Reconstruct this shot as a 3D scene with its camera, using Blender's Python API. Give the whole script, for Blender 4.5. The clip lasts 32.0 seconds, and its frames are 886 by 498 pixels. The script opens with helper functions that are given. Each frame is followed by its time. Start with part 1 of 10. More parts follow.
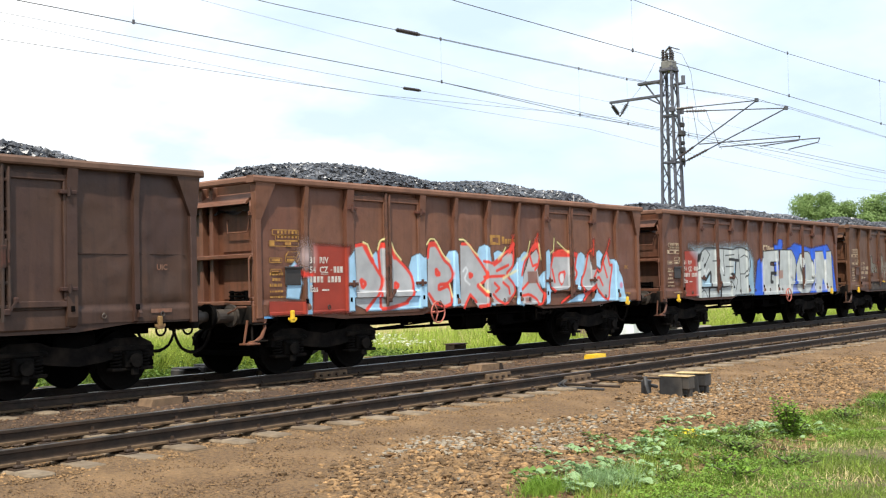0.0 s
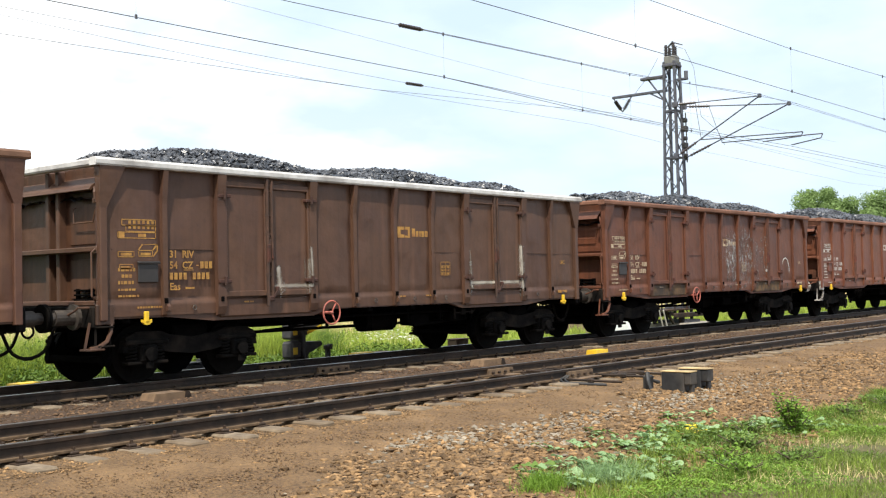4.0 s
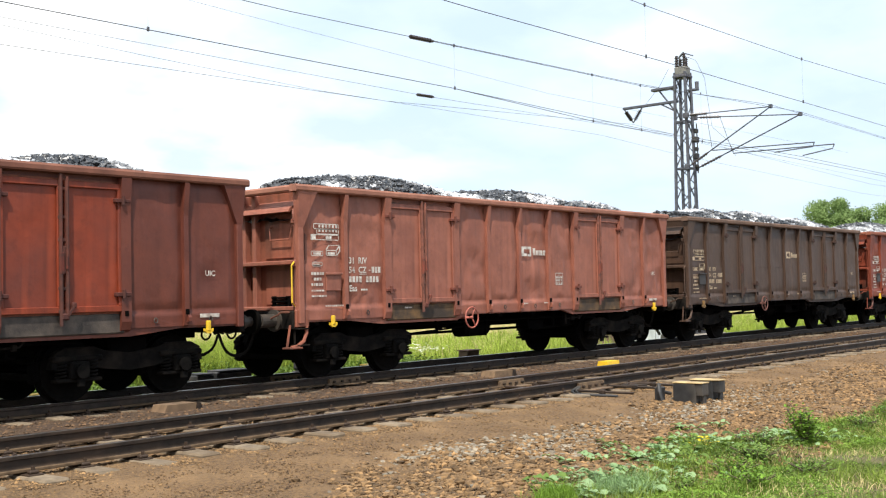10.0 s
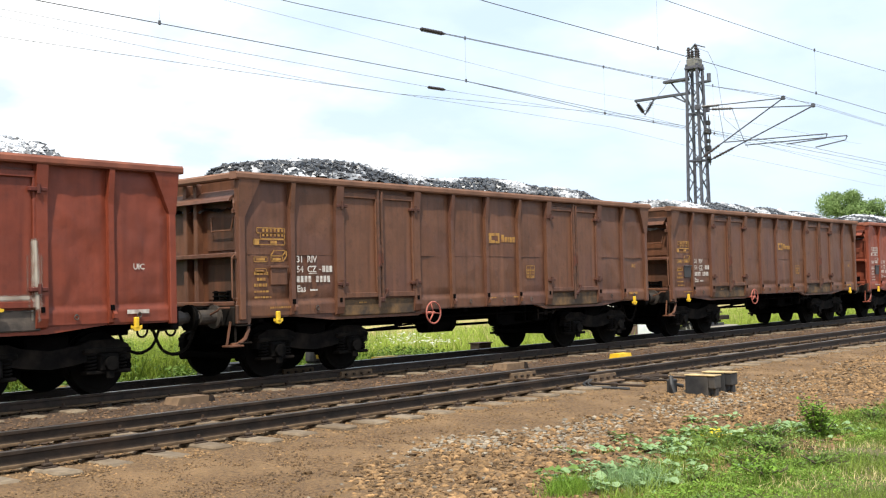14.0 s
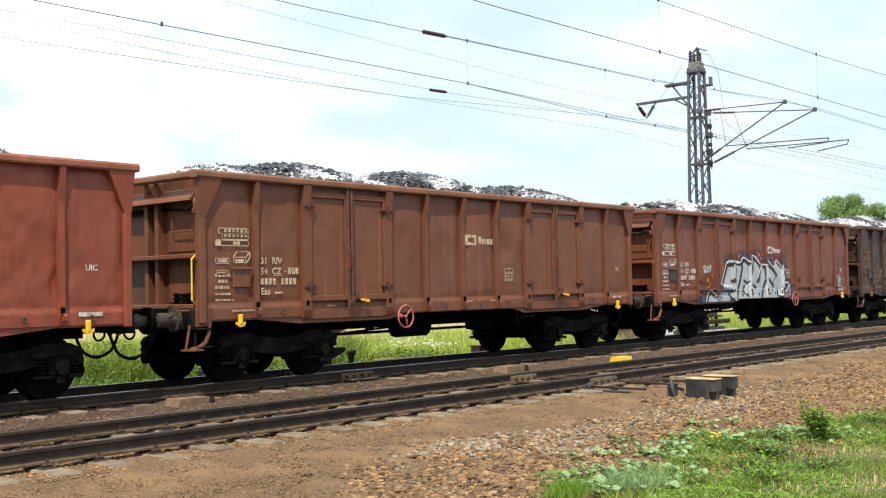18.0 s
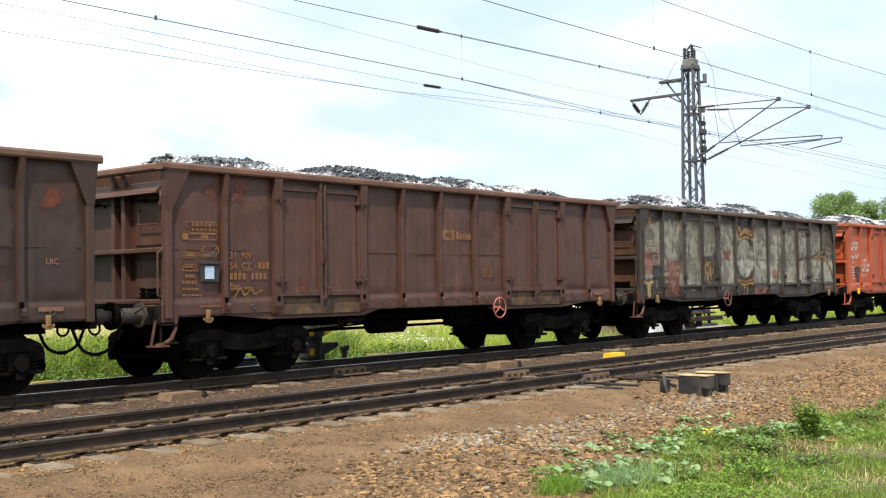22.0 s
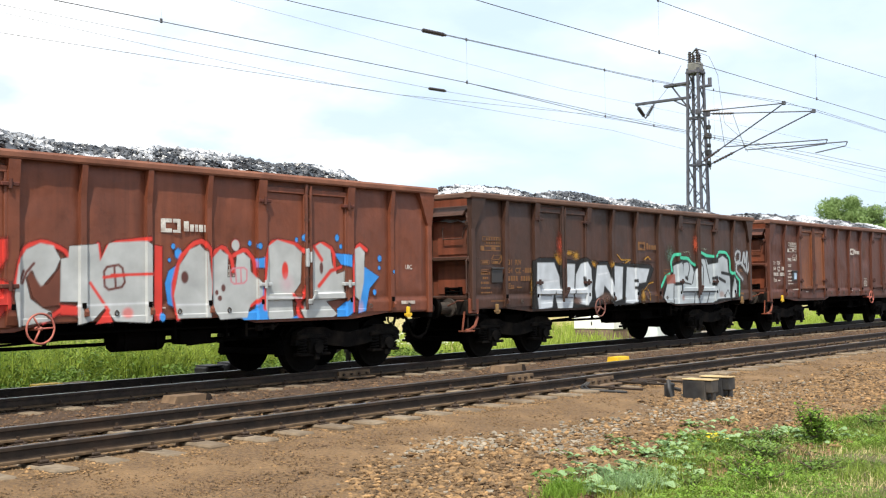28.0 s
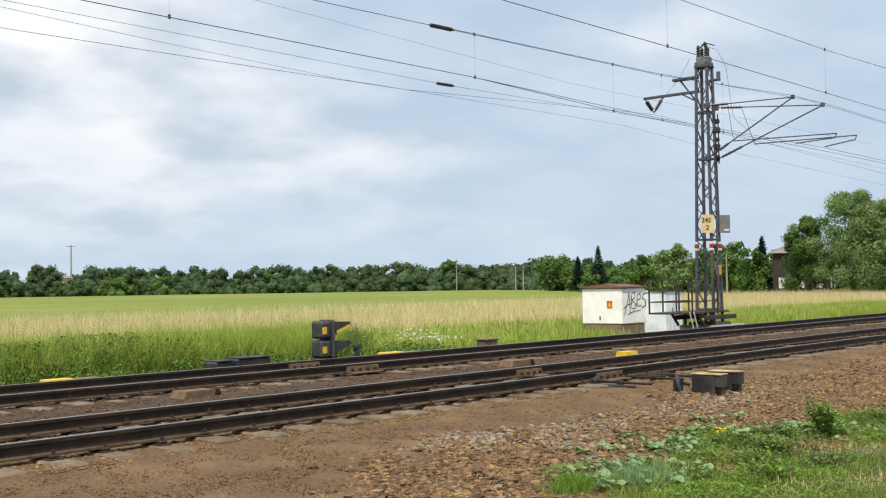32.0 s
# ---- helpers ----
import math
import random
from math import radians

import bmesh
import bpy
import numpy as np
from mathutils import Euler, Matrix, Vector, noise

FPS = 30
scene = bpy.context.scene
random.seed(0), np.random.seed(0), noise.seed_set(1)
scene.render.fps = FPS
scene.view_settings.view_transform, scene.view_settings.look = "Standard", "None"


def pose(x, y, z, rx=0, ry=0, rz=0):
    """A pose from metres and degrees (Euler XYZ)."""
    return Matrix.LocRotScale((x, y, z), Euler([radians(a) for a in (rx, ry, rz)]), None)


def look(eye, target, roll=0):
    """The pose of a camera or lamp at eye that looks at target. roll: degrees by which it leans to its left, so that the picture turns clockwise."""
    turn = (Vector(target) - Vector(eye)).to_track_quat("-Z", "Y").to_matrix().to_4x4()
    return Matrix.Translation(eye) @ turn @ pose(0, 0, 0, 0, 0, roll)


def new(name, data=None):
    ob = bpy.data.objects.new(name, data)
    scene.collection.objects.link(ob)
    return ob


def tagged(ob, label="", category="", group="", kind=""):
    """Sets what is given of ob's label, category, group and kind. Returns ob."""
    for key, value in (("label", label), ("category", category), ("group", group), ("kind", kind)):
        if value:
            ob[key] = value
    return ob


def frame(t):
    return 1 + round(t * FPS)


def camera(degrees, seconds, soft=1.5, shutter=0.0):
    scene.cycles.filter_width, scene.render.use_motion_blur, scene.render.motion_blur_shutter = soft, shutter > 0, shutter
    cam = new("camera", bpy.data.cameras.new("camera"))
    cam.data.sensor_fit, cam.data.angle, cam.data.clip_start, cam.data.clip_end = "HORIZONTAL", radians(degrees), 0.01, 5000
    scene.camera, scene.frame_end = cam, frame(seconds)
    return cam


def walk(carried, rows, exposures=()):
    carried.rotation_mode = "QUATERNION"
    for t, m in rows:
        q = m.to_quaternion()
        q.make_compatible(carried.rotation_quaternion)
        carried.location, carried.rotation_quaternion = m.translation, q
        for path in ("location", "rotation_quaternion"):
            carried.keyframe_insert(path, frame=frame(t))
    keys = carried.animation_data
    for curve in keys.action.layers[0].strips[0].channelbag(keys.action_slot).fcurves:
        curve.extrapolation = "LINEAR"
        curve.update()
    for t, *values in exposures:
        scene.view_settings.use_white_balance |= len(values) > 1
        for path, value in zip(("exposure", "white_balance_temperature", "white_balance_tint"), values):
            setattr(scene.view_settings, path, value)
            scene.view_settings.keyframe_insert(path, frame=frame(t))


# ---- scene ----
# Camera: hand-held beside a double-track line, turning slightly on one spot.
FOV = 43.28
EYE = (0.0, 0.0, 1.42)
WAY = [
    (0, 92.055, 1.411, -50.799), (0.5, 92.041, 1.338, -50.709), (1, 92.089, 1.209, -50.666), (1.5, 92.116, 1.240, -50.755),
    (2, 92.007, 1.144, -50.784), (2.5, 91.932, 1.093, -50.778), (3, 91.899, 1.211, -50.714), (3.5, 91.823, 1.395, -50.658),
    (5.5, 91.795, 1.023, -50.831), (6, 91.827, 1.111, -50.812), (6.5, 91.846, 1.202, -50.770), (7, 91.882, 1.097, -50.631),
    (7.5, 92.021, 1.244, -50.487), (8, 92.135, 1.325, -50.381), (8.5, 92.256, 1.349, -50.382), (9, 92.356, 1.613, -50.253),
    (9.5, 92.368, 1.492, -50.229), (10, 92.395, 1.363, -50.126), (10.5, 92.395, 1.318, -49.942), (11, 92.361, 1.349, -49.853),
    (11.5, 92.272, 1.491, -49.761), (12, 92.195, 1.473, -49.734), (12.5, 92.141, 1.471, -49.672), (13, 92.104, 1.420, -49.595),
    (13.5, 92.110, 1.399, -49.530), (14, 92.038, 1.453, -49.531), (14.5, 92.044, 1.498, -49.525), (16.5, 92.259, 1.064, -49.387),
    (17, 92.285, 1.062, -49.363), (17.5, 92.243, 1.205, -49.330), (18, 92.167, 1.208, -49.486), (18.5, 92.053, 1.195, -49.470),
    (19, 91.956, 1.130, -49.430), (19.5, 92.023, 1.160, -49.468), (20, 92.086, 1.052, -49.617), (20.5, 91.983, 0.977, -49.715),
    (21, 91.927, 0.962, -49.702), (21.5, 91.848, 0.927, -49.805), (22, 91.932, 0.958, -49.827), (22.5, 91.982, 0.755, -49.836),
    (23, 91.994, 0.905, -49.820), (23.5, 91.944, 0.889, -49.859), (24, 92.058, 1.102, -49.833), (24.5, 92.196, 1.042, -49.850),
    (25, 92.263, 1.023, -49.837), (25.5, 92.199, 1.028, -49.815), (27.5, 92.080, 0.733, -49.691), (28, 92.104, 0.796, -49.604),
    (28.5, 92.083, 0.907, -49.542), (29, 91.972, 0.956, -49.418), (29.5, 91.969, 0.847, -49.355), (30, 92.030, 0.796, -49.275),
    (30.5, 92.019, 0.935, -49.294), (31, 92.039, 0.857, -49.268), (31.5, 92.013, 0.913, -49.219), (32, 91.854, 0.913, -49.172),
]

cam = camera(FOV, 32.0, soft=1.2)
EXPOSURES = [(0.0, 0.36), (29.5, 0.36), (30.5, 0.36), (31.1, 0.28), (31.6, -0.08), (32.0, -0.22)]
walk(cam, [(t, pose(*EYE, a, b, c)) for t, a, b, c in WAY], EXPOSURES)

# World: bright broken cloud over a pale blue sky, sun high to the left along the line.
SUN_EL, SUN_AZ = 58.0, 237.0          # degrees; azimuth clockwise from +y


def make_world():
    w = bpy.data.worlds.new("world")
    scene.world = w
    w.use_nodes = True
    nt = w.node_tree
    nt.nodes.clear()
    N, L = nt.nodes.new, nt.links.new
    out, bg = N("ShaderNodeOutputWorld"), N("ShaderNodeBackground")
    sky = N("ShaderNodeTexSky")
    sky.sky_type = "NISHITA"
    sky.sun_disc = False
    sky.sun_elevation, sky.sun_rotation = radians(SUN_EL), radians(SUN_AZ)
    sky.air_density, sky.dust_density, sky.ozone_density = 1.0, 1.5, 1.0
    tc = N("ShaderNodeTexCoord")
    sep = N("ShaderNodeSeparateXYZ")
    L(tc.outputs["Generated"], sep.inputs[0])
    up = N("ShaderNodeMath")
    up.operation = "MAXIMUM"
    up.inputs[1].default_value = 0.0
    L(sep.outputs[2], up.inputs[0])
    add = N("ShaderNodeMath")
    add.operation = "ADD"
    add.inputs[1].default_value = 0.26
    L(up.outputs[0], add.inputs[0])
    comb = N("ShaderNodeCombineXYZ")
    for i in (0, 1):
        dv = N("ShaderNodeMath")
        dv.operation = "DIVIDE"
        L(sep.outputs[i], dv.inputs[0])
        L(add.outputs[0], dv.inputs[1])
        L(dv.outputs[0], comb.inputs[i])
    big, fine = N("ShaderNodeTexNoise"), N("ShaderNodeTexNoise")
    big.inputs["Scale"].default_value, big.inputs["Detail"].default_value = 1.2, 5.0
    big.inputs["Roughness"].default_value = 0.52
    fine.inputs["Scale"].default_value, fine.inputs["Detail"].default_value = 2.6, 5.0
    mp = N("ShaderNodeMapping")
    mp.inputs["Location"].default_value = (3.1, 1.7, 0.0)
    L(comb.outputs[0], mp.inputs[0])
    L(mp.outputs[0], big.inputs["Vector"])
    L(mp.outputs[0], fine.inputs["Vector"])
    ramp = N("ShaderNodeValToRGB")
    ramp.color_ramp.elements[0].position, ramp.color_ramp.elements[1].position = 0.36, 0.60
    ramp.color_ramp.elements[0].color = (0.26, 0.26, 0.26, 1)
    # cover thickens towards the open field and thins along the line
    side = N("ShaderNodeVectorMath")
    side.operation = "DOT_PRODUCT"
    side.inputs[1].default_value = (-0.30, 0.22, 0.10)
    L(tc.outputs["Generated"], side.inputs[0])
    cover = N("ShaderNodeMath")
    cover.operation = "ADD"
    L(big.outputs["Fac"], cover.inputs[0])
    L(side.outputs["Value"], cover.inputs[1])
    L(cover.outputs[0], ramp.inputs[0])
    tone = N("ShaderNodeValToRGB")
    tone.color_ramp.elements[0].position, tone.color_ramp.elements[1].position = 0.36, 0.58
    tone.color_ramp.elements[0].color = (10.6, 12.0, 13.6, 1)
    tone.color_ramp.elements[1].color = (18.8, 18.9, 18.9, 1)
    L(fine.outputs["Fac"], tone.inputs[0])
    haze = N("ShaderNodeMix")
    haze.data_type = "RGBA"
    haze.inputs["Factor"].default_value = 0.82
    haze.inputs["B"].default_value = (10.2, 13.0, 16.6, 1)
    L(sky.outputs[0], haze.inputs["A"])
    mix = N("ShaderNodeMix")
    mix.data_type = "RGBA"
    L(ramp.outputs[0], mix.inputs["Factor"])
    L(haze.outputs["Result"], mix.inputs["A"])
    L(tone.outputs[0], mix.inputs["B"])
    # low haze along the horizon
    low = N("ShaderNodeMapRange")
    low.inputs["From Min"].default_value, low.inputs["From Max"].default_value = 0.02, 0.17
    low.inputs["To Min"].default_value, low.inputs["To Max"].default_value = 0.8, 0.0
    L(up.outputs[0], low.inputs[0])
    veil = N("ShaderNodeMix")
    veil.data_type = "RGBA"
    veil.inputs["B"].default_value = (10.4, 12.6, 15.0, 1)
    L(low.outputs[0], veil.inputs["Factor"])
    L(mix.outputs["Result"], veil.inputs["A"])
    L(veil.outputs["Result"], bg.inputs[0])
    bg.inputs["Strength"].default_value = 0.064
    L(bg.outputs[0], out.inputs[0])


make_world()
sun = new("sun", bpy.data.lights.new("sun", "SUN"))
sun.data.energy, sun.data.angle, sun.data.color = 5.0, radians(0.8), (1.0, 0.95, 0.86)
_a, _e = radians(SUN_AZ), radians(SUN_EL)
_d = Vector((math.sin(_a) * math.cos(_e), math.cos(_a) * math.cos(_e), math.sin(_e)))
sun.matrix_world = look(_d * 80, (0, 0, 0))

# The train: the place of the first wagon's rear upper corner along the track at each time.
TRAIN = [
    (0, 11.256), (1, 0.079), (2, -11.103), (3, -22.545), (6, -56.169), (7, -67.310),
    (8, -78.446), (9, -89.442), (10, -100.411), (11, -111.352), (12, -122.209), (13, -133.204),
    (14, -144.068), (17, -176.434), (18, -186.991), (19, -197.652), (20, -208.320), (21, -219.059),
    (22, -229.611), (23, -240.182), (24, -250.726), (25, -261.234), (25.5, -266.452), (28, -292.559),
    (29, -302.901), (30, -313.373), (31, -323.659), (32, -334.038),
]

PITCH, TRACK_B, TRACK_A = 14.04, 15.47, 10.73


# ---- mesh building ----
class Shape:
    """Collects faces and becomes one mesh."""

    def __init__(self):
        self.v, self.f, self.m = [], [], []

    def face_list(self, verts, faces, slot=0):
        k = len(self.v)
        self.v += [tuple(p) for p in verts]
        self.f += [tuple(i + k for i in f) for f in faces]
        self.m += [slot] * len(faces)
        return self

    def box(self, x0, x1, y0, y1, z0, z1, slot=0):
        v = [(x, y, z) for z in (z0, z1) for y in (y0, y1) for x in (x0, x1)]
        return self.face_list(v, [(0, 2, 3, 1), (4, 5, 7, 6), (0, 1, 5, 4), (2, 6, 7, 3), (0, 4, 6, 2), (1, 3, 7, 5)], slot)

    def cbox(self, x0, x1, y0, y1, z0, z1, c=0.01, slot=0):
        """A box with chamfered edges."""
        lo, hi = (x0, y0, z0), (x1, y1, z1)
        c = min(c, *[(h - l) * 0.45 for l, h in zip(lo, hi)])
        v, idx = [], {}
        for sx in (0, 1):
            for sy in (0, 1):
                for sz in (0, 1):
                    s = (sx, sy, sz)
                    for ax in range(3):
                        p = []
                        for k in range(3):
                            e = hi[k] if s[k] else lo[k]
                            p.append(e if k == ax else e + (-c if s[k] else c))
                        idx[s, ax] = len(v)
                        v.append(p)
        f = []
        for ax in range(3):
            b, d = [k for k in range(3) if k != ax]
            for s in (0, 1):
                q = []
                for u, w in ((0, 0), (1, 0), (1, 1), (0, 1)):
                    t = [0, 0, 0]
                    t[ax], t[b], t[d] = s, u, w
                    q.append(idx[tuple(t), ax])
                f.append(q)
        for ax in range(3):
            b, d = [k for k in range(3) if k != ax]
            for u in (0, 1):
                for w in (0, 1):
                    t0, t1 = [0, 0, 0], [0, 0, 0]
                    t0[b], t0[d], t1[b], t1[d] = u, w, u, w
                    t1[ax] = 1
                    f.append([idx[tuple(t0), b], idx[tuple(t1), b], idx[tuple(t1), d], idx[tuple(t0), d]])
        for s in [(a, b, d) for a in (0, 1) for b in (0, 1) for d in (0, 1)]:
            f.append([idx[s, 0], idx[s, 1], idx[s, 2]])
        return self.face_list(v, f, slot)

    def cyl(self, p, q, r, n=10, r2=None, caps=True, slot=0):
        p, q = Vector(p), Vector(q)
        r2 = r if r2 is None else r2
        d = (q - p).normalized()
        a = d.orthogonal().normalized()
        b = d.cross(a)
        v = []
        for o, rr in ((p, r), (q, r2)):
            for i in range(n):
                g = 2 * math.pi * i / n
                v.append(o + (a * math.cos(g) + b * math.sin(g)) * rr)
        f = [(i, (i + 1) % n, n + (i + 1) % n, n + i) for i in range(n)]
        if caps:
            f += [tuple(range(n - 1, -1, -1)), tuple(range(n, 2 * n))]
        return self.face_list(v, f, slot)

    def tube(self, pts, r, n=6, slot=0):
        """A round rod bent along the points, in one skin."""
        pts = [Vector(p) for p in pts]
        a, v, f, m = None, [], [], len(pts)
        for i, p in enumerate(pts):
            d = (pts[min(i + 1, m - 1)] - pts[max(i - 1, 0)]).normalized()
            a = d.orthogonal() if a is None else a - d * a.dot(d)
            a = a.normalized() if a.length > 1e-4 else d.orthogonal().normalized()
            b = d.cross(a)
            v += [p + (a * math.cos(g) + b * math.sin(g)) * r for g in (2 * math.pi * j / n for j in range(n))]
        for i in range(m - 1):
            f += [(i * n + j, i * n + (j + 1) % n, (i + 1) * n + (j + 1) % n, (i + 1) * n + j) for j in range(n)]
        f += [tuple(range(n - 1, -1, -1)), tuple(range((m - 1) * n, m * n))]
        return self.face_list(v, f, slot)

    def bar(self, p, q, w, h, slot=0):
        """A square bar from p to q."""
        p, q = Vector(p), Vector(q)
        d = (q - p).normalized()
        a = Vector((0, 0, 1)) if abs(d.z) < 0.9 else Vector((0, 1, 0))
        s = d.cross(a).normalized()
        u = s.cross(d)
        v = [o + s * (i * w / 2) + u * (j * h / 2) for o in (p, q) for i, j in ((-1, -1), (1, -1), (1, 1), (-1, 1))]
        return self.face_list(v, [(0, 3, 2, 1), (4, 5, 6, 7), (0, 1, 5, 4), (1, 2, 6, 5), (2, 3, 7, 6), (3, 0, 4, 7)], slot)

    def ring(self, c, normal, R, r, n=24, k=6, slot=0):
        c, d = Vector(c), Vector(normal).normalized()
        a = d.orthogonal().normalized()
        b = d.cross(a)
        v = []
        for i in range(n):
            g = 2 * math.pi * i / n
            o = a * math.cos(g) + b * math.sin(g)
            for j in range(k):
                h = 2 * math.pi * j / k
                v.append(c + o * (R + r * math.cos(h)) + d * (r * math.sin(h)))
        f = [(i * k + j, ((i + 1) % n) * k + j, ((i + 1) % n) * k + (j + 1) % k, i * k + (j + 1) % k) for i in range(n) for j in range(k)]
        return self.face_list(v, f, slot)

    def prism_y(self, poly, y0, y1, slot=0):
        """A polygon in x, z pushed along y."""
        n = len(poly)
        v = [(x, y0, z) for x, z in poly] + [(x, y1, z) for x, z in poly]
        f = [tuple(range(n)), tuple(range(2 * n - 1, n - 1, -1))] + [(i, n + i, n + (i + 1) % n, (i + 1) % n) for i in range(n)]
        return self.face_list(v, f, slot)

    def prism_x(self, poly, x0, x1, slot=0):
        """A polygon in y, z pushed along x."""
        n = len(poly)
        v = [(x0, y, z) for y, z in poly] + [(x1, y, z) for y, z in poly]
        f = [tuple(range(n - 1, -1, -1)), tuple(range(n, 2 * n))] + [(i, (i + 1) % n, n + (i + 1) % n, n + i) for i in range(n)]
        return self.face_list(v, f, slot)

    def prism_z(self, poly, z0, z1, slot=0):
        n = len(poly)
        v = [(x, y, z0) for x, y in poly] + [(x, y, z1) for x, y in poly]
        f = [tuple(range(n - 1, -1, -1)), tuple(range(n, 2 * n))] + [(i, (i + 1) % n, n + (i + 1) % n, n + i) for i in range(n)]
        return self.face_list(v, f, slot)

    def mesh(self, name, mats, smooth=False):
        me = bpy.data.meshes.new(name)
        me.from_pydata(self.v, [], self.f)
        for m in (mats if isinstance(mats, (list, tuple)) else [mats]):
            me.materials.append(m)
        if any(self.m):
            me.polygons.foreach_set("material_index", self.m)
        if smooth:
            me.polygons.foreach_set("use_smooth", [True] * len(me.polygons))
        me.update()
        return me


def part(name, shape, material, parent=None, label="", smooth=False):
    """Links a shape (or a finished mesh) as one mesh object under its thing."""
    me = shape if isinstance(shape, bpy.types.Mesh) else shape.mesh(name, material, smooth)
    ob = new(name, me)
    if parent is not None:
        ob.parent = parent
    if label:
        tagged(ob, label)
    return ob


def raw_mesh(name, verts, tris, mats, slots=None, smooth=False):
    """A mesh from numpy arrays of corners and triangles (or quads)."""
    me = bpy.data.meshes.new(name)
    verts, tris = np.asarray(verts, np.float32), np.asarray(tris, np.int32)
    k = tris.shape[1]
    me.vertices.add(len(verts))
    me.vertices.foreach_set("co", verts.ravel())
    me.loops.add(tris.size)
    me.loops.foreach_set("vertex_index", tris.ravel())
    me.polygons.add(len(tris))
    me.polygons.foreach_set("loop_start", np.arange(0, tris.size, k, dtype=np.int32))
    if slots is not None:
        me.polygons.foreach_set("material_index", np.asarray(slots, np.int32))
    me.polygons.foreach_set("use_smooth", np.full(len(tris), bool(smooth)))
    for m in (mats if isinstance(mats, (list, tuple)) else [mats]):
        me.materials.append(m)
    me.update(calc_edges=True)
    me.validate()
    return me


# ---- materials ----
def lin(c):
    """An sRGB colour of 0 to 255 as linear light."""
    return tuple((v / 255 / 12.92) if v <= 10 else ((v / 255 + 0.055) / 1.055) ** 2.4 for v in c) + (1.0,)


def surface(name, c1, c2, rough=0.8, scale=4.0, c3=None, scale3=0.8, amount3=0.5, metal=0.0, bump=0.3, bump_scale=40.0,
            bump_dist=0.01, stretch=(1, 1, 1), island=0.0, rand=0.0, detail=6.0, spec=0.5, lean=0.0, cut=(0.46, 0.66)):
    """A weathered surface: two colours in fine noise, a third in broad stains, and relief."""
    m = bpy.data.materials.new(name)
    m.use_nodes = True
    nt = m.node_tree
    N, L = nt.nodes.new, nt.links.new
    b = nt.nodes["Principled BSDF"]
    tc, mp = N("ShaderNodeTexCoord"), N("ShaderNodeMapping")
    mp.inputs["Scale"].default_value = stretch
    L(tc.outputs["Object"], mp.inputs[0])
    vec = mp.outputs[0]
    if rand:
        oi, sc = N("ShaderNodeObjectInfo"), N("ShaderNodeVectorMath")
        sc.operation = "SCALE"
        sc.inputs[0].default_value = (37.0, 91.0, 13.0)
        L(oi.outputs["Random"], sc.inputs["Scale"])
        ad = N("ShaderNodeVectorMath")
        L(vec, ad.inputs[0])
        L(sc.outputs[0], ad.inputs[1])
        vec = ad.outputs[0]
    n1 = N("ShaderNodeTexNoise")
    n1.inputs["Scale"].default_value, n1.inputs["Detail"].default_value = scale, detail
    n1.inputs["Roughness"].default_value = 0.62
    L(vec, n1.inputs["Vector"])
    r1 = N("ShaderNodeValToRGB")
    r1.color_ramp.elements[0].position, r1.color_ramp.elements[1].position = 0.33, 0.67
    r1.color_ramp.elements[0].color, r1.color_ramp.elements[1].color = lin(c1), lin(c2)
    L(n1.outputs["Fac"], r1.inputs[0])
    col = r1.outputs[0]
    if c3 is not None:
        n3 = N("ShaderNodeTexNoise")
        n3.inputs["Scale"].default_value, n3.inputs["Detail"].default_value = scale3, 5.0
        L(vec, n3.inputs["Vector"])
        r3 = N("ShaderNodeValToRGB")
        r3.color_ramp.elements[0].position, r3.color_ramp.elements[1].position = cut
        r3.color_ramp.elements[0].color, r3.color_ramp.elements[1].color = (0, 0, 0, 1), (amount3, amount3, amount3, 1)
        L(n3.outputs["Fac"], r3.inputs[0])
        mx = N("ShaderNodeMix")
        mx.data_type = "RGBA"
        mx.inputs["B"].default_value = lin(c3)
        L(r3.outputs[0], mx.inputs["Factor"])
        L(col, mx.inputs["A"])
        col = mx.outputs["Result"]
    if island or lean:
        hv = N("ShaderNodeHueSaturation")
        ge = N("ShaderNodeNewGeometry") if island else N("ShaderNodeObjectInfo")
        mr = N("ShaderNodeMapRange")
        amt = island or lean
        mr.inputs["To Min"].default_value, mr.inputs["To Max"].default_value = 1 - amt, 1 + amt
        L(ge.outputs["Random Per Island"] if island else ge.outputs["Random"], mr.inputs[0])
        L(mr.outputs[0], hv.inputs["Value"])
        L(col, hv.inputs["Color"])
        col = hv.outputs[0]
    L(col, b.inputs["Base Color"])
    b.inputs["Roughness"].default_value, b.inputs["Metallic"].default_value = rough, metal
    b.inputs["Specular IOR Level"].default_value = spec
    if bump:
        nb, bp = N("ShaderNodeTexNoise"), N("ShaderNodeBump")
        nb.inputs["Scale"].default_value, nb.inputs["Detail"].default_value = bump_scale, 4.0
        L(vec, nb.inputs["Vector"])
        bp.inputs["Strength"].default_value, bp.inputs["Distance"].default_value = bump, bump_dist
        L(nb.outputs["Fac"], bp.inputs["Height"])
        L(bp.outputs[0], b.inputs["Normal"])
    return m


def plain(name, c, rough=0.6, metal=0.0):
    return surface(name, tuple(v * 0.86 for v in c), c, rough, 9.0, metal=metal, bump=0.12, bump_scale=60.0, bump_dist=0.004)


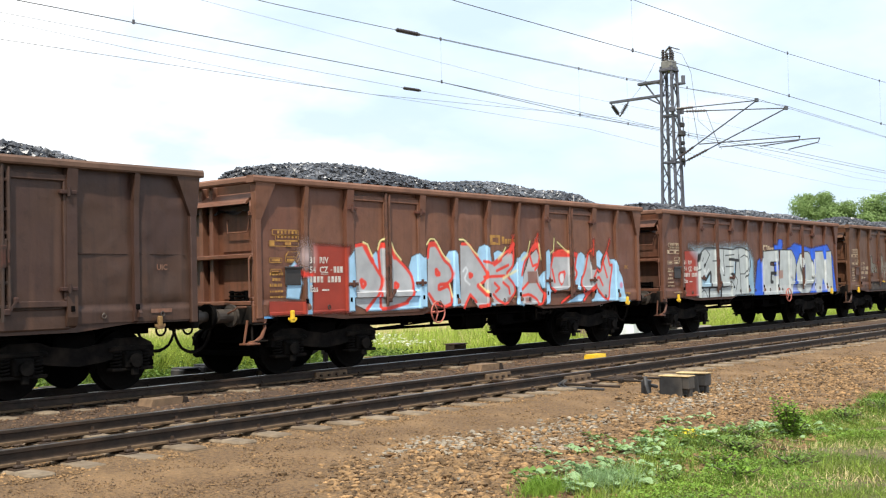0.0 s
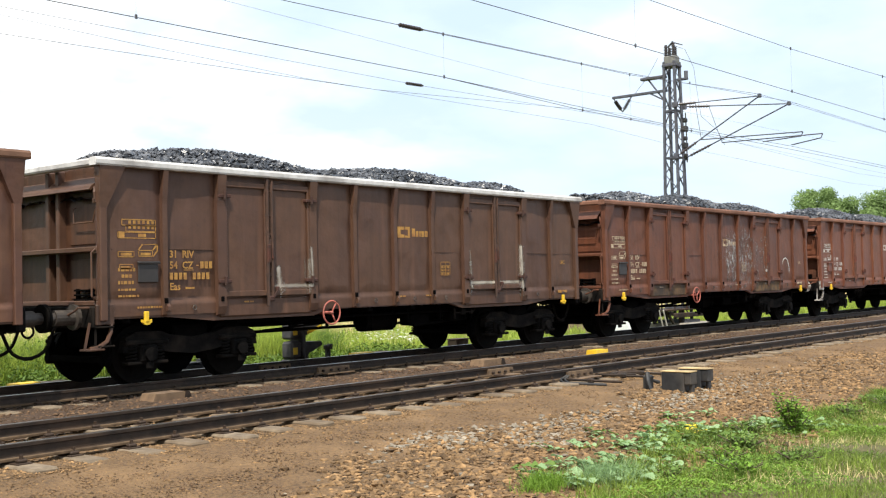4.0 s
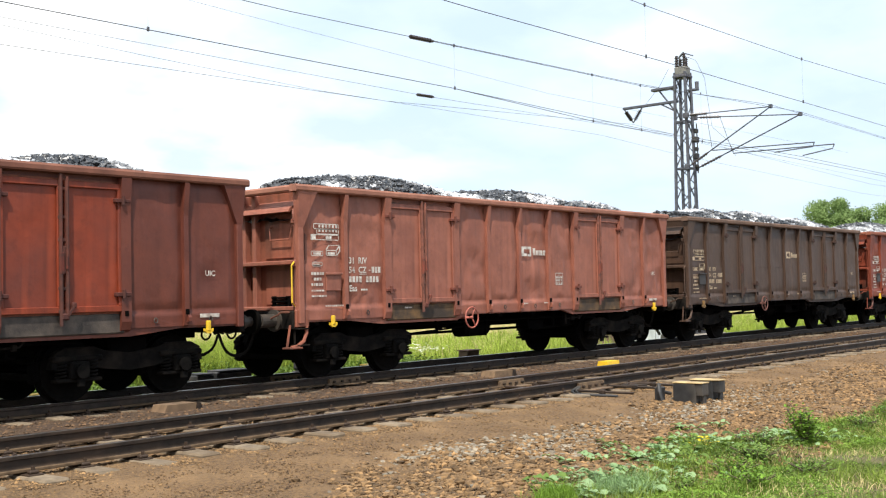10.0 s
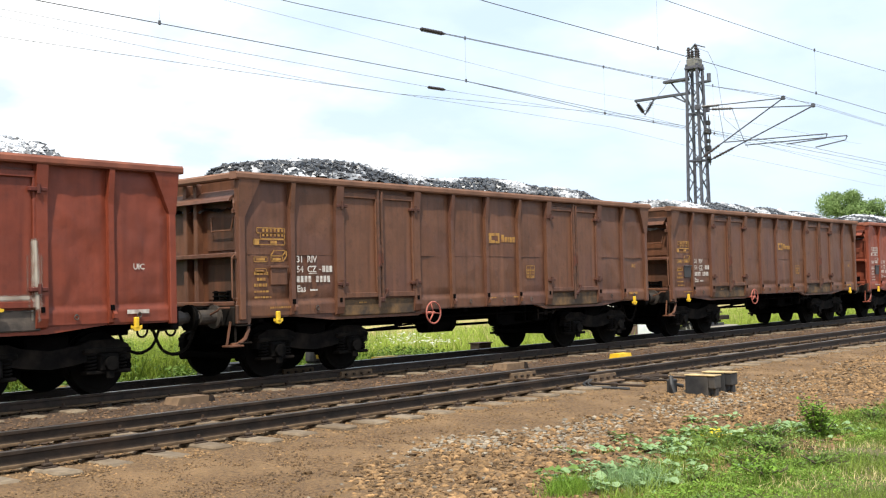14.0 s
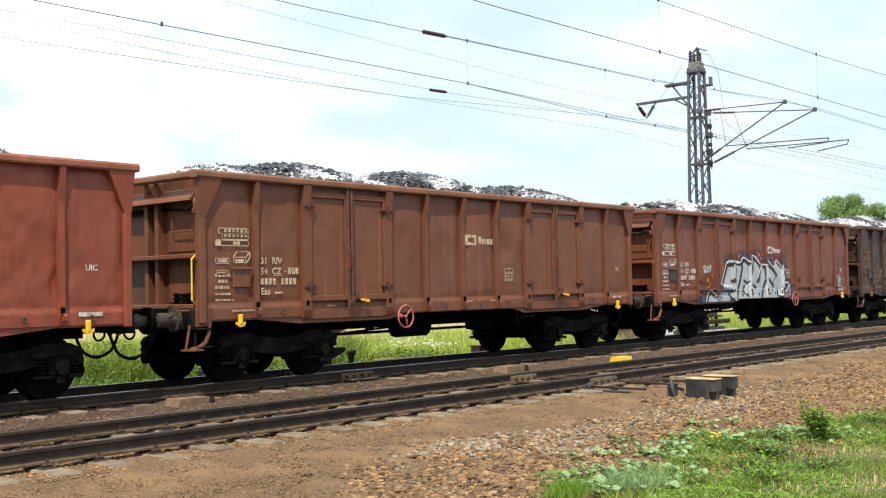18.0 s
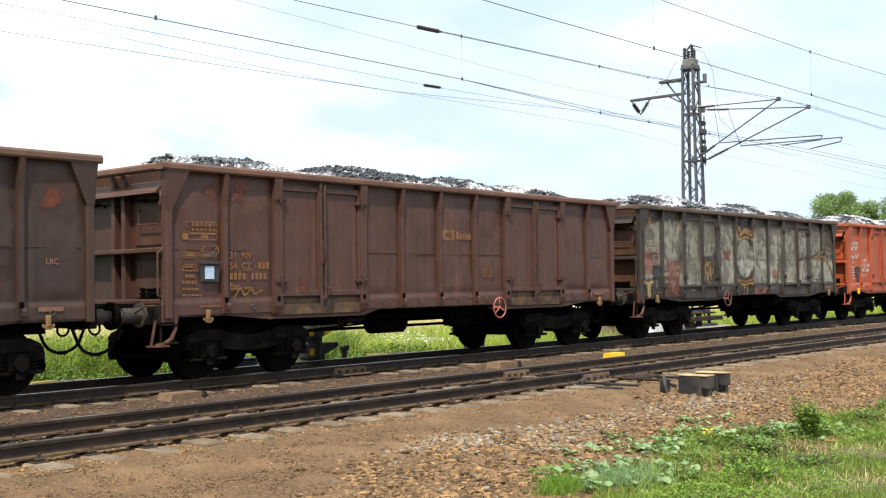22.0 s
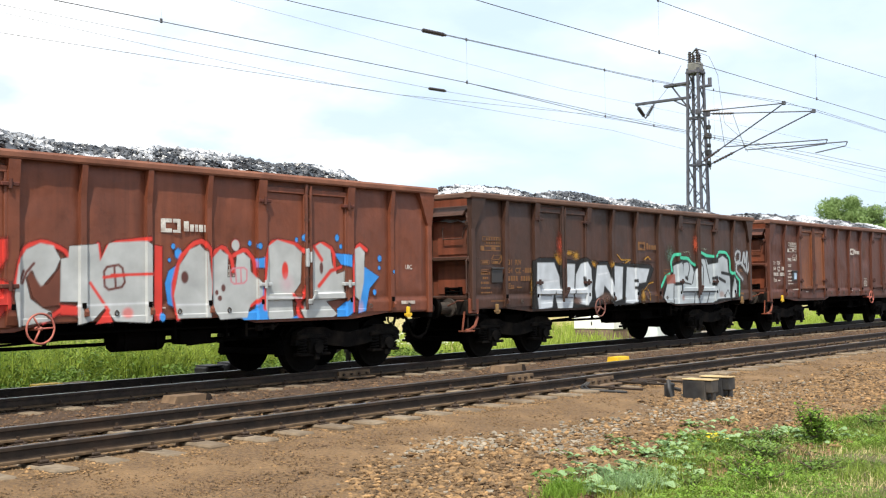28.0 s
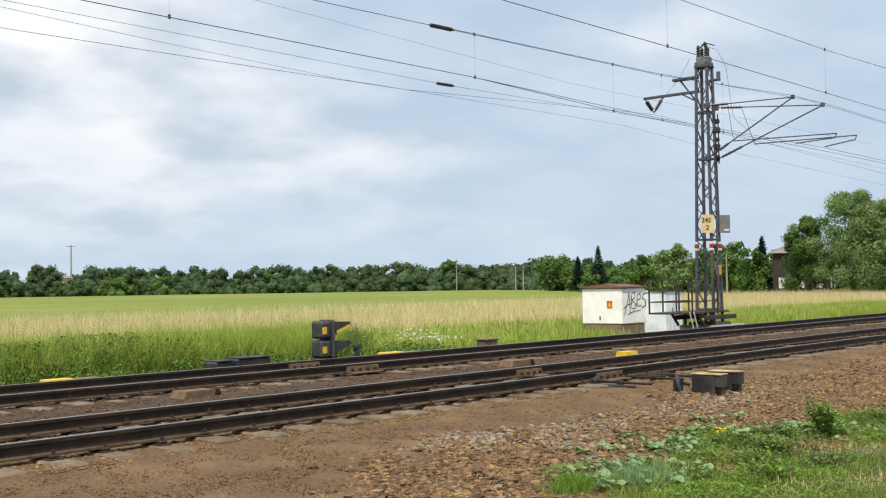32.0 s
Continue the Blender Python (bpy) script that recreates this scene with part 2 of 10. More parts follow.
def leafy(name, c1, c2, island=0.35, rough=0.6):
    """Leaves and blades: colour varies from piece to piece, some light passes through."""
    m = surface(name, c1, c2, rough, 1.1, island=island, bump=0.0, spec=0.3)
    nt = m.node_tree
    b, out = nt.nodes["Principled BSDF"], nt.nodes["Material Output"]
    tr, mix = nt.nodes.new("ShaderNodeBsdfTranslucent"), nt.nodes.new("ShaderNodeMixShader")
    mix.inputs[0].default_value = 0.3
    src = b.inputs["Base Color"].links[0].from_socket
    nt.links.new(src, tr.inputs[0])
    nt.links.new(b.outputs[0], mix.inputs[1])
    nt.links.new(tr.outputs[0], mix.inputs[2])
    nt.links.new(mix.outputs[0], out.inputs[0])
    return m


M_GRAVEL = surface("brown_gravel", (72, 54, 35), (128, 99, 64), 0.95, 26.0, (145, 115, 79), 1.1, 0.5, bump=1.0, bump_scale=70.0, bump_dist=0.03)
M_BALLAST = surface("rust_stained_ballast", (49, 36, 25), (92, 70, 49), 0.95, 22.0, (68, 49, 36), 1.4, 0.6, bump=1.0, bump_scale=60.0, bump_dist=0.03)
M_STONE_DARK = surface("rust_stained_stone", (54, 40, 28), (106, 81, 57), 0.95, 12.0, island=0.45, bump=0.3, bump_scale=60.0)
M_STONE = surface("ballast_stone", (68, 52, 34), (138, 108, 72), 0.95, 12.0, island=0.55, bump=0.3, bump_scale=60.0)
M_STONE_GREY = surface("pale_stone", (100, 92, 80), (142, 131, 114), 0.9, 12.0, island=0.35, bump=0.3, bump_scale=60.0)
M_VERGESOIL = surface("verge_soil", (66, 56, 36), (100, 88, 56), 0.95, 9.0, (84, 88, 44), 1.2, 0.6, bump=0.8, bump_scale=30.0, bump_dist=0.03)
M_SOIL = surface("meadow_soil", (60, 72, 30), (96, 108, 48), 0.95, 3.0, (120, 116, 66), 0.15, 0.4, bump=0.6, bump_scale=12.0, bump_dist=0.05)
M_CROP = surface("green_crop_field", (93, 107, 28), (117, 130, 38), 0.95, 0.4, (142, 138, 58), 0.02, 0.5, bump=0.6, bump_scale=3.0, bump_dist=0.1)
M_RAIL = surface("rusty_rail_steel", (30, 24, 20), (53, 43, 35), 0.62, 9.0, (72, 55, 42), 1.5, 0.45, bump=0.25, bump_scale=50.0, spec=0.25)
M_RAILRUST = surface("dusty_rusted_rail", (76, 62, 47), (108, 89, 69), 0.85, 9.0, (48, 38, 30), 1.5, 0.5, bump=0.25, bump_scale=50.0, spec=0.2)
M_RAILTOP = surface("worn_rail_head", (120, 116, 112), (156, 150, 146), 0.28, 5.0, metal=0.9, stretch=(0.05, 1, 1), bump=0.05)
M_SLEEPER = surface("weathered_sleeper", (90, 78, 63), (132, 116, 95), 0.9, 7.0, (82, 66, 48), 1.1, 0.7, bump=0.5, bump_scale=24.0, rand=1.0)
# next three: deep shade below the wagons is put into near-black base colours
M_DARK = surface("shade_dark_gear", (5, 5, 5), (12, 11, 11), 0.85, 8.0, (20, 17, 15), 2.2, 0.4, bump=0.4, bump_scale=40.0, spec=0.02)
M_BOGIE = surface("shade_dark_dusty_bogie", (11, 10, 10), (25, 23, 21), 0.85, 8.0, (50, 43, 37), 2.6, 0.5, bump=0.4, bump_scale=30.0, spec=0.06)
M_WHEEL = surface("shade_dark_wheel_steel", (6, 6, 6), (13, 12, 11), 0.75, 10.0, (22, 19, 16), 3.0, 0.4, bump=0.3, bump_scale=40.0, spec=0.05)
M_BUFFER = surface("dusty_buffer_steel", (40, 35, 32), (74, 66, 58), 0.6, 7.0, (26, 23, 22), 3.0, 0.6, bump=0.2)
M_YELLOW = plain("yellow_paint", (228, 186, 40), 0.55)
M_DULLHOOK = surface("dirty_ochre_paint", (112, 84, 48), (142, 110, 66), 0.8, 9.0, (60, 50, 42), 5.0, 0.6, bump=0.1)
M_ORANGE = surface("orange_red_paint", (158, 82, 68), (186, 108, 92), 0.7, 9.0, (84, 58, 50), 4.0, 0.6, bump=0.1)
M_WHITE = surface("white_paint", (196, 192, 184), (226, 223, 216), 0.7, 9.0, (150, 140, 126), 5.0, 0.35, bump=0.1)
M_FLAKED = surface("flaking_white_paint", (70, 60, 54), (150, 144, 136), 0.8, 7.0, (208, 204, 196), 3.5, 0.8, bump=0.2)
M_BLACKBOX = surface("black_cast_box", (24, 24, 25), (42, 42, 43), 0.6, 8.0, (86, 78, 68), 2.5, 0.5, bump=0.3)
M_LID = surface("rusty_tan_lid", (156, 134, 94), (196, 172, 124), 0.8, 8.0, (96, 80, 62), 3.0, 0.6)
M_STEELGREY = surface("galvanised_mast_steel", (60, 62, 70), (94, 97, 106), 0.6, 8.0, (74, 66, 64), 1.8, 0.35, metal=0.2, bump=0.15)
M_INSUL = surface("brown_insulator", (42, 35, 33), (60, 50, 47), 0.35, 8.0)
M_WIRE = plain("dark_wire", (88, 88, 92), 0.5, 0.3)
M_BLOCK = surface("brown_cable_block", (90, 72, 54), (122, 98, 74), 0.9, 7.0, (84, 66, 50), 1.5, 0.5, bump=0.4)
M_CONCRETE = surface("old_concrete", (130, 124, 114), (166, 160, 150), 0.9, 7.0, (98, 90, 80), 1.5, 0.5, bump=0.4)
# both coals: sky glints on shiny lumps are painted in as pale patches
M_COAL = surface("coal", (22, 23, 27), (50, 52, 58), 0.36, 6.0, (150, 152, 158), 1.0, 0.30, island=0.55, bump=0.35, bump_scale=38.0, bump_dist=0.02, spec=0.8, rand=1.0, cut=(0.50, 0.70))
M_COALGLINT = surface("glint_painted_coal", (24, 25, 28), (56, 58, 63), 0.36, 6.0, (210, 212, 216), 0.9, 0.85, island=0.45, bump=0.35, bump_scale=38.0, bump_dist=0.02, spec=0.8, rand=1.0, cut=(0.50, 0.60))
M_WORN = surface("worn_dark_sill", (40, 35, 32), (72, 63, 56), 0.7, 6.0, (128, 114, 100), 3.2, 0.28, bump=0.3, rand=1.0)
M_WORNOCHRE = surface("ochre_worn_sill", (58, 46, 36), (112, 84, 50), 0.75, 6.0, (46, 38, 32), 2.2, 0.9, bump=0.3, rand=1.0)


# ---- open goods wagons ----
RIBS = (-5.28, -4.19, -2.16, -1.10, 0.0, 1.10, 2.16, 4.19, 5.28)
HALF, SIDE = 6.51, 1.345              # half the rim's length, the panel's plane


def wagon_paint(name, c, stain, amount=0.7):
    """Faded, stained wagon paint with rust streaks running down."""
    c = (c[0] * 0.93, c[1] * 0.97, c[2] * 0.98)
    c1, c2 = tuple(v * 0.93 for v in c), tuple(min(255, v * 1.06) for v in c)
    m = surface(name, c1, c2, 0.52, 3.4, stain, 0.7, amount, bump=0.45, bump_scale=2.4, bump_dist=0.05, rand=1.0, spec=0.38)
    nt = m.node_tree
    N, L = nt.nodes.new, nt.links.new
    b = nt.nodes["Principled BSDF"]
    src = b.inputs["Base Color"].links[0].from_socket
    tc, mp, n, r, mx = N("ShaderNodeTexCoord"), N("ShaderNodeMapping"), N("ShaderNodeTexNoise"), N("ShaderNodeValToRGB"), N("ShaderNodeMix")
    mp.inputs["Scale"].default_value = (9.0, 9.0, 0.55)
    L(tc.outputs["Object"], mp.inputs[0])
    L(mp.outputs[0], n.inputs["Vector"])
    n.inputs["Scale"].default_value, n.inputs["Detail"].default_value = 1.0, 5.0
    r.color_ramp.elements[0].position, r.color_ramp.elements[1].position = 0.50, 0.74
    r.color_ramp.elements[0].color, r.color_ramp.elements[1].color = (0, 0, 0, 1), (0.55 * amount, 0.55 * amount, 0.55 * amount, 1)
    L(n.outputs["Fac"], r.inputs[0])
    mx.data_type = "RGBA"
    mx.inputs["B"].default_value = lin(tuple(v * 0.55 for v in c))
    L(r.outputs[0], mx.inputs["Factor"])
    L(src, mx.inputs["A"])
    # fine scuffs and rust specks
    n2, r2, m2 = N("ShaderNodeTexNoise"), N("ShaderNodeValToRGB"), N("ShaderNodeMix")
    L(tc.outputs["Object"], n2.inputs["Vector"])
    n2.inputs["Scale"].default_value, n2.inputs["Detail"].default_value, n2.inputs["Roughness"].default_value = 5.5, 9.0, 0.75
    r2.color_ramp.elements[0].position, r2.color_ramp.elements[1].position = 0.54, 0.70
    r2.color_ramp.elements[0].color, r2.color_ramp.elements[1].color = (0, 0, 0, 1), (0.60 * amount, 0.60 * amount, 0.60 * amount, 1)
    L(n2.outputs["Fac"], r2.inputs[0])
    m2.data_type = "RGBA"
    m2.inputs["B"].default_value = lin((c[0] * 0.5 + 6, c[1] * 0.5 + 4, c[2] * 0.5 + 4))
    L(r2.outputs[0], m2.inputs["Factor"])
    L(mx.outputs["Result"], m2.inputs["A"])
    n3, r3, m3 = N("ShaderNodeTexNoise"), N("ShaderNodeValToRGB"), N("ShaderNodeMix")
    L(mp.outputs[0], n3.inputs["Vector"])
    n3.inputs["Scale"].default_value, n3.inputs["Detail"].default_value = 0.45, 7.0
    r3.color_ramp.elements[0].position, r3.color_ramp.elements[1].position = 0.58, 0.76
    r3.color_ramp.elements[0].color, r3.color_ramp.elements[1].color = (0, 0, 0, 1), (0.4, 0.4, 0.4, 1)
    L(n3.outputs["Fac"], r3.inputs[0])
    m3.data_type = "RGBA"
    m3.inputs["B"].default_value = lin((min(255, c[0] * 1.2 + 14), min(255, c[1] * 1.2 + 11), min(255, c[2] * 1.2 + 9)))
    L(r3.outputs[0], m3.inputs["Factor"])
    L(m2.outputs["Result"], m3.inputs["A"])
    L(m3.outputs["Result"], b.inputs["Base Color"])
    return m


def smooth(a, b, v):
    t = np.clip((v - a) / (b - a), 0, 1)
    return t * t * (3 - 2 * t)


def wall_mesh(mat, seed=5, dents=1.0):
    """A side wall of pressed sheets: each stands proud of its creased border, dented by years of loading."""
    edges = np.array([-6.30, *RIBS, 6.30])
    xs = np.unique(np.concatenate([[-6.36, 6.36]] + [np.concatenate([a + np.array([0.04, 0.09, 0.14, 0.20]), np.linspace(a + 0.27, b - 0.27, 14), b - np.array([0.20, 0.14, 0.09, 0.04])]) for a, b in zip(edges[:-1], edges[1:])]))
    zs = np.concatenate([[1.05, 1.20, 1.255, 1.275, 1.33, 1.40], np.linspace(1.47, 3.02, 20), [3.10, 3.17, 3.24, 3.30]])
    rng = np.random.default_rng(seed)
    amp = rng.uniform(0.012, 0.030, len(edges) - 1)
    bow = rng.uniform(-0.010, 0.010, len(edges) - 1)
    v = []
    for z in zs:
        w = float(smooth(1.27, 1.42, z) * smooth(3.29, 3.12, z))
        for x in xs:
            k = int(np.clip(np.searchsorted(edges, x, "right") - 1, 0, len(amp) - 1))
            d = min(x - edges[k], edges[k + 1] - x)
            u = (x - edges[k]) / (edges[k + 1] - edges[k])
            o = amp[k] * float(smooth(0.05, 0.17, d)) * w + bow[k] * math.sin(math.pi * min(max(u, 0), 1)) * w
            o += dents * (0.007 * noise.noise((x * 1.7, z * 1.4, 3 + seed)) + 0.010 * w * noise.noise((x * 0.8, z * 0.9, 7 + seed)) - 0.022 * max(0, noise.noise((x * 1.3, z * 1.1, 31 + seed)) - 0.22) + 0.005 * noise.noise((x * 4.5, z * 3.0, seed)) + 0.003 * noise.noise((x * 9.0, z * 6.5, seed)))
            if k in (2, 7):
                o = -0.012
            elif z < 1.26:
                o = 0.020 + 0.3 * o
            v.append((x, -SIDE - min(o, 0.030), z))
    n, m = len(xs), len(zs)
    f = [(j * n + i, j * n + i + 1, (j + 1) * n + i + 1, (j + 1) * n + i) for j in range(m - 1) for i in range(n - 1)]
    s = Shape().face_list(v, f)
    back = -SIDE + 0.03
    s.face_list([(-6.36, back, 1.05), (6.36, back, 1.05), (6.36, back, 3.30), (-6.36, back, 3.30)], [(0, 3, 2, 1)])
    return s.mesh("side_wall", mat, True)


def build_masters():
    """The meshes that all wagons share, keyed by name."""
    g = {}
    rib = Shape()
    # a hat section that flares below the rim
    rib.prism_x([(0.0, 1.03), (-0.055, 1.06), (-0.075, 1.2), (-0.075, 2.75), (-0.128, 3.26), (0.0, 3.26)], -0.045, 0.045)
    g["rib"] = rib
    wide = Shape()
    wide.prism_x([(0.0, 1.0), (-0.055, 1.03), (-0.085, 1.15), (-0.085, 2.75), (-0.130, 3.26), (0.0, 3.26)], -0.085, 0.085)
    g["door_post"] = wide
    g["rib_foot"] = Shape().prism_x([(0, 1.1), (-0.12, 1.12), (-0.12, 1.18), (0, 1.34)], -0.03, 0.03)
    post = Shape().cbox(-0.07, 0.05, -0.035, 0.06, 1.0, 2.80, 0.012)
    # the gusset that spreads below the rim
    post.face_list([(-0.07, 0.06, 2.66), (0.05, 0.06, 2.66), (0.36, 0.06, 3.27), (-0.10, 0.06, 3.27), (-0.07, -0.037, 2.66), (0.05, -0.037, 2.66), (0.34, -0.088, 3.27), (-0.10, -0.088, 3.27)],
                   [(4, 5, 6, 7), (1, 0, 3, 2), (0, 4, 7, 3), (5, 1, 2, 6), (0, 1, 5, 4), (7, 6, 2, 3)])
    g["corner_post"] = post
    rim = Shape()
    sec = [(-0.125, 3.265), (-0.140, 3.29), (-0.140, 3.35), (-0.115, 3.385), (0.02, 3.385), (0.045, 3.36), (0.045, 3.265)]
    rim.prism_x([(y - SIDE, z) for y, z in sec], -HALF, HALF)
    g["side_rim"] = rim
    er = Shape()
    er.prism_y([(x, z) for x, z in [(-0.06, 3.265), (-0.08, 3.29), (-0.08, 3.35), (-0.05, 3.38), (0.06, 3.38), (0.08, 3.35), (0.08, 3.265)]], -SIDE + 0.05, SIDE - 0.05)
    g["end_rim"] = er
    # door leaf: a pan with a raised frame of four bars
    w = 0.94
    g["door_opening"] = Shape().cbox(-0.995, 0.995, -0.016, 0.02, 1.27, 3.20, 0.004)
    g["door_leaf"] = Shape().cbox(0, w, -0.03, 0.0, 1.30, 3.16, 0.008)
    g["frame_rail"] = Shape().cbox(0, w, -0.072, -0.028, -0.045, 0.045, 0.008)
    g["frame_stile"] = Shape().cbox(-0.035, 0.035, -0.072, -0.028, 1.39, 3.08, 0.008)
    lb = Shape()
    lb.cyl((-0.05, -0.095, 1.12), (-0.05, -0.095, 3.25), 0.028, 8).cyl((0.05, -0.095, 1.20), (0.05, -0.095, 3.22), 0.026, 8)
    for z in (1.30, 1.62, 2.3, 2.62, 3.02):
        lb.cbox(-0.085, 0.085, -0.09, -0.05, z, z + 0.05, 0.008)
    lb.cbox(-0.035, 0.02, -0.11, -0.07, 1.86, 2.24, 0.008)
    g["lock_bar"] = lb
    hg = Shape().cbox(-0.13, 0.13, -0.105, 0, -0.03, 0.03, 0.01)
    hg.cyl((0.0, -0.105, -0.06), (0.0, -0.105, 0.07), 0.026, 8)
    g["hinge"] = hg
    g["door_sill"] = Shape().cbox(-1.02, 1.02, -0.03, 0.02, 0.98, 1.275, 0.02)
    sb = Shape()
    sb.prism_y([(-6.4, 1.02), (-5.2, 1.02), (-5.0, 1.0), (-4.3, 0.93), (-2.1, 0.93), (-1.7, 1.03), (1.7, 1.03), (2.1, 0.93), (4.3, 0.93), (5.0, 1.0), (5.2, 1.02), (6.4, 1.02), (6.4, 1.12), (-6.4, 1.12)], -0.04, 0.04)
    g["solebar"] = sb
    fl = Shape()
    fl.cbox(-6.2, 6.2, -1.29, 1.29, 1.12, 1.2, 0.01)
    g["floor"] = fl
    g["weld_seam"] = Shape().cbox(-0.42, 0.42, -0.026, 0.01, 2.054, 2.062, 0.002)
    cs = Shape()
    cs.cbox(-6.3, 6.3, -0.28, -0.2, 0.82, 1.12, 0.01).cbox(-6.3, 6.3, 0.2, 0.28, 0.82, 1.12, 0.01)
    for y in (-0.24, 0.24):
        cs.prism_y([(-3.4, 0.83), (-2.6, 0.74), (2.6, 0.74), (3.4, 0.83)], y - 0.09, y + 0.09)
    for x in (-5.9, -4.5, -2.2, -0.6, 0.6, 2.2, 4.5, 5.9):
        cs.cbox(x - 0.06, x + 0.06, -1.3, 1.3, 0.95, 1.12, 0.01)
    g["centre_sill"] = cs
    # bogie
    fr = Shape()
    fr.prism_y([(-1.32, 0.50), (-1.27, 0.72), (-1.10, 0.80), (-0.62, 0.80), (-0.46, 0.74), (0.0, 0.68), (0.46, 0.74), (0.62, 0.80), (1.10, 0.80), (1.27, 0.72), (1.32, 0.50), (0.60, 0.50), (0.40, 0.46), (0.0, 0.42), (-0.40, 0.46), (-0.60, 0.50)], -0.07, 0.07)
    g["side_frame"] = fr
    ab = Shape()
    ab.cbox(-0.16, 0.16, -0.16, 0.08, 0.34, 0.60, 0.03)
    ab.cyl((0, -0.15, 0.46), (0, -0.22, 0.46), 0.105, 12)
    ab.cbox(-0.05, 0.05, -0.19, -0.12, 0.24, 0.36, 0.01)
    ab.cbox(-0.37, 0.37, -0.13, 0.06, 0.305, 0.36, 0.015)
    ab.cbox(-0.40, 0.40, -0.11, 0.05, 0.60, 0.68, 0.02)
    g["axle_box"] = ab
    sp = Shape()
    sp.tube([(0.075 * math.cos(a * 0.7854), -0.04 + 0.075 * math.sin(a * 0.7854), 0.36 + a * 0.0062) for a in range(41)], 0.017, 5)
    g["spring"] = sp
    bo = Shape()
    bo.cbox(-0.34, 0.34, -1.0, 1.0, 0.46, 0.90, 0.03)
    bo.cbox(-1.25, 1.25, -0.56, 0.56, 0.66, 0.98, 0.04)
    for x in (-1.42, -0.38, 0.38, 1.42):
        bo.cbox(x - 0.05, x + 0.05, -0.86, 0.86, 0.34, 0.44, 0.02)
        for y in (-0.7525, 0.7525):
            bo.cbox(x - 0.06, x + 0.06, y - 0.07, y + 0.07, 0.30, 0.60, 0.02)
    bo.cbox(-1.22, -1.12, -1.0, 1.0, 0.55, 0.70, 0.02).cbox(1.12, 1.22, -1.0, 1.0, 0.55, 0.70, 0.02)
    for y in (-0.78, 0.78):
        bo.cbox(-1.42, -1.36, y - 0.06, y + 0.06, 0.30, 0.62, 0.02).cbox(1.36, 1.42, y - 0.06, y + 0.06, 0.30, 0.62, 0.02)
        bo.cbox(-1.4, 1.4, y - 0.03, y + 0.03, 0.58, 0.64, 0.01)
    bo.cyl((0, 0, 0.8), (0, 0, 0.98), 0.3, 16)
    g["bolster"] = bo
    ws = Shape()
    ws.cyl((0, -1.08, 0), (0, 1.08, 0), 0.08, 10)
    for s in (-1, 1):
        y = s * 0.7525
        ws.cyl((0, y - 0.055 * s, 0), (0, y + 0.065 * s, 0), 0.46, 32, 0.452)
        ws.cyl((0, y - 0.095 * s, 0), (0, y - 0.055 * s, 0), 0.49, 32)
        ws.cyl((0, y + 0.065 * s, 0), (0, y + 0.075 * s, 0), 0.40, 32, 0.36)
        ws.cyl((0, y + 0.066 * s, 0), (0, y + 0.13 * s, 0), 0.15, 16)
        for k in range(3):
            a = k * 2.094
            ws.cyl((0.27 * math.cos(a), y + 0.07 * s, 0.27 * math.sin(a)), (0.27 * math.cos(a), y + 0.082 * s, 0.27 * math.sin(a)), 0.04, 8)
    g["wheelset"] = ws
    # ends, seen looking along the train
    g["end_wall"] = Shape().cbox(-6.20, -6.14, -1.33, 1.33, 1.12, 3.30, 0.01)
    g["end_beam"] = Shape().cbox(-6.43, -6.19, -1.33, 1.33, -0.035, 0.04, 0.012)
    g["end_stiffener"] = Shape().cbox(-6.32, -6.19, -0.05, 0.05, 1.14, 3.28, 0.012)
    g["end_canopy"] = Shape().prism_y([(-6.42, 2.98), (-6.45, 2.93), (-6.42, 2.92), (-6.2, 3.10), (-6.2, 3.14)], -1.20, 1.25)
    hb = Shape()
    hb.tube([(-6.42, -1.30, 1.30), (-6.52, -1.34, 1.36), (-6.52, -1.34, 2.0), (-6.42, -1.30, 2.06)], 0.014)
    g["side_grip"] = hb
    hb = Shape()
    hb.tube([(-6.22, -1.12, 2.70), (-6.28, -1.10, 2.68), (-6.30, -1.06, 2.46), (-6.30, -0.56, 2.46), (-6.28, -0.52, 2.68), (-6.22, -0.50, 2.70)], 0.013)
    g["top_grip"] = hb
    hb = Shape()
    hb.tube([(-6.30, -1.22, 2.98), (-6.40, -1.27, 2.96), (-6.43, -1.30, 2.88), (-6.42, -1.30, 2.78), (-6.38, -1.28, 2.72), (-6.38, -1.27, 1.30), (-6.32, -1.24, 1.24)], 0.019)
    hb.cbox(-6.42, -6.30, -1.33, -1.22, 2.72, 2.80, 0.01).cbox(-6.42, -6.30, -1.33, -1.22, 1.98, 2.03, 0.01).cbox(-6.42, -6.30, -1.33, -1.22, 1.30, 1.36, 0.01)
    g["handrail"] = hb
    # a footstep of two rungs low on the end, a pressed plate above it
    fs = Shape()
    for z in (1.30, 1.37, 1.44):
        fs.cbox(-6.36, -6.20, -0.98, -0.62, z, z + 0.028, 0.006)
    fs.bar((-6.28, -0.98, 1.26), (-6.28, -0.98, 1.48), 0.02, 0.10).bar((-6.28, -0.62, 1.26), (-6.28, -0.62, 1.48), 0.02, 0.10)
    g["foot_step"] = fs
    g["end_panel"] = Shape().cbox(-6.222, -6.202, -1.24, -0.34, 2.14, 2.92, 0.008).cbox(-6.222, -6.202, -1.24, -0.34, 1.33, 1.92, 0.008)
    # corner bracket with a curved stirrup, and the cross rail beside the buffer
    cb = Shape().cbox(-6.46, -6.16, -1.37, -1.31, 0.94, 1.24, 0.012)
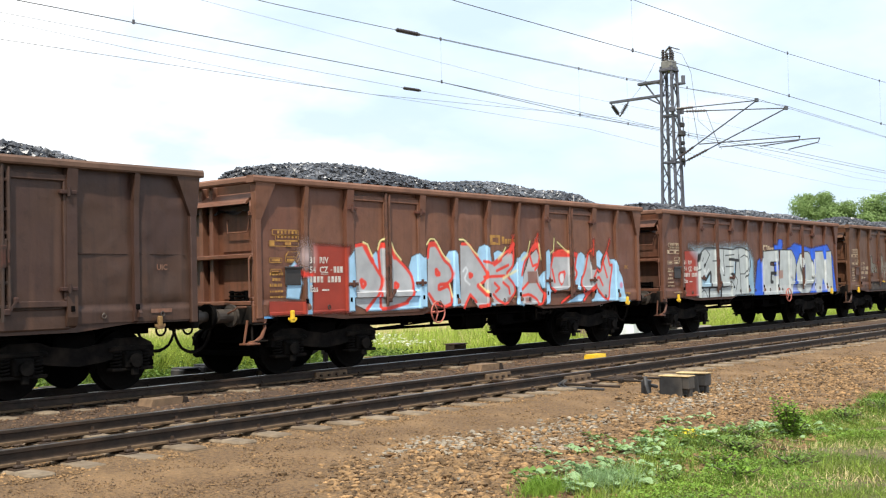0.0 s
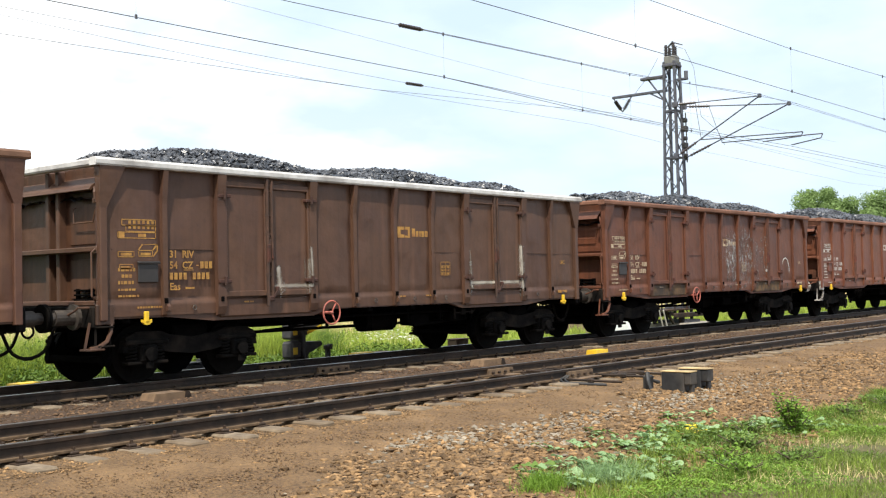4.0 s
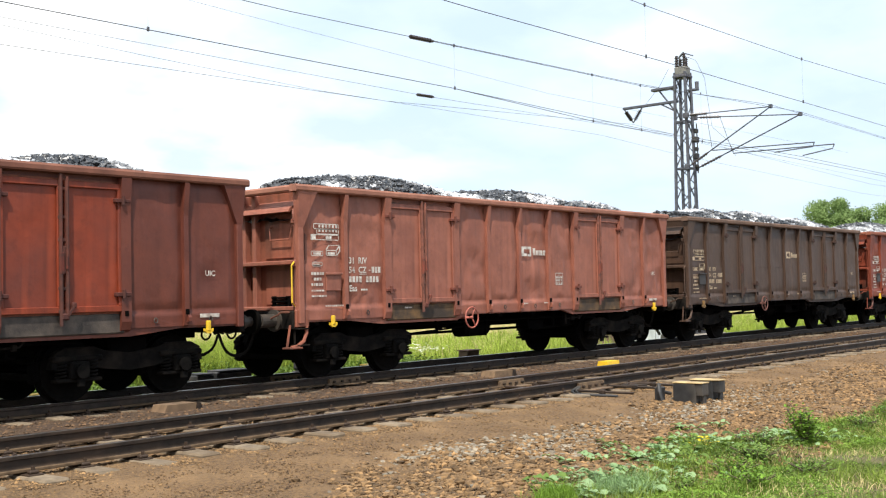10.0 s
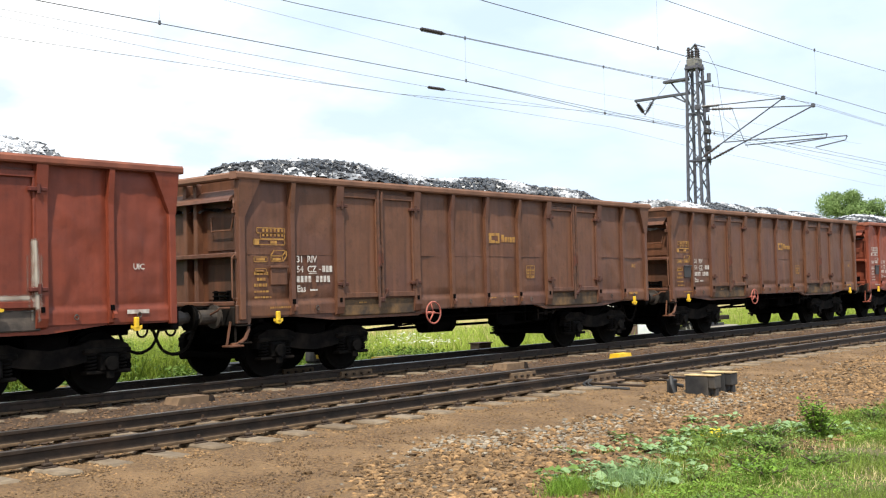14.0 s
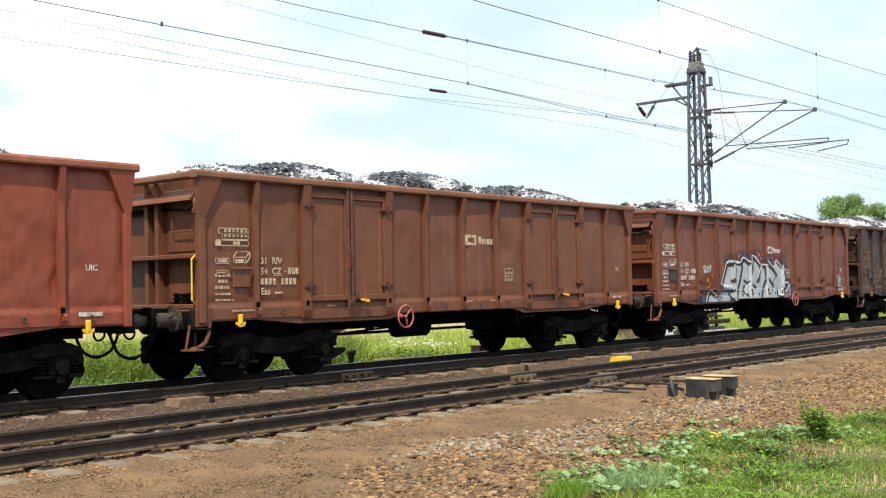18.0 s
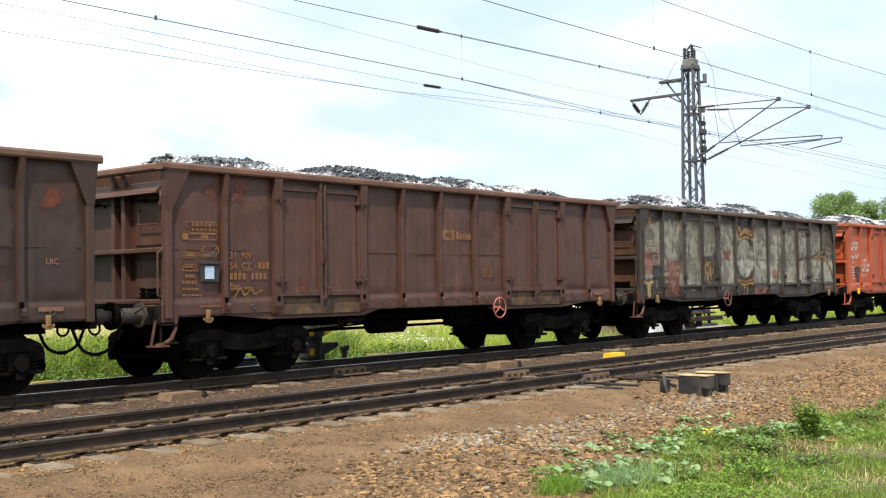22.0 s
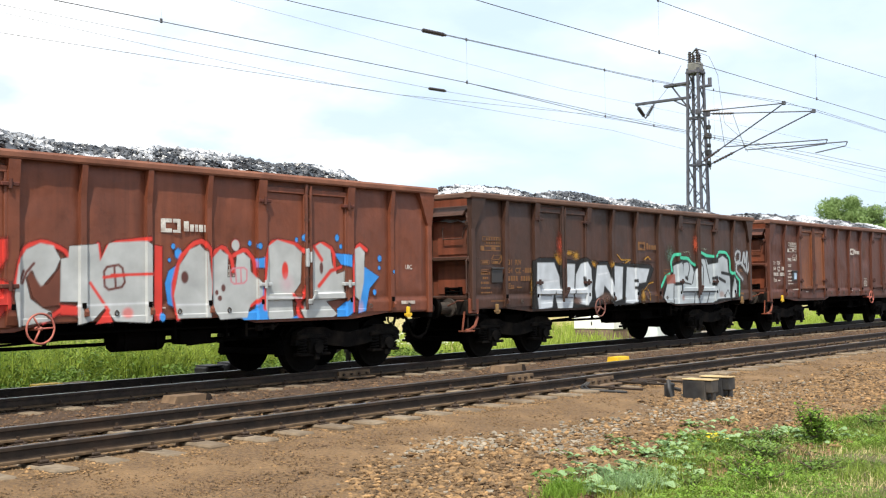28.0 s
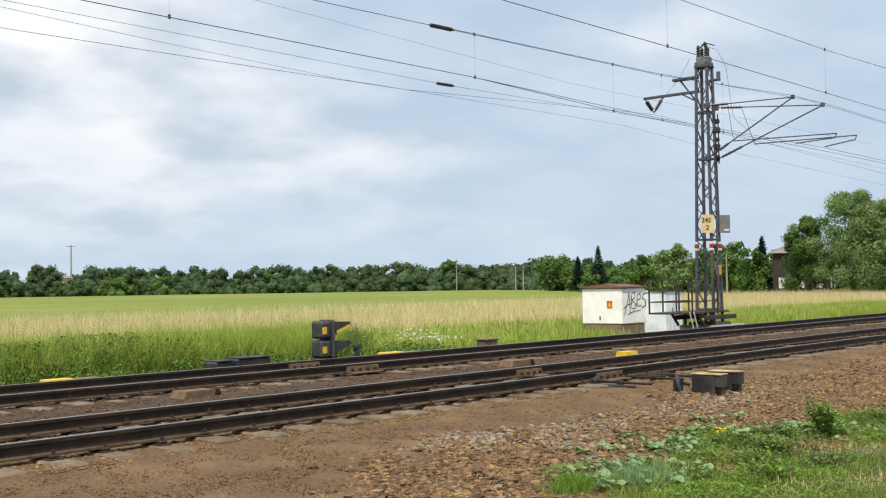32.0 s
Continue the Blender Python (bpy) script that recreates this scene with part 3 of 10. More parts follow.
    cb.tube([(-6.20, -1.34, 0.98), (-6.22, -1.36, 0.84), (-6.30, -1.37, 0.70), (-6.44, -1.37, 0.62), (-6.58, -1.36, 0.60)], 0.032, 6)
    cb.cbox(-6.66, -6.36, -1.42, -1.22, 0.575, 0.605, 0.008)
    cb.bar((-6.62, -1.30, 0.60), (-6.52, -1.28, 0.98), 0.035, 0.02)
    g["corner_bracket"] = cb
    g["shunter_rail"] = Shape().tube([(-6.50, -1.24, 1.20), (-6.66, -1.20, 1.20), (-6.68, -1.16, 1.16), (-6.68, -0.98, 1.10)], 0.018, 6)
    hs = Shape()
    hs.cbox(-6.50, -6.36, -1.33, 1.33, 0.90, 1.22, 0.02)
    g["headstock"] = hs
    bf = Shape()
    bf.cyl((0.0, 0, 0), (0.05, 0, 0), 0.19, 16).cyl((0.05, 0, 0), (0.36, 0, 0), 0.115, 16).cyl((0.36, 0, 0), (0.52, 0, 0), 0.085, 14)
    g["buffer"] = bf
    bp = Shape()
    bp.cyl((0.485, 0, 0), (0.515, 0, 0), 0.21, 20).cyl((0.515, 0, 0), (0.53, 0, 0), 0.2, 20, 0.12)
    g["buffer_plate"] = bp
    ck = Shape()
    ck.cbox(0.0, 0.34, -0.05, 0.05, 1.0, 1.1, 0.02)
    ck.ring((0.40, 0, 1.0), (0, 1, 0), 0.075, 0.022, 14, 6)
    ck.bar((0.40, 0, 0.95), (0.62, 0, 0.86), 0.05, 0.05)
    ck.ring((0.26, 0.02, 0.86), (0, 1, 0.1), 0.10, 0.02, 12, 5)
    g["coupling"] = ck
    ho = Shape()
    for y, dx in ((0.0, 0.04),):
        pts = [(0.0, y, 0.95), (0.05, y, 0.93), (0.10, y, 0.86), (0.14, y, 0.76), (0.19, y, 0.65), (0.26, y, 0.56), (0.35, y, 0.51), (0.45, y, 0.48), (0.56, y, 0.48)]
        ho.tube(pts, 0.026, 6)
    g["brake_hose"] = ho
    st = Shape()
    for z in (0.62, 0.9):
        st.cbox(-6.46, -6.18, -1.40, -1.2, z, z + 0.025, 0.006)
    st.bar((-6.44, -1.3, 0.62), (-6.44, -1.3, 1.05), 0.03, 0.02).bar((-6.2, -1.3, 0.62), (-6.2, -1.3, 1.05), 0.03, 0.02)
    g["step"] = st
    hw = Shape()
    hw.ring((0, 0, 0), (0, 1, 0), 0.205, 0.016, 28, 6)
    hw.cyl((0, -0.02, 0), (0, 0.30, 0), 0.028, 8)
    for k in range(3):
        a = k * 2.0944 + 0.5
        hw.bar((0, 0, 0), (0.205 * math.cos(a), 0, 0.205 * math.sin(a)), 0.02, 0.022)
    g["hand_wheel"] = hw
    g["rib_notch"] = Shape().cbox(0, 0.06, -0.05, 0.0, -0.04, 0.04, 0.006)
    g["lock_case"] = Shape().cbox(-0.075, -0.005, -0.125, -0.07, 1.84, 2.16, 0.012).cyl((0.03, -0.12, 1.92), (0.03, -0.12, 2.10), 0.018, 8)
    g["door_latch"] = Shape().cbox(-0.06, 0.06, -0.13, -0.06, 1.20, 1.30, 0.02).bar((0.03, -0.12, 1.26), (0.13, -0.13, 1.40), 0.03, 0.03).cbox(0.10, 0.17, -0.14, -0.08, 1.37, 1.45, 0.015)
    g["lashing_ring"] = Shape().ring((0, -0.02, 0), (0, 1, 0), 0.034, 0.008, 12, 5).cbox(-0.012, 0.012, -0.03, 0.0, 0.02, 0.045, 0.003)
    g["door_lever"] = Shape().prism_y([(-0.09, -0.012), (0.07, -0.045), (0.11, -0.03), (0.10, 0.0), (-0.09, 0.03)], -0.13, -0.09)
    hk = Shape()
    hk.cbox(-0.035, 0.035, -0.03, 0.03, -0.06, 0.10, 0.012)
    hk.prism_y([(-0.085, -0.02), (-0.085, -0.06), (-0.035, -0.10), (0.035, -0.10), (0.085, -0.06), (0.085, -0.02), (0.05, -0.035), (0, -0.06), (-0.05, -0.035)], -0.02, 0.02)
    g["tow_hook"] = hk
    tk = Shape()
    tk.cyl((-1.0, -0.55, 0.74), (-0.15, -0.55, 0.74), 0.2, 16)
    tk.cbox(-0.9, -0.86, -0.76, -0.34, 0.55, 1.0, 0.005).cbox(-0.32, -0.28, -0.76, -0.34, 0.55, 1.0, 0.005)
    g["air_tank"] = tk
    br = Shape()
    br.tube([(-3.6, -1.05, 0.88), (3.6, -1.05, 0.88)], 0.022, 6)
    br.tube([(-3.2, -0.4, 0.66), (3.2, -0.4, 0.66)], 0.03, 6)
    br.tube([(-2.9, -0.9, 0.70), (-1.2, -0.9, 0.78), (-1.2, -0.9, 1.0)], 0.02, 6)
    br.tube([(1.0, -0.95, 0.62), (2.7, -0.95, 0.70)], 0.025, 6)
    br.cbox(0.9, 1.5, -0.95, -0.65, 0.62, 0.86, 0.03).cbox(2.0, 2.35, -1.1, -0.85, 0.66, 0.86, 0.03)
    for x in (-2.4, -1.5, 0.7, 1.7, 2.5):
        br.cbox(x - 0.02, x + 0.02, -1.08, -1.02, 0.7, 1.05, 0.005)
    br.bar((-2.4, -1.0, 0.72), (-1.5, -1.0, 0.98), 0.03, 0.03)
    g["brake_rigging"] = br
    lv = Shape()
    lv.bar((0, 0, 0), (0.0, 0, -0.24), 0.03, 0.03).bar((0, 0, -0.12), (0.62, 0, -0.10), 0.028, 0.028)
    lv.cbox(0.2, 0.34, -0.03, 0.03, -0.16, -0.05, 0.01).cbox(0.5, 0.58, -0.03, 0.03, -0.15, -0.06, 0.01)
    lv.bar((0.62, 0, -0.10), (0.70, 0, -0.02), 0.028, 0.028)
    g["change_lever"] = lv
    ph = Shape()
    ph.cbox(-0.18, 0.18, -0.03, 0.0, -0.15, 0.15, 0.01)
    ph.cbox(-0.2, 0.2, -0.06, -0.02, 0.13, 0.17, 0.008)
    g["placard_holder"] = ph
    return g


def font_mesh(txt, size, x, z, y):
    """Flat lettering that faces the viewer's side, as vertices and faces."""
    cu = bpy.data.curves.new("t", "FONT")
    cu.body, cu.size, cu.resolution_u, cu.offset = txt, size, 2, size * 0.022
    ob = bpy.data.objects.new("t", cu)
    scene.collection.objects.link(ob)
    dg = bpy.context.evaluated_depsgraph_get()
    me = bpy.data.meshes.new_from_object(ob.evaluated_get(dg))
    v = [(x + p.co.x, y, z + p.co.y) for p in me.vertices]
    f = [tuple(p.vertices) for p in me.polygons]
    bpy.data.objects.remove(ob)
    bpy.data.meshes.remove(me)
    bpy.data.curves.remove(cu)
    return v, f


PANEL_Y = -SIDE - 0.034


def quad(s, x0, x1, z0, z1, y=PANEL_Y, slot=0):
    s.face_list([(x0, y, z0), (x1, y, z0), (x1, y, z1), (x0, y, z1)], [(0, 1, 2, 3)], slot)


def outline(s, x0, x1, z0, z1, w=0.014):
    quad(s, x0, x1, z0, z0 + w)
    quad(s, x0, x1, z1 - w, z1)
    quad(s, x0, x0 + w, z0, z1)
    quad(s, x1 - w, x1, z0, z1)


def lettering_shapes(seed, number_x=-5.18, table_x=-6.1, grid_x=1.37):
    """The stencilled marks: load table, type block, stripes."""
    r = random.Random(seed)
    marks = {n: Shape() for n in ("load_table", "capacity_mark", "weight_lines", "type_block", "number_line", "class_letters", "end_mark", "date_mark", "small_mark", "inspection_grid")}
    a = marks["load_table"]
    for j in range(2):
        outline(a, table_x + (0.14 if j else 0.07), table_x + 0.68, 2.58 - j * 0.09 + 0.05, 2.70 - j * 0.09 + 0.03)
    for j in range(6):
        quad(a, table_x + 0.19 + j * 0.082, table_x + 0.235 + j * 0.082, 2.66, 2.71)
        quad(a, table_x + 0.19 + j * 0.082, table_x + 0.235 + j * 0.082, 2.585, 2.63)
    outline(a, table_x, table_x + 0.68, 2.44, 2.54)
    quad(a, table_x + 0.02, table_x + 0.12, 2.455, 2.525)
    quad(a, table_x + 0.36, table_x + 0.50, 2.465, 2.515)
    # capacity marks
    a = marks["capacity_mark"]
    outline(a, table_x, table_x + 0.29, 2.16, 2.25)
    quad(a, table_x + 0.05, table_x + 0.24, 2.185, 2.225)
    outline(a, table_x + 0.36, table_x + 0.62, 2.17, 2.27)
    quad(a, table_x + 0.40, table_x + 0.58, 2.19, 2.23)
    for (p, q) in (((0.36, 2.27), (0.44, 2.36)), ((0.62, 2.27), (0.70, 2.36)), ((0.44, 2.35), (0.70, 2.36)), ((0.62, 2.17), (0.70, 2.26)), ((0.70, 2.26), (0.70, 2.36))):
        (x0, z0), (x1, z1) = p, q
        w = 0.012
        a.face_list([(table_x + x0 - w, PANEL_Y, z0), (table_x + x0 + w, PANEL_Y, z0 - w * 0.5), (table_x + x1 + w, PANEL_Y, z1 - w * 0.5), (table_x + x1 - w, PANEL_Y, z1 + w * 0.5)], [(0, 1, 2, 3)])
    outline(a, table_x + 0.02, table_x + 0.27, 1.99, 2.06)
    quad(a, table_x + 0.05, table_x + 0.22, 1.98, 2.03)
    a = marks["weight_lines"]
    for j, (w0, w1) in enumerate(((0.0, 0.30), (0.06, 0.24), (0.0, 0.27), (0.0, 0.30), (0.0, 0.36))):
        z = 1.83 - j * 0.095
        x = table_x + w0
        while x < table_x + w1:
            d = r.uniform(0.03, 0.07)
            quad(a, x, min(x + d, table_x + w1), z, z + (0.05 if j < 3 else 0.03))
            x += d + 0.015
    x = table_x + 0.33
    while x < table_x + 0.8:
        d = r.uniform(0.03, 0.05)
        quad(a, x, x + d, 1.275, 1.305)
        x += d + 0.012
    # type block; the running number stands as bars
    n, a = number_x, marks["type_block"]
    for txt, z in (("31  RIV", 2.04), ("54  CZ", 1.87), ("Eas", 1.54)):
        v, f = font_mesh(txt, 0.155, n, z, PANEL_Y)
        (marks["class_letters"] if txt == "Eas" else a).face_list(v, f)
    a = marks["number_line"]
    quad(a, n + 0.27, n + 0.46, 1.84, 1.852)
    quad(a, n + 0.51, n + 0.56, 1.91, 1.925)
    for j in range(3):
        quad(a, n + 0.59 + j * 0.085, n + 0.655 + j * 0.085, 1.87, 1.98)
    for j in range(9):
        if j in (4,):
            continue
        quad(a, n + j * 0.088, n + j * 0.088 + 0.062, 1.70, 1.805)
    quad(marks["class_letters"], n + 0.30, n + 0.47, 1.55, 1.58)
    a = marks["end_mark"]
    v, f = font_mesh("UIC", 0.12, 5.66, 1.82, PANEL_Y)
    a.face_list(v, f)
    quad(marks["date_mark"], 5.55, 5.93, 1.17, 1.23)
    a = marks["small_mark"]
    for x in (-3.7, 0.10, 0.9):
        quad(a, x, x + 0.10, 1.20, 1.225)
        quad(a, x + 0.12, x + 0.2, 1.20, 1.225)
    a = marks["inspection_grid"]
    gx, gz = grid_x, 1.60
    outline(a, gx, gx + 0.30, gz, gz + 0.27, 0.012)
    for j in range(3):
        quad(a, gx, gx + 0.30, gz + 0.055 + j * 0.066, gz + 0.063 + j * 0.066)
        for i in range(3):
            quad(a, gx + 0.025 + i * 0.092, gx + 0.085 + i * 0.092, gz + 0.016 + j * 0.066, gz + 0.046 + j * 0.066)
    quad(a, gx + 0.14, gx + 0.152, gz, gz + 0.27)
    return marks


def logo_shape():
    """The operator's mark as plain shapes: a notched block and a bar of strokes."""
    a = Shape()
    quad(a, 0.10, 0.30, 2.58, 2.64)
    quad(a, 0.10, 0.19, 2.49, 2.58)
    quad(a, 0.10, 0.30, 2.43, 2.49)
    quad(a, 0.32, 0.46, 2.58, 2.64)
    quad(a, 0.40, 0.46, 2.43, 2.58)
    quad(a, 0.32, 0.40, 2.43, 2.47)
    for x, w, h in ((0.52, 0.095, 0.155), (0.635, 0.075, 0.11), (0.73, 0.055, 0.11), (0.805, 0.08, 0.11), (0.905, 0.085, 0.11)):
        quad(a, x, x + w, 2.455, 2.455 + h)
    return a


# ---- sprayed paint on wagon sides ----
class Spray:
    """A sheet of paint over one wagon side: colour and cover at each point of a fine grid."""

    def __init__(self, x0, x1, z0, z1, step=0.017):
        self.xs, self.zs = np.arange(x0, x1, step), np.arange(z0, z1, step)
        self.X, self.Z = np.meshgrid(self.xs, self.zs)
        self.rgb, self.a = np.zeros(self.X.shape + (3,)), np.zeros(self.X.shape)

    def lay(self, mask, c, strength=1.0):
        k = np.clip(mask, 0, 1)[..., None] * strength
        self.rgb = self.rgb * (1 - k) + np.array(lin(c)[:3]) * k
        self.a = np.maximum(self.a, k[..., 0])

    def dist(self, lines):
        d = np.full(self.X.shape, 9.0)
        for ln in lines:
            for (x0, z0), (x1, z1) in zip(ln[:-1], ln[1:]):
                dx, dz = x1 - x0, z1 - z0
                t = np.clip(((self.X - x0) * dx + (self.Z - z0) * dz) / (dx * dx + dz * dz + 1e-9), 0, 1)
                d = np.minimum(d, np.hypot(self.X - x0 - t * dx, self.Z - z0 - t * dz))
        return d

    def rounded(self, ln):
        """The same line with its inner corners cut once."""
        if len(ln) < 4:
            return ln
        loop = ln[0] == ln[-1]
        out = [] if loop else [ln[0]]
        for n, ((x0, z0), (x1, z1)) in enumerate(zip(ln[:-1], ln[1:])):
            if loop or n > 0:
                out.append((x0 * 0.82 + x1 * 0.18, z0 * 0.82 + z1 * 0.18))
            if loop or n < len(ln) - 2:
                out.append((x0 * 0.18 + x1 * 0.82, z0 * 0.18 + z1 * 0.82))
        return out + ([out[0]] if loop else [ln[-1]])

    def stroke(self, lines, w, c, soft=0.02, strength=1.0):
        lines = [self.rounded(ln) for ln in lines]
        self.lay((w - self.dist(lines)) / soft + 0.5, c, strength)

    def blob(self, x, z, rx, rz, c, soft=0.2, strength=1.0):
        self.lay((1 - np.hypot((self.X - x) / rx, (self.Z - z) / rz)) / soft, c, strength)

    def block(self, x0, x1, z0, z1, c, soft=0.03, strength=1.0):
        d = np.minimum(np.minimum(self.X - x0, x1 - self.X), np.minimum(self.Z - z0, z1 - self.Z))
        self.lay(d / soft + 0.5, c, strength)

    def area(self, pts, c, soft=0.03, strength=1.0):
        """A patch of any outline."""
        inside = np.zeros(self.X.shape, bool)
        for (x0, z0), (x1, z1) in zip(pts, pts[1:] + pts[:1]):
            if z0 != z1:
                inside ^= ((z0 > self.Z) != (z1 > self.Z)) & (self.X < x0 + (self.Z - z0) * (x1 - x0) / (z1 - z0))
        d = self.dist([pts + pts[:1]])
        self.lay(np.where(inside, d, -d) / soft + 0.5, c, strength)

    def fade(self, amount, scale, seed):
        n = np.array([[noise.fractal((x * scale, z * scale, seed), 1.0, 2.0, 3) for x in self.xs] for z in self.zs])
        self.a = self.a * np.clip(1.0 - amount * np.clip(n * 1.6 + 0.5, 0, 1.4), 0, 1)

    def mesh(self, name, mat):
        h, w = self.a.shape
        y = np.full(self.X.shape, PANEL_Y - 0.003)
        door = (np.abs(self.X) > 2.2) & (np.abs(self.X) < 4.15) & (self.Z > 1.29) & (self.Z < 3.17)
        mid = np.abs(np.abs(self.X) - 3.175)
        y[door] = -SIDE - 0.042
        y[door & ((mid < 0.10) | (mid > 0.88) | (self.Z < 1.40) | (self.Z > 3.065))] = -SIDE - 0.082
        for rx in RIBS:
            y[np.abs(self.X - rx) < (0.095 if abs(rx) in (2.16, 4.19) else 0.055)] = -SIDE - (0.090 if abs(rx) in (2.16, 4.19) else 0.080)
        self.a[(mid < 0.030) & (self.Z > 1.29)] = 0
        y[self.Z < 1.10] = np.minimum(y[self.Z < 1.10], -SIDE - 0.045)
        keep_v = self.a > 0.015
        idx = np.arange(h * w).reshape(h, w)
        k = keep_v[:-1, :-1] | keep_v[1:, :-1] | keep_v[:-1, 1:] | keep_v[1:, 1:]
        q = np.stack([idx[:-1, :-1][k], idx[:-1, 1:][k], idx[1:, 1:][k], idx[1:, :-1][k]], 1)
        used, inv = np.unique(q, return_inverse=True)
        v = np.stack([self.X, y, self.Z], -1).reshape(-1, 3)[used]
        me = raw_mesh(name, v, inv.reshape(q.shape), mat)
        at = me.color_attributes.new("paint", "FLOAT_COLOR", "POINT")
        col = np.concatenate([self.rgb.reshape(-1, 3)[used], self.a.reshape(-1, 1)[used]], 1).astype(np.float32)
        at.data.foreach_set("color", col.ravel())
        return me


def spray_material():
    m = bpy.data.materials.new("spray_paint")
    m.use_nodes = True
    nt = m.node_tree
    N, L = nt.nodes.new, nt.links.new
    b, out = nt.nodes["Principled BSDF"], nt.nodes["Material Output"]
    at, tr, mx = N("ShaderNodeAttribute"), N("ShaderNodeBsdfTransparent"), N("ShaderNodeMixShader")
    at.attribute_name = "paint"
    tc, n, r, mul = N("ShaderNodeTexCoord"), N("ShaderNodeTexNoise"), N("ShaderNodeMapRange"), N("ShaderNodeMix")
    L(tc.outputs["Object"], n.inputs["Vector"])
    n.inputs["Scale"].default_value, n.inputs["Detail"].default_value = 3.5, 6.0
    r.inputs["To Min"].default_value, r.inputs["To Max"].default_value = 0.60, 1.16
    L(n.outputs["Fac"], r.inputs[0])
    mul.data_type, mul.blend_type = "RGBA", "MULTIPLY"
    mul.inputs["Factor"].default_value = 1.0
    L(at.outputs["Color"], mul.inputs["A"])
    L(r.outputs[0], mul.inputs["B"])
    L(mul.outputs["Result"], b.inputs["Base Color"])
    b.inputs["Roughness"].default_value = 0.6
    L(at.outputs["Alpha"], mx.inputs[0])
    L(tr.outputs[0], mx.inputs[1])
    L(b.outputs[0], mx.inputs[2])
    L(mx.outputs[0], out.inputs[0])
    return m


PALE, BLUE, BLACK = (164, 206, 234), (34, 92, 206), (11, 12, 14)


def spray_one():
    """Grey letters with red edges, pale blue shadows, yellow glints and flames above."""
    s = Spray(-6.25, 6.25, 1.0, 2.95)
    grey, red, glint = (176, 178, 180), (226, 66, 50), (240, 226, 160)
    s.area([(-5.09, 2.27), (-4.18, 2.24), (-4.22, 1.04), (-5.13, 1.03)], (150, 52, 34), 0.10)
    s.area([(-6.13, 1.29), (-5.23, 1.27), (-5.23, 1.04), (-6.13, 1.04)], (150, 52, 34), 0.03)
    s.blob(-5.27, 2.04, 0.34, 0.44, (216, 190, 186), 0.9, 0.8)
    s.area([(-5.71, 1.60), (-5.65, 1.87), (-5.52, 1.97), (-5.41, 1.79), (-5.35, 1.58), (-5.43, 1.30), (-5.74, 1.33)], PALE, 0.05)
    s.area([(-5.27, 1.72), (-5.11, 1.69), (-5.13, 1.03), (-5.27, 1.04)], PALE, 0.03)
    s.stroke([[(-5.49, 1.84), (-5.32, 1.73), (-5.12, 1.73)]], 0.05, red, 0.06)
    s.blob(-6.21, 0.98, 0.22, 0.08, (90, 150, 200), 0.5)
    for a in ([(-4.24, 2.02), (-4.08, 2.18), (-4.04, 1.64), (-4.05, 1.06), (-4.25, 1.06)], [(-3.59, 2.07), (-3.47, 2.16), (-3.34, 2.02), (-3.30, 1.64), (-3.18, 1.25), (-2.39, 1.25), (-2.18, 1.06), (-2.96, 1.04), (-3.75, 1.05), (-3.62, 1.29)], [(-2.55, 1.86), (-2.46, 2.06), (-2.26, 2.13), (-2.13, 2.05), (-1.99, 2.05), (-2.00, 1.08), (-3.14, 1.07), (-2.87, 1.31), (-2.37, 1.38)], [(-1.44, 2.03), (-1.31, 2.18), (-1.12, 2.20), (-0.99, 2.08), (-0.93, 1.08), (-1.22, 1.06), (-1.18, 1.61)],
              [(-0.39, 2.11), (-0.30, 2.28), (-0.09, 2.34), (0.07, 2.25), (0.13, 2.05), (0.23, 1.04), (0.02, 1.05), (-0.04, 1.79)], [(0.20, 2.16), (0.36, 2.22), (0.56, 2.17), (0.48, 2.02), (0.23, 1.97)], [(0.75, 1.69), (1.12, 2.06), (1.28, 2.16), (1.29, 1.01), (0.99, 1.05), (1.10, 1.40), (0.81, 1.50)]):
        s.area(a, PALE, 0.04)
    for a in ([(1.04, 2.05), (1.13, 2.10), (1.23, 1.80), (1.17, 1.04), (1.04, 1.05)], [(1.21, 2.13), (1.33, 2.21), (1.51, 2.17), (1.43, 2.04), (1.23, 1.64)], [(2.11, 2.20), (2.22, 2.26), (2.35, 2.17), (2.37, 1.96), (2.23, 1.63), (2.25, 1.38), (2.36, 1.29), (2.22, 1.04), (2.09, 1.02)], [(1.83, 1.61), (2.09, 1.78), (2.09, 1.38), (2.01, 1.38)], [(3.47, 2.13), (3.64, 2.22), (3.81, 2.15), (3.85, 1.79), (3.64, 1.62), (3.55, 1.30), (3.40, 1.35), (3.35, 1.62)],
              [(3.51, 1.22), (3.87, 1.25), (3.64, 1.05), (2.95, 1.03)], [(4.29, 2.19), (4.47, 2.28), (4.66, 2.16), (4.53, 1.98), (4.57, 1.79), (4.32, 1.89)], [(4.25, 1.34), (4.55, 1.15), (4.81, 1.04), (4.67, 1.03), (4.05, 1.04)], [(4.93, 2.05), (5.19, 2.06), (5.32, 1.89), (5.56, 1.60), (5.66, 1.21), (5.76, 1.06), (5.98, 0.99), (5.68, 0.94), (5.27, 1.03), (4.83, 1.04), (4.92, 1.42), (4.99, 1.79)]):
        s.area(a, PALE, 0.04)
    s.blob(5.49, 1.41, 0.10, 0.10, (214, 120, 150), 0.5, 0.8)
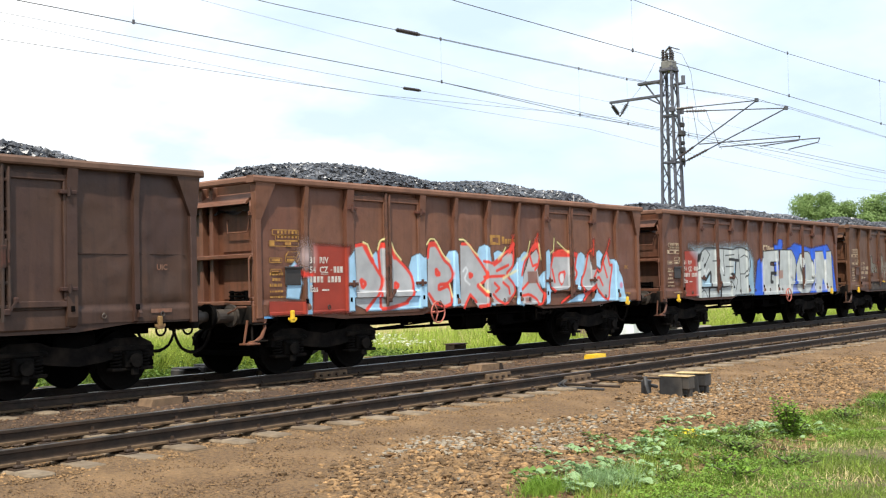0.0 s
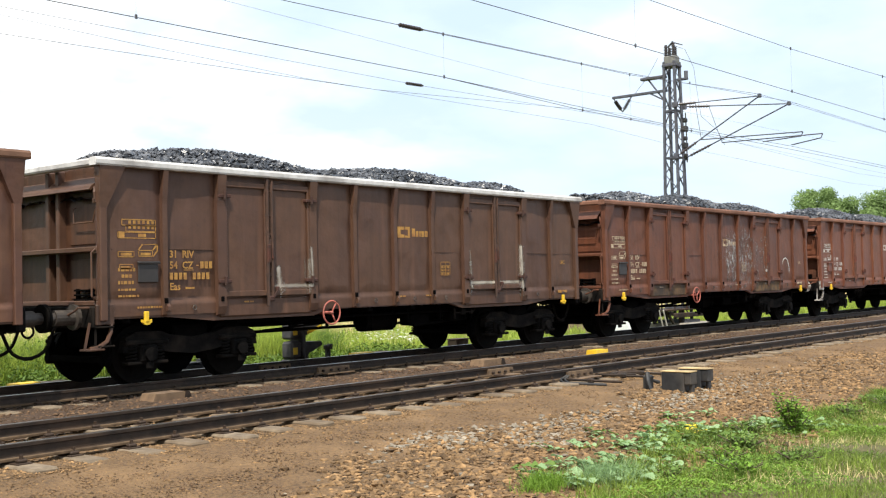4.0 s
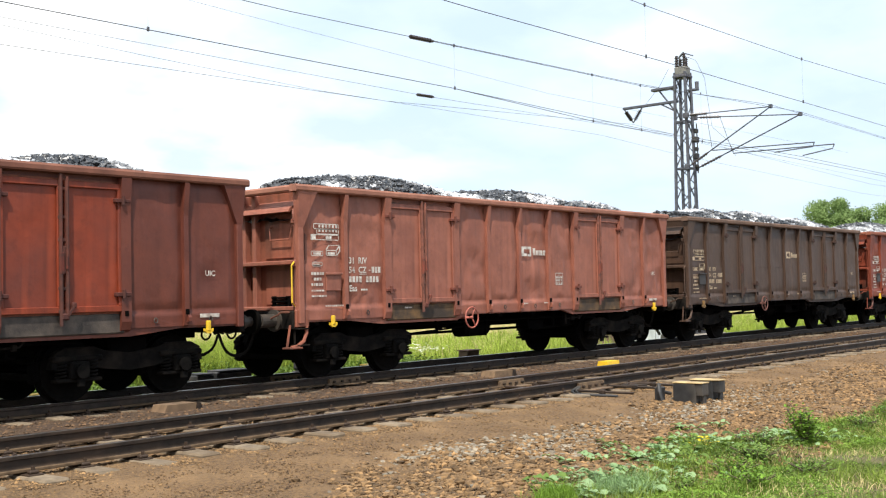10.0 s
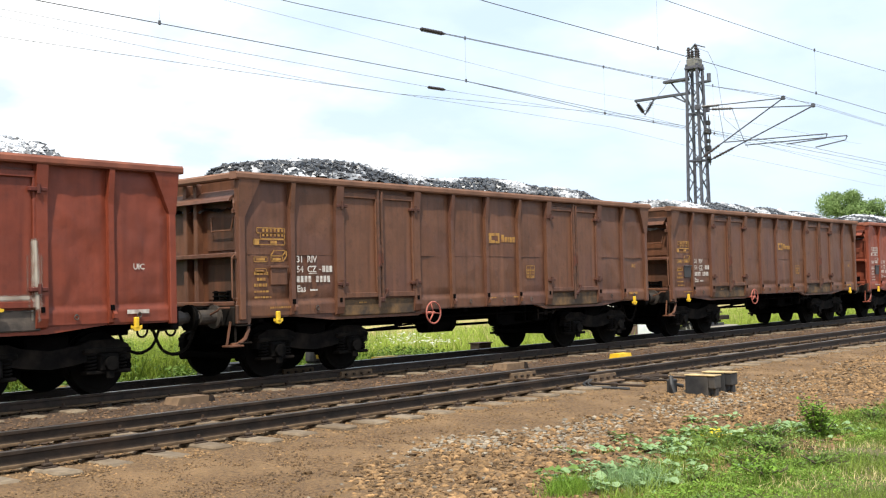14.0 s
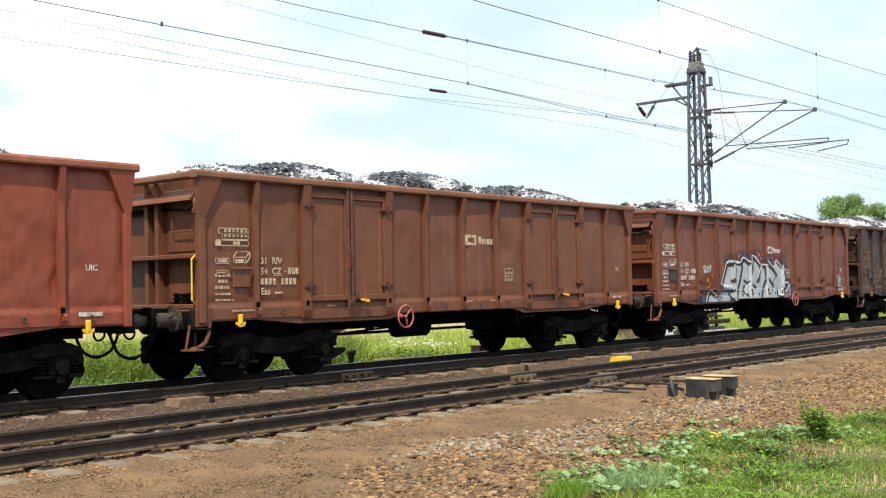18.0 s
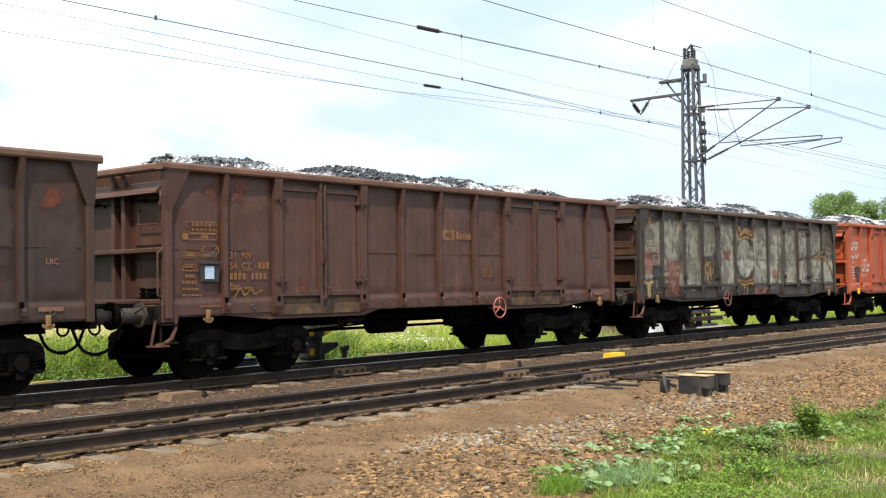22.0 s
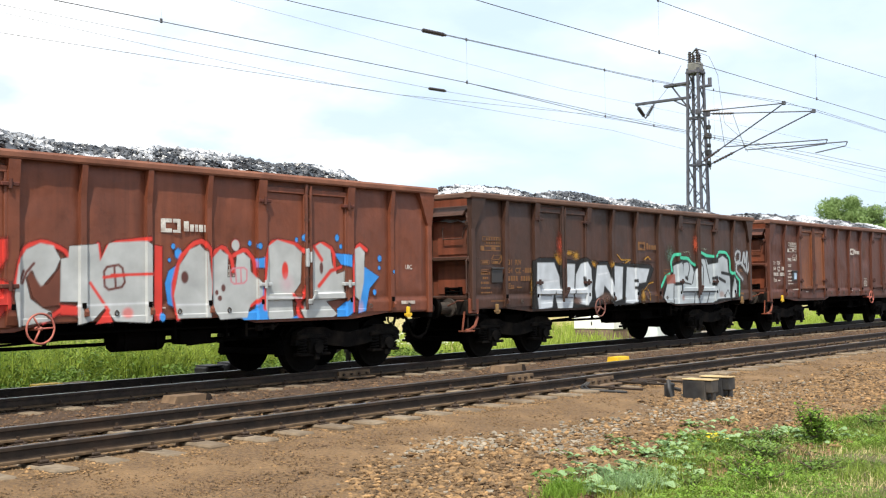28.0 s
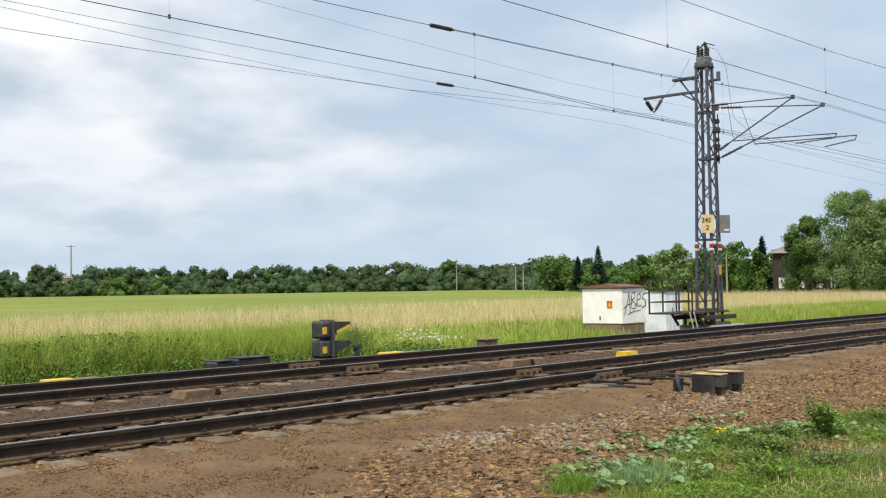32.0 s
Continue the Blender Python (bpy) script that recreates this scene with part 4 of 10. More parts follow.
    # letters
    for a in ([(-4.03, 2.26), (-3.82, 2.27), (-3.70, 2.19), (-3.53, 1.87), (-3.32, 1.64), (-3.36, 1.40), (-3.56, 1.25), (-3.75, 1.07), (-4.04, 1.17)], [(-3.40, 1.80), (-3.41, 2.23), (-3.31, 2.31), (-3.04, 2.28), (-2.95, 2.04), (-2.67, 1.85), (-2.44, 1.63), (-2.41, 1.42), (-2.54, 1.22), (-2.96, 1.10), (-3.32, 1.06), (-3.36, 1.24), (-3.31, 1.56)],
              [(-1.96, 2.22), (-1.82, 2.34), (-1.67, 2.26), (-1.47, 1.98), (-1.24, 1.83), (-1.19, 1.64), (-1.33, 1.49), (-1.25, 1.27), (-1.29, 1.08), (-1.59, 1.09), (-1.88, 1.11), (-2.00, 1.30)], [(-0.93, 2.31), (-0.69, 2.34), (-0.36, 2.06), (-0.05, 1.79), (-0.03, 1.65), (-0.32, 1.47), (-0.06, 1.24), (0.04, 1.03), (-0.39, 1.03), (-0.63, 1.29), (-0.82, 1.04), (-0.95, 1.06)]):
        s.area(a, grey, 0.02)
    for a in ([(-0.14, 1.93), (0.46, 2.03), (0.80, 2.20), (0.93, 2.11), (0.89, 1.83), (0.70, 1.64), (0.93, 1.44), (0.93, 1.29), (0.59, 1.06), (-0.14, 1.10)], [(1.31, 1.72), (1.42, 1.89), (1.51, 2.08), (1.81, 2.26), (1.90, 2.13), (1.84, 1.80), (1.92, 1.47), (2.04, 1.25), (1.94, 1.04), (1.50, 1.03), (1.21, 1.06), (1.19, 1.32)],
              [(2.34, 1.58), (2.31, 1.80), (2.47, 2.10), (3.36, 2.15), (3.42, 1.88), (3.49, 1.68), (3.30, 1.51), (2.97, 1.34), (2.46, 1.32), (2.32, 1.46)], [(3.63, 1.48), (3.82, 2.06), (4.03, 2.16), (4.09, 1.79), (4.26, 1.81), (4.44, 1.70), (4.62, 1.89), (4.82, 2.19), (4.95, 2.08), (5.08, 1.89), (4.86, 1.08), (4.55, 1.18), (4.25, 1.43), (3.96, 1.24), (3.74, 1.35)]):
        s.area(a, grey, 0.02)
    # flames
    for a in ([(0.72, 2.17), (0.87, 2.35), (0.94, 2.52)], [(0.92, 2.11), (0.91, 2.35)], [(1.53, 2.15), (1.74, 2.39), (1.89, 2.59)], [(1.90, 2.21), (1.85, 2.45)], [(4.84, 2.25), (4.98, 2.51)], [(4.14, 2.14), (4.16, 2.49)], [(3.92, 2.14), (4.07, 2.25)], [(2.57, 2.22), (3.31, 2.22)]):
        s.stroke([a], 0.045, (226, 74, 44), 0.12, 0.9)
    # red edges
    s.stroke([[(-4.01, 2.25), (-3.82, 2.28), (-3.71, 2.21), (-3.59, 1.99), (-3.44, 1.80), (-3.31, 1.66), (-3.33, 1.48), (-3.53, 1.25), (-3.75, 1.07)], [(-3.90, 1.64), (-3.75, 1.56), (-3.85, 1.47), (-3.90, 1.64)], [(-3.36, 1.72), (-3.40, 2.11), (-3.38, 2.23), (-3.23, 2.30), (-3.05, 2.24), (-2.97, 2.08), (-2.67, 1.88), (-2.48, 1.71), (-2.41, 1.50), (-2.46, 1.30), (-2.62, 1.19)], [(-3.36, 1.36), (-3.36, 1.07), (-3.05, 1.09), (-2.59, 1.18)],
              [(-2.95, 1.57), (-2.84, 1.51), (-2.96, 1.43), (-2.95, 1.57)], [(-1.96, 2.05), (-1.93, 2.26), (-1.80, 2.35), (-1.65, 2.24), (-1.47, 2.01), (-1.28, 1.90), (-1.19, 1.75), (-1.21, 1.62), (-1.37, 1.52), (-1.64, 1.51), (-1.65, 1.40), (-1.35, 1.49), (-1.25, 1.35), (-1.23, 1.13), (-1.44, 1.07)], [(-1.95, 1.33), (-1.80, 1.17), (-1.49, 1.07)], [(-1.72, 1.83), (-1.59, 1.71), (-1.72, 1.70), (-1.72, 1.83)],
              [(-0.87, 2.33), (-0.63, 2.34), (-0.46, 2.15), (-0.19, 1.90), (-0.02, 1.70), (-0.14, 1.56), (-0.34, 1.47), (-0.09, 1.33), (0.04, 1.19), (-0.03, 1.05), (-0.33, 1.04)], [(-0.84, 1.03), (-0.63, 1.29), (-0.43, 1.14)], [(-0.64, 1.73), (-0.53, 1.69), (-0.63, 1.64), (-0.64, 1.73)]], 0.036, red, 0.02)
    s.stroke([[(-3.76, 2.23), (-3.57, 1.97)], [(-3.32, 2.27), (-3.04, 2.25), (-2.95, 2.05)], [(-1.90, 2.30), (-1.73, 2.32)], [(-0.35, 1.47), (-0.07, 1.29)]], 0.055, red, 0.03)
    s.stroke([[(-0.14, 1.98), (0.22, 1.93), (0.46, 2.05), (0.65, 2.18), (0.82, 2.24), (0.94, 2.39), (0.93, 2.03), (0.89, 1.87), (0.63, 1.71), (0.93, 1.48), (0.98, 1.32), (0.62, 1.05), (0.34, 1.15), (0.17, 1.28)], [(0.31, 1.78), (0.73, 1.90)], [(-0.14, 1.65), (0.59, 1.67)], [(0.22, 1.52), (0.39, 1.41), (0.25, 1.33)], [(0.53, 1.53), (0.73, 1.42), (0.76, 1.29)], [(1.23, 1.68), (1.33, 1.96), (1.51, 2.12), (1.60, 2.24), (1.83, 2.42), (1.94, 2.13), (1.86, 1.89), (1.74, 1.80)],
              [(1.55, 2.10), (1.65, 1.88), (1.84, 1.92)], [(1.23, 1.37), (1.47, 1.52)], [(1.78, 1.55), (1.92, 1.38), (2.08, 1.26), (2.02, 1.05), (1.83, 1.01)], [(1.23, 1.23), (1.50, 1.26), (1.79, 1.14), (1.87, 1.01)], [(2.27, 1.63), (2.37, 1.88), (2.47, 2.12), (2.73, 2.25), (3.48, 2.17), (3.36, 1.84), (3.47, 1.71), (3.24, 1.43)], [(2.22, 1.53), (2.36, 1.37), (2.52, 1.29)], [(2.42, 1.80), (2.51, 1.52)],
              [(2.69, 1.71), (2.97, 1.76), (2.80, 1.44), (2.69, 1.57), (2.69, 1.71)], [(2.76, 1.04), (3.21, 1.23)], [(3.95, 2.14), (3.83, 1.79), (3.63, 1.53), (3.68, 1.35), (3.86, 1.16), (3.73, 1.07)], [(4.14, 1.61), (4.32, 1.84), (4.52, 1.73), (4.65, 2.03), (4.84, 2.26), (4.95, 1.89), (5.09, 1.92), (4.93, 1.42), (4.88, 1.07), (4.67, 1.10), (4.25, 1.43), (4.02, 1.30), (3.85, 1.16)], [(4.29, 1.59), (4.46, 1.61), (4.61, 1.42)], [(4.65, 1.98), (4.82, 1.61)]], 0.032, red, 0.02)
    s.stroke([[(2.49, 2.15), (3.45, 2.15)], [(1.66, 2.25), (1.87, 2.36)], [(0.80, 2.20), (0.94, 2.35)], [(3.85, 1.20), (4.25, 1.41)], [(0.23, 1.93), (0.45, 2.03)]], 0.06, red, 0.03)
    s.blob(2.80, 1.60, 0.10, 0.13, (226, 228, 230), 0.3)
    s.area([(1.44, 1.76), (1.82, 1.77), (1.84, 1.50), (1.46, 1.50)], (132, 80, 62), 0.02, 0.85)
    s.area([(0.67, 1.21), (0.86, 1.22), (0.86, 1.09), (0.67, 1.09)], (132, 80, 62), 0.03, 0.7)
    s.area([(1.34, 1.19), (1.59, 1.20), (1.57, 1.08), (1.34, 1.07)], (150, 84, 66), 0.04, 0.7)
    s.stroke([[(0.38, 2.04), (0.53, 2.14), (0.65, 2.28)], [(1.26, 2.02), (1.44, 2.12), (1.57, 2.43)], [(1.92, 2.36), (1.98, 2.03)], [(2.35, 2.17), (2.49, 2.24), (2.53, 2.51)], [(2.66, 2.43), (2.88, 2.31), (3.11, 2.20)], [(0.54, 1.62), (1.01, 1.78)]], 0.026, glint, 0.05, 0.9)
    s.stroke([[(-3.42, 2.19), (-3.36, 2.34), (-3.22, 2.41), (-3.03, 2.34), (-2.95, 2.16), (-2.76, 2.00)], [(-3.81, 2.32), (-3.69, 2.28), (-3.57, 2.07)], [(-1.99, 2.30), (-1.88, 2.42), (-1.72, 2.41), (-1.47, 2.09), (-1.28, 1.97)], [(-0.95, 2.42), (-0.78, 2.42), (-0.52, 2.23), (-0.34, 2.10)], [(-1.29, 1.51), (-1.21, 1.26)], [(-0.29, 1.50), (-0.03, 1.33)]], 0.022, glint, 0.03)
    s.stroke([[(-0.85, 1.77), (-0.76, 1.86), (-0.69, 1.79), (-0.82, 1.61), (-0.64, 1.50)]], 0.022, (226, 230, 232), 0.03, 0.8)
    s.stroke([[(-4.03, 1.43), (-3.37, 1.41)], [(-3.30, 1.40), (-2.44, 1.41)]], 0.012, (214, 216, 218), 0.02, 0.8)
    s.fade(0.10, 1.5, 2)
    return s


def spray_two():
    """Outlined grey letters beside blocky ones on bright blue."""
    s = Spray(-5.2, 6.35, 1.0, 2.75)
    silver, ink, pale = (180, 187, 186), (13, 15, 18), (150, 186, 206)
    s.block(-5.12, -4.30, 1.05, 2.30, (156, 54, 36), 0.03)
    s.area([(-4.84, 2.43), (-3.99, 2.45), (-1.18, 2.54), (-0.78, 2.29), (-0.58, 2.06), (-0.60, 1.02), (-2.08, 1.04), (-4.35, 0.93), (-4.34, 2.10), (-4.68, 2.32)], (176, 200, 212), 0.34, 0.8)
    s.area([(-0.96, 2.28), (-0.68, 2.06), (-0.62, 1.02), (-1.16, 1.04), (-1.11, 1.56)], pale, 0.12, 0.9)
    s.area([(-4.26, 2.28), (-3.91, 2.36), (-3.64, 2.33), (-2.68, 2.41), (-1.74, 2.38), (-1.24, 2.45), (-0.96, 2.24), (-0.89, 1.87), (-1.02, 1.65), (-1.14, 1.55), (-1.08, 1.06), (-2.08, 1.04), (-2.50, 0.85), (-4.35, 0.88), (-4.34, 2.10)], silver, 0.04)
    s.area([(-4.19, 1.56), (-3.91, 1.62), (-3.60, 1.62), (-3.62, 1.27), (-4.23, 1.27)], (160, 190, 206), 0.05)
    s.area([(-2.15, 1.61), (-2.05, 2.00), (-1.90, 2.00), (-1.99, 1.61)], (140, 190, 226), 0.03)
    s.area([(-2.94, 1.62), (-2.85, 1.24), (-3.09, 1.24), (-3.10, 1.52)], (160, 200, 220), 0.03)
    s.stroke([[(-4.33, 1.85), (-4.33, 2.10), (-4.21, 2.29), (-3.91, 2.36), (-3.80, 2.40), (-2.68, 2.39), (-2.06, 2.36), (-1.69, 2.46), (-1.24, 2.41)], [(-4.25, 1.28), (-2.69, 1.28), (-2.44, 1.30)]], 0.022, ink, 0.015)
    s.stroke([[(-3.86, 2.38), (-3.59, 2.21), (-3.91, 1.90)], [(-4.22, 1.56), (-3.96, 1.62)], [(-4.25, 1.16), (-4.09, 1.23), (-3.92, 1.19), (-3.74, 0.90)], [(-2.66, 2.37), (-2.73, 2.12), (-2.64, 1.61), (-2.77, 1.63)], [(-3.41, 2.03), (-2.93, 2.03)], [(-1.69, 2.05), (-1.69, 2.40)], [(-1.97, 1.61), (-1.78, 1.47), (-1.92, 1.17), (-2.08, 1.04)], [(-2.39, 1.27), (-2.29, 1.44), (-2.10, 1.26)], [(-1.64, 2.22), (-1.57, 1.07)], [(-1.53, 2.14), (-1.24, 2.23), (-1.07, 2.10), (-1.02, 1.87), (-1.25, 1.65), (-1.59, 1.65)],
              [(-2.58, 2.19), (-2.07, 2.22)], [(-2.57, 1.87), (-2.18, 1.87)], [(-4.35, 1.74), (-4.24, 1.80)], [(-4.15, 2.02), (-4.04, 2.14)]], 0.016, ink, 0.015)
    s.stroke([[(-1.24, 2.41), (-0.96, 2.28), (-0.82, 1.96), (-0.97, 1.69), (-1.24, 1.55)]], 0.024, ink, 0.015)
    s.stroke([[(-3.96, 1.56), (-3.90, 1.48), (-3.69, 1.65), (-3.55, 1.72), (-3.59, 1.29)], [(-3.67, 1.26), (-3.72, 0.90)], [(-3.16, 1.70), (-2.95, 1.66), (-2.89, 1.24), (-2.98, 0.89)], [(-2.32, 2.08), (-1.69, 2.05)], [(-2.26, 1.65), (-1.97, 1.61), (-1.88, 1.99)], [(-4.33, 2.02), (-4.29, 2.16), (-4.22, 2.24)], [(-3.95, 1.88), (-3.89, 1.93)]], 0.045, ink, 0.02)
    s.stroke([[(-4.10, 1.78), (-4.02, 1.66), (-3.96, 1.77)], [(-3.93, 1.66), (-3.89, 1.78)], [(-3.84, 1.66), (-3.69, 1.80)], [(-3.08, 1.78), (-3.03, 1.88), (-2.94, 1.78)], [(-2.84, 1.87), (-2.74, 1.74)]], 0.018, (228, 232, 232), 0.02)
    # the blue ground and the block letters
    s.area([(-0.65, 0.99), (-0.34, 2.06), (-0.14, 2.14), (-0.04, 1.88), (-0.04, 0.91)], BLUE, 0.10)
    s.area([(0.94, 2.55), (1.53, 2.61), (1.64, 2.39), (0.96, 2.37)], BLUE, 0.12)
    s.area([(0.93, 2.04), (1.32, 2.06), (1.33, 1.58), (0.95, 1.58)], BLUE, 0.03)
    s.area([(-0.42, 1.00), (0.01, 2.25), (0.24, 2.18), (0.14, 0.94)], BLUE, 0.06)
    s.area([(1.97, 2.45), (2.58, 2.63), (4.00, 2.49), (5.55, 2.64), (6.02, 2.25), (6.30, 0.95), (6.63, 0.85), (5.13, 0.86), (2.21, 0.90), (2.38, 1.51)], BLUE, 0.10)
    s.blob(1.46, 2.60, 0.26, 0.26, BLUE, 0.5)
    s.area([(0.02, 2.34), (1.30, 2.40), (1.32, 2.04), (0.63, 2.01), (0.63, 1.90), (0.90, 1.88), (0.88, 0.95), (-0.01, 0.96)], silver, 0.02)
    s.area([(0.85, 1.58), (1.33, 1.58), (1.44, 2.40), (2.32, 2.42), (2.68, 2.10), (2.70, 1.67), (2.44, 1.30), (2.20, 0.95), (0.85, 0.95)], silver, 0.02)
    s.stroke([[(0.02, 2.34), (1.30, 2.40), (2.35, 2.41), (2.65, 2.15), (2.72, 1.78), (2.53, 1.34)], [(1.35, 2.38), (1.31, 1.58), (1.29, 0.93)], [(0.63, 2.01), (1.29, 2.02), (1.29, 1.93), (0.63, 1.90), (0.63, 2.01)], [(0.02, 2.34), (-0.04, 0.97)]], 0.018, ink, 0.015)
    s.stroke([[(0.68, 1.66), (1.03, 1.66)], [(0.68, 1.63), (0.65, 1.39), (0.78, 1.39)]], 0.055, ink, 0.02)
    s.area([(1.24, 1.74), (1.59, 1.76), (1.60, 1.50), (1.25, 1.48)], (164, 118, 98), 0.02, 0.8)
    s.area([(2.70, 1.90), (3.12, 2.36), (3.87, 2.37), (4.14, 1.93), (4.21, 1.50), (3.82, 1.01), (3.35, 0.89), (2.77, 1.09)], silver, 0.02)
    s.area([(4.29, 2.38), (5.09, 2.40), (5.37, 1.79), (5.41, 2.39), (5.90, 2.42), (6.00, 0.93), (5.45, 0.91), (5.04, 1.49), (4.85, 0.91), (4.36, 0.92)], silver, 0.02)
    s.stroke([[(2.70, 1.90), (3.12, 2.36), (3.87, 2.37), (4.14, 1.93), (4.21, 1.50), (3.82, 1.01), (3.35, 0.89), (2.77, 1.09), (2.57, 1.51), (2.70, 1.90)], [(3.04, 1.93), (3.13, 1.43)], [(4.29, 2.38), (5.09, 2.40)], [(5.41, 2.39), (5.90, 2.42), (6.00, 0.93)]], 0.018, ink, 0.015)
    s.stroke([[(3.44, 1.93), (3.41, 1.50)]], 0.06, (70, 90, 140), 0.04)
    # glossy highlights on the ribs, painted as pale upright bars
    for x in (0.0, 1.10, 2.16, 4.19, 5.28):
        s.block(x - 0.05, x + 0.05, 1.1, 2.12, (210, 214, 212), 0.02, 0.85)
    s.block(0.1, 5.7, 1.05, 1.27, (204, 206, 204), 0.03, 0.35)
    s.fade(0.08, 1.5, 7)
    return s


def spray_three():
    """Faded grey letters, a domed ghost of old paint and a pale tag."""
    s = Spray(-4.5, 5.4, 1.1, 2.55)
    grey, dim, bright = (140, 136, 122), (104, 98, 86), (176, 172, 156)
    s.area([(-4.20, 2.26), (-3.86, 2.27), (-3.82, 2.00), (-3.33, 1.98), (-3.34, 1.64), (-4.21, 1.62)], grey, 0.05, 0.8)
    s.area([(-3.04, 2.03), (-2.98, 2.27), (-2.76, 2.39), (-2.60, 2.13), (-2.64, 1.68), (-2.91, 1.58), (-3.02, 1.73)], grey, 0.06, 0.85)
    s.area([(-2.90, 2.28), (-2.78, 2.43), (-2.70, 2.33), (-2.65, 2.23)], (70, 52, 46), 0.04, 0.7)
    s.blob(-3.32, 1.98, 0.14, 0.25, (160, 74, 48), 0.7, 0.6)
    s.stroke([[(-2.56, 1.47), (-2.47, 1.83), (-2.38, 2.07), (-2.37, 1.73)]], 0.055, bright, 0.04, 0.85)
    s.stroke([[(-2.13, 2.18), (-2.16, 1.91)], [(-1.56, 2.02), (-1.71, 2.08), (-1.83, 1.83), (-1.96, 1.43), (-1.94, 1.20), (-1.85, 1.16), (-1.73, 1.30)], [(-1.10, 2.03), (-1.29, 1.84), (-1.38, 1.27)], [(-1.10, 2.03), (-1.10, 1.27)], [(-1.60, 1.46), (-1.18, 1.39)]], 0.07, bright, 0.04, 0.85)
    s.area([(0.04, 2.06), (0.18, 2.30), (0.89, 2.32), (1.06, 2.07), (0.99, 1.04), (0.06, 1.05)], dim, 0.12, 0.8)
    for k in range(4):
        s.stroke([[(0.52 + 0.52 * math.cos(a / 9), 1.15 + 0.24 * k + 0.26 * math.sin(a / 9)) for a in range(0, 29, 3)]], 0.045, (146, 142, 128) if k % 2 else (78, 70, 62), 0.04, 0.75)
    s.area([(-0.44, 1.73), (-0.33, 2.00), (-0.16, 2.06), (-0.18, 1.51), (-0.38, 1.46)], dim, 0.1, 0.6)
    s.area([(1.05, 1.84), (1.24, 2.01), (1.30, 1.61), (1.10, 1.50)], dim, 0.1, 0.6)
    s.area([(2.24, 2.36), (2.48, 2.39), (2.37, 1.60), (2.14, 1.56)], dim, 0.06, 0.8)
    s.area([(2.46, 1.72), (2.73, 2.40), (2.97, 2.35), (2.94, 1.65), (2.66, 1.75)], (128, 126, 116), 0.06, 0.8)
    s.stroke([[(2.73, 2.62), (2.75, 2.40)], [(3.31, 1.48), (3.63, 1.94), (3.82, 2.32)], [(3.33, 1.84), (3.80, 1.97)], [(3.50, 1.84), (3.70, 1.50)], [(4.37, 2.35), (4.35, 1.26)], [(4.33, 1.95), (4.69, 1.72)], [(3.09, 1.72), (3.62, 1.80)]], 0.055, (186, 182, 170), 0.04, 0.85)
    s.blob(-0.83, 1.46, 0.22, 0.12, (176, 84, 44), 0.7, 0.7)
    s.blob(-0.67, 1.30, 0.3, 0.1, (150, 76, 46), 0.8, 0.6)
    s.fade(0.40, 1.6, 4)
    s.fade(0.25, 6.0, 5)
    return s


def spray_scuffs():
    """White paint flaking off in small upright flecks."""
    s = Spray(-1.6, 5.2, 1.0, 2.95, 0.012)
    r = random.Random(11)
    for ((x0, z0), (x1, z1)), n in (([(0.31, 1.09), (0.98, 2.94)], 460), ([(1.13, 1.06), (2.06, 2.99)], 480), ([(2.05, 1.04), (3.27, 3.00)], 200), ([(-0.48, 1.11), (0.37, 2.72)], 24)):
        for k in range(n):
            x, z = r.uniform(x0, x1), min(z1, r.triangular(z0, z1, z0 * 0.45 + z1 * 0.55))
            s.stroke([[(x, z), (x + r.uniform(-0.015, 0.015), z - r.uniform(0.01, 0.13))]], r.uniform(0.001, 0.010), r.choice(((206, 204, 200), (186, 182, 178), (224, 222, 218))), 0.016, r.uniform(0.6, 1.0))
    s.blob(0.21, 2.50, 0.32, 0.12, (196, 120, 46), 0.9, 0.55)
    s.stroke([[(4.33, 1.55), (4.37, 1.84), (4.49, 1.98), (4.64, 2.01), (4.78, 1.95), (4.88, 1.79), (4.91, 1.57)]], 0.022, (226, 224, 216), 0.02)
    s.fade(0.3, 5.0, 8)
    return s


def spray_streaks(colour=(206, 196, 180)):
    s = Spray(-3.6, 5.2, 1.0, 2.7)
    r = random.Random(3)
    for x, z0, z1, w in ((-2.22, 2.1, 1.45, 0.05), (-2.95, 1.75, 1.45, 0.10), (2.28, 2.1, 1.35, 0.05), (4.08, 2.2, 1.3, 0.07)):
        s.stroke([[(x, z0), (x + 0.03, z1)]], w * 0.5, colour, 0.05, 0.85)
        for k in range(5):
            xx = x + r.uniform(-0.12, 0.12)
            s.stroke([[(xx, z0 - 0.2), (xx, z1 - r.uniform(0, 0.2))]], 0.012, colour, 0.03, 0.6)
    s.stroke([[(-3.1, 1.46), (-2.2, 1.46)], [(2.3, 1.44), (4.0, 1.44)]], 0.035, colour, 0.03, 0.8)
    s.fade(0.3, 3.0, 5)
    return s


def spray_rust():
    s = Spray(-2.2, 6.1, 1.2, 3.15)
    rust_spot(s, 5.75, 2.78, 0.10, 5)
    rust_spot(s, 4.9, 1.55, 0.07, 6)
    rust_spot(s, -0.51, 2.86, 0.17, 7)
    rust_spot(s, -1.71, 1.77, 0.17, 8)
    for dx in (-0.3, -0.15, 0.05, 0.2, 0.35):
        rust_spot(s, 0.56 + dx, 2.52, 0.07, 9 + int(dx * 20))
    s.fade(0.35, 5.0, 4)
    return s


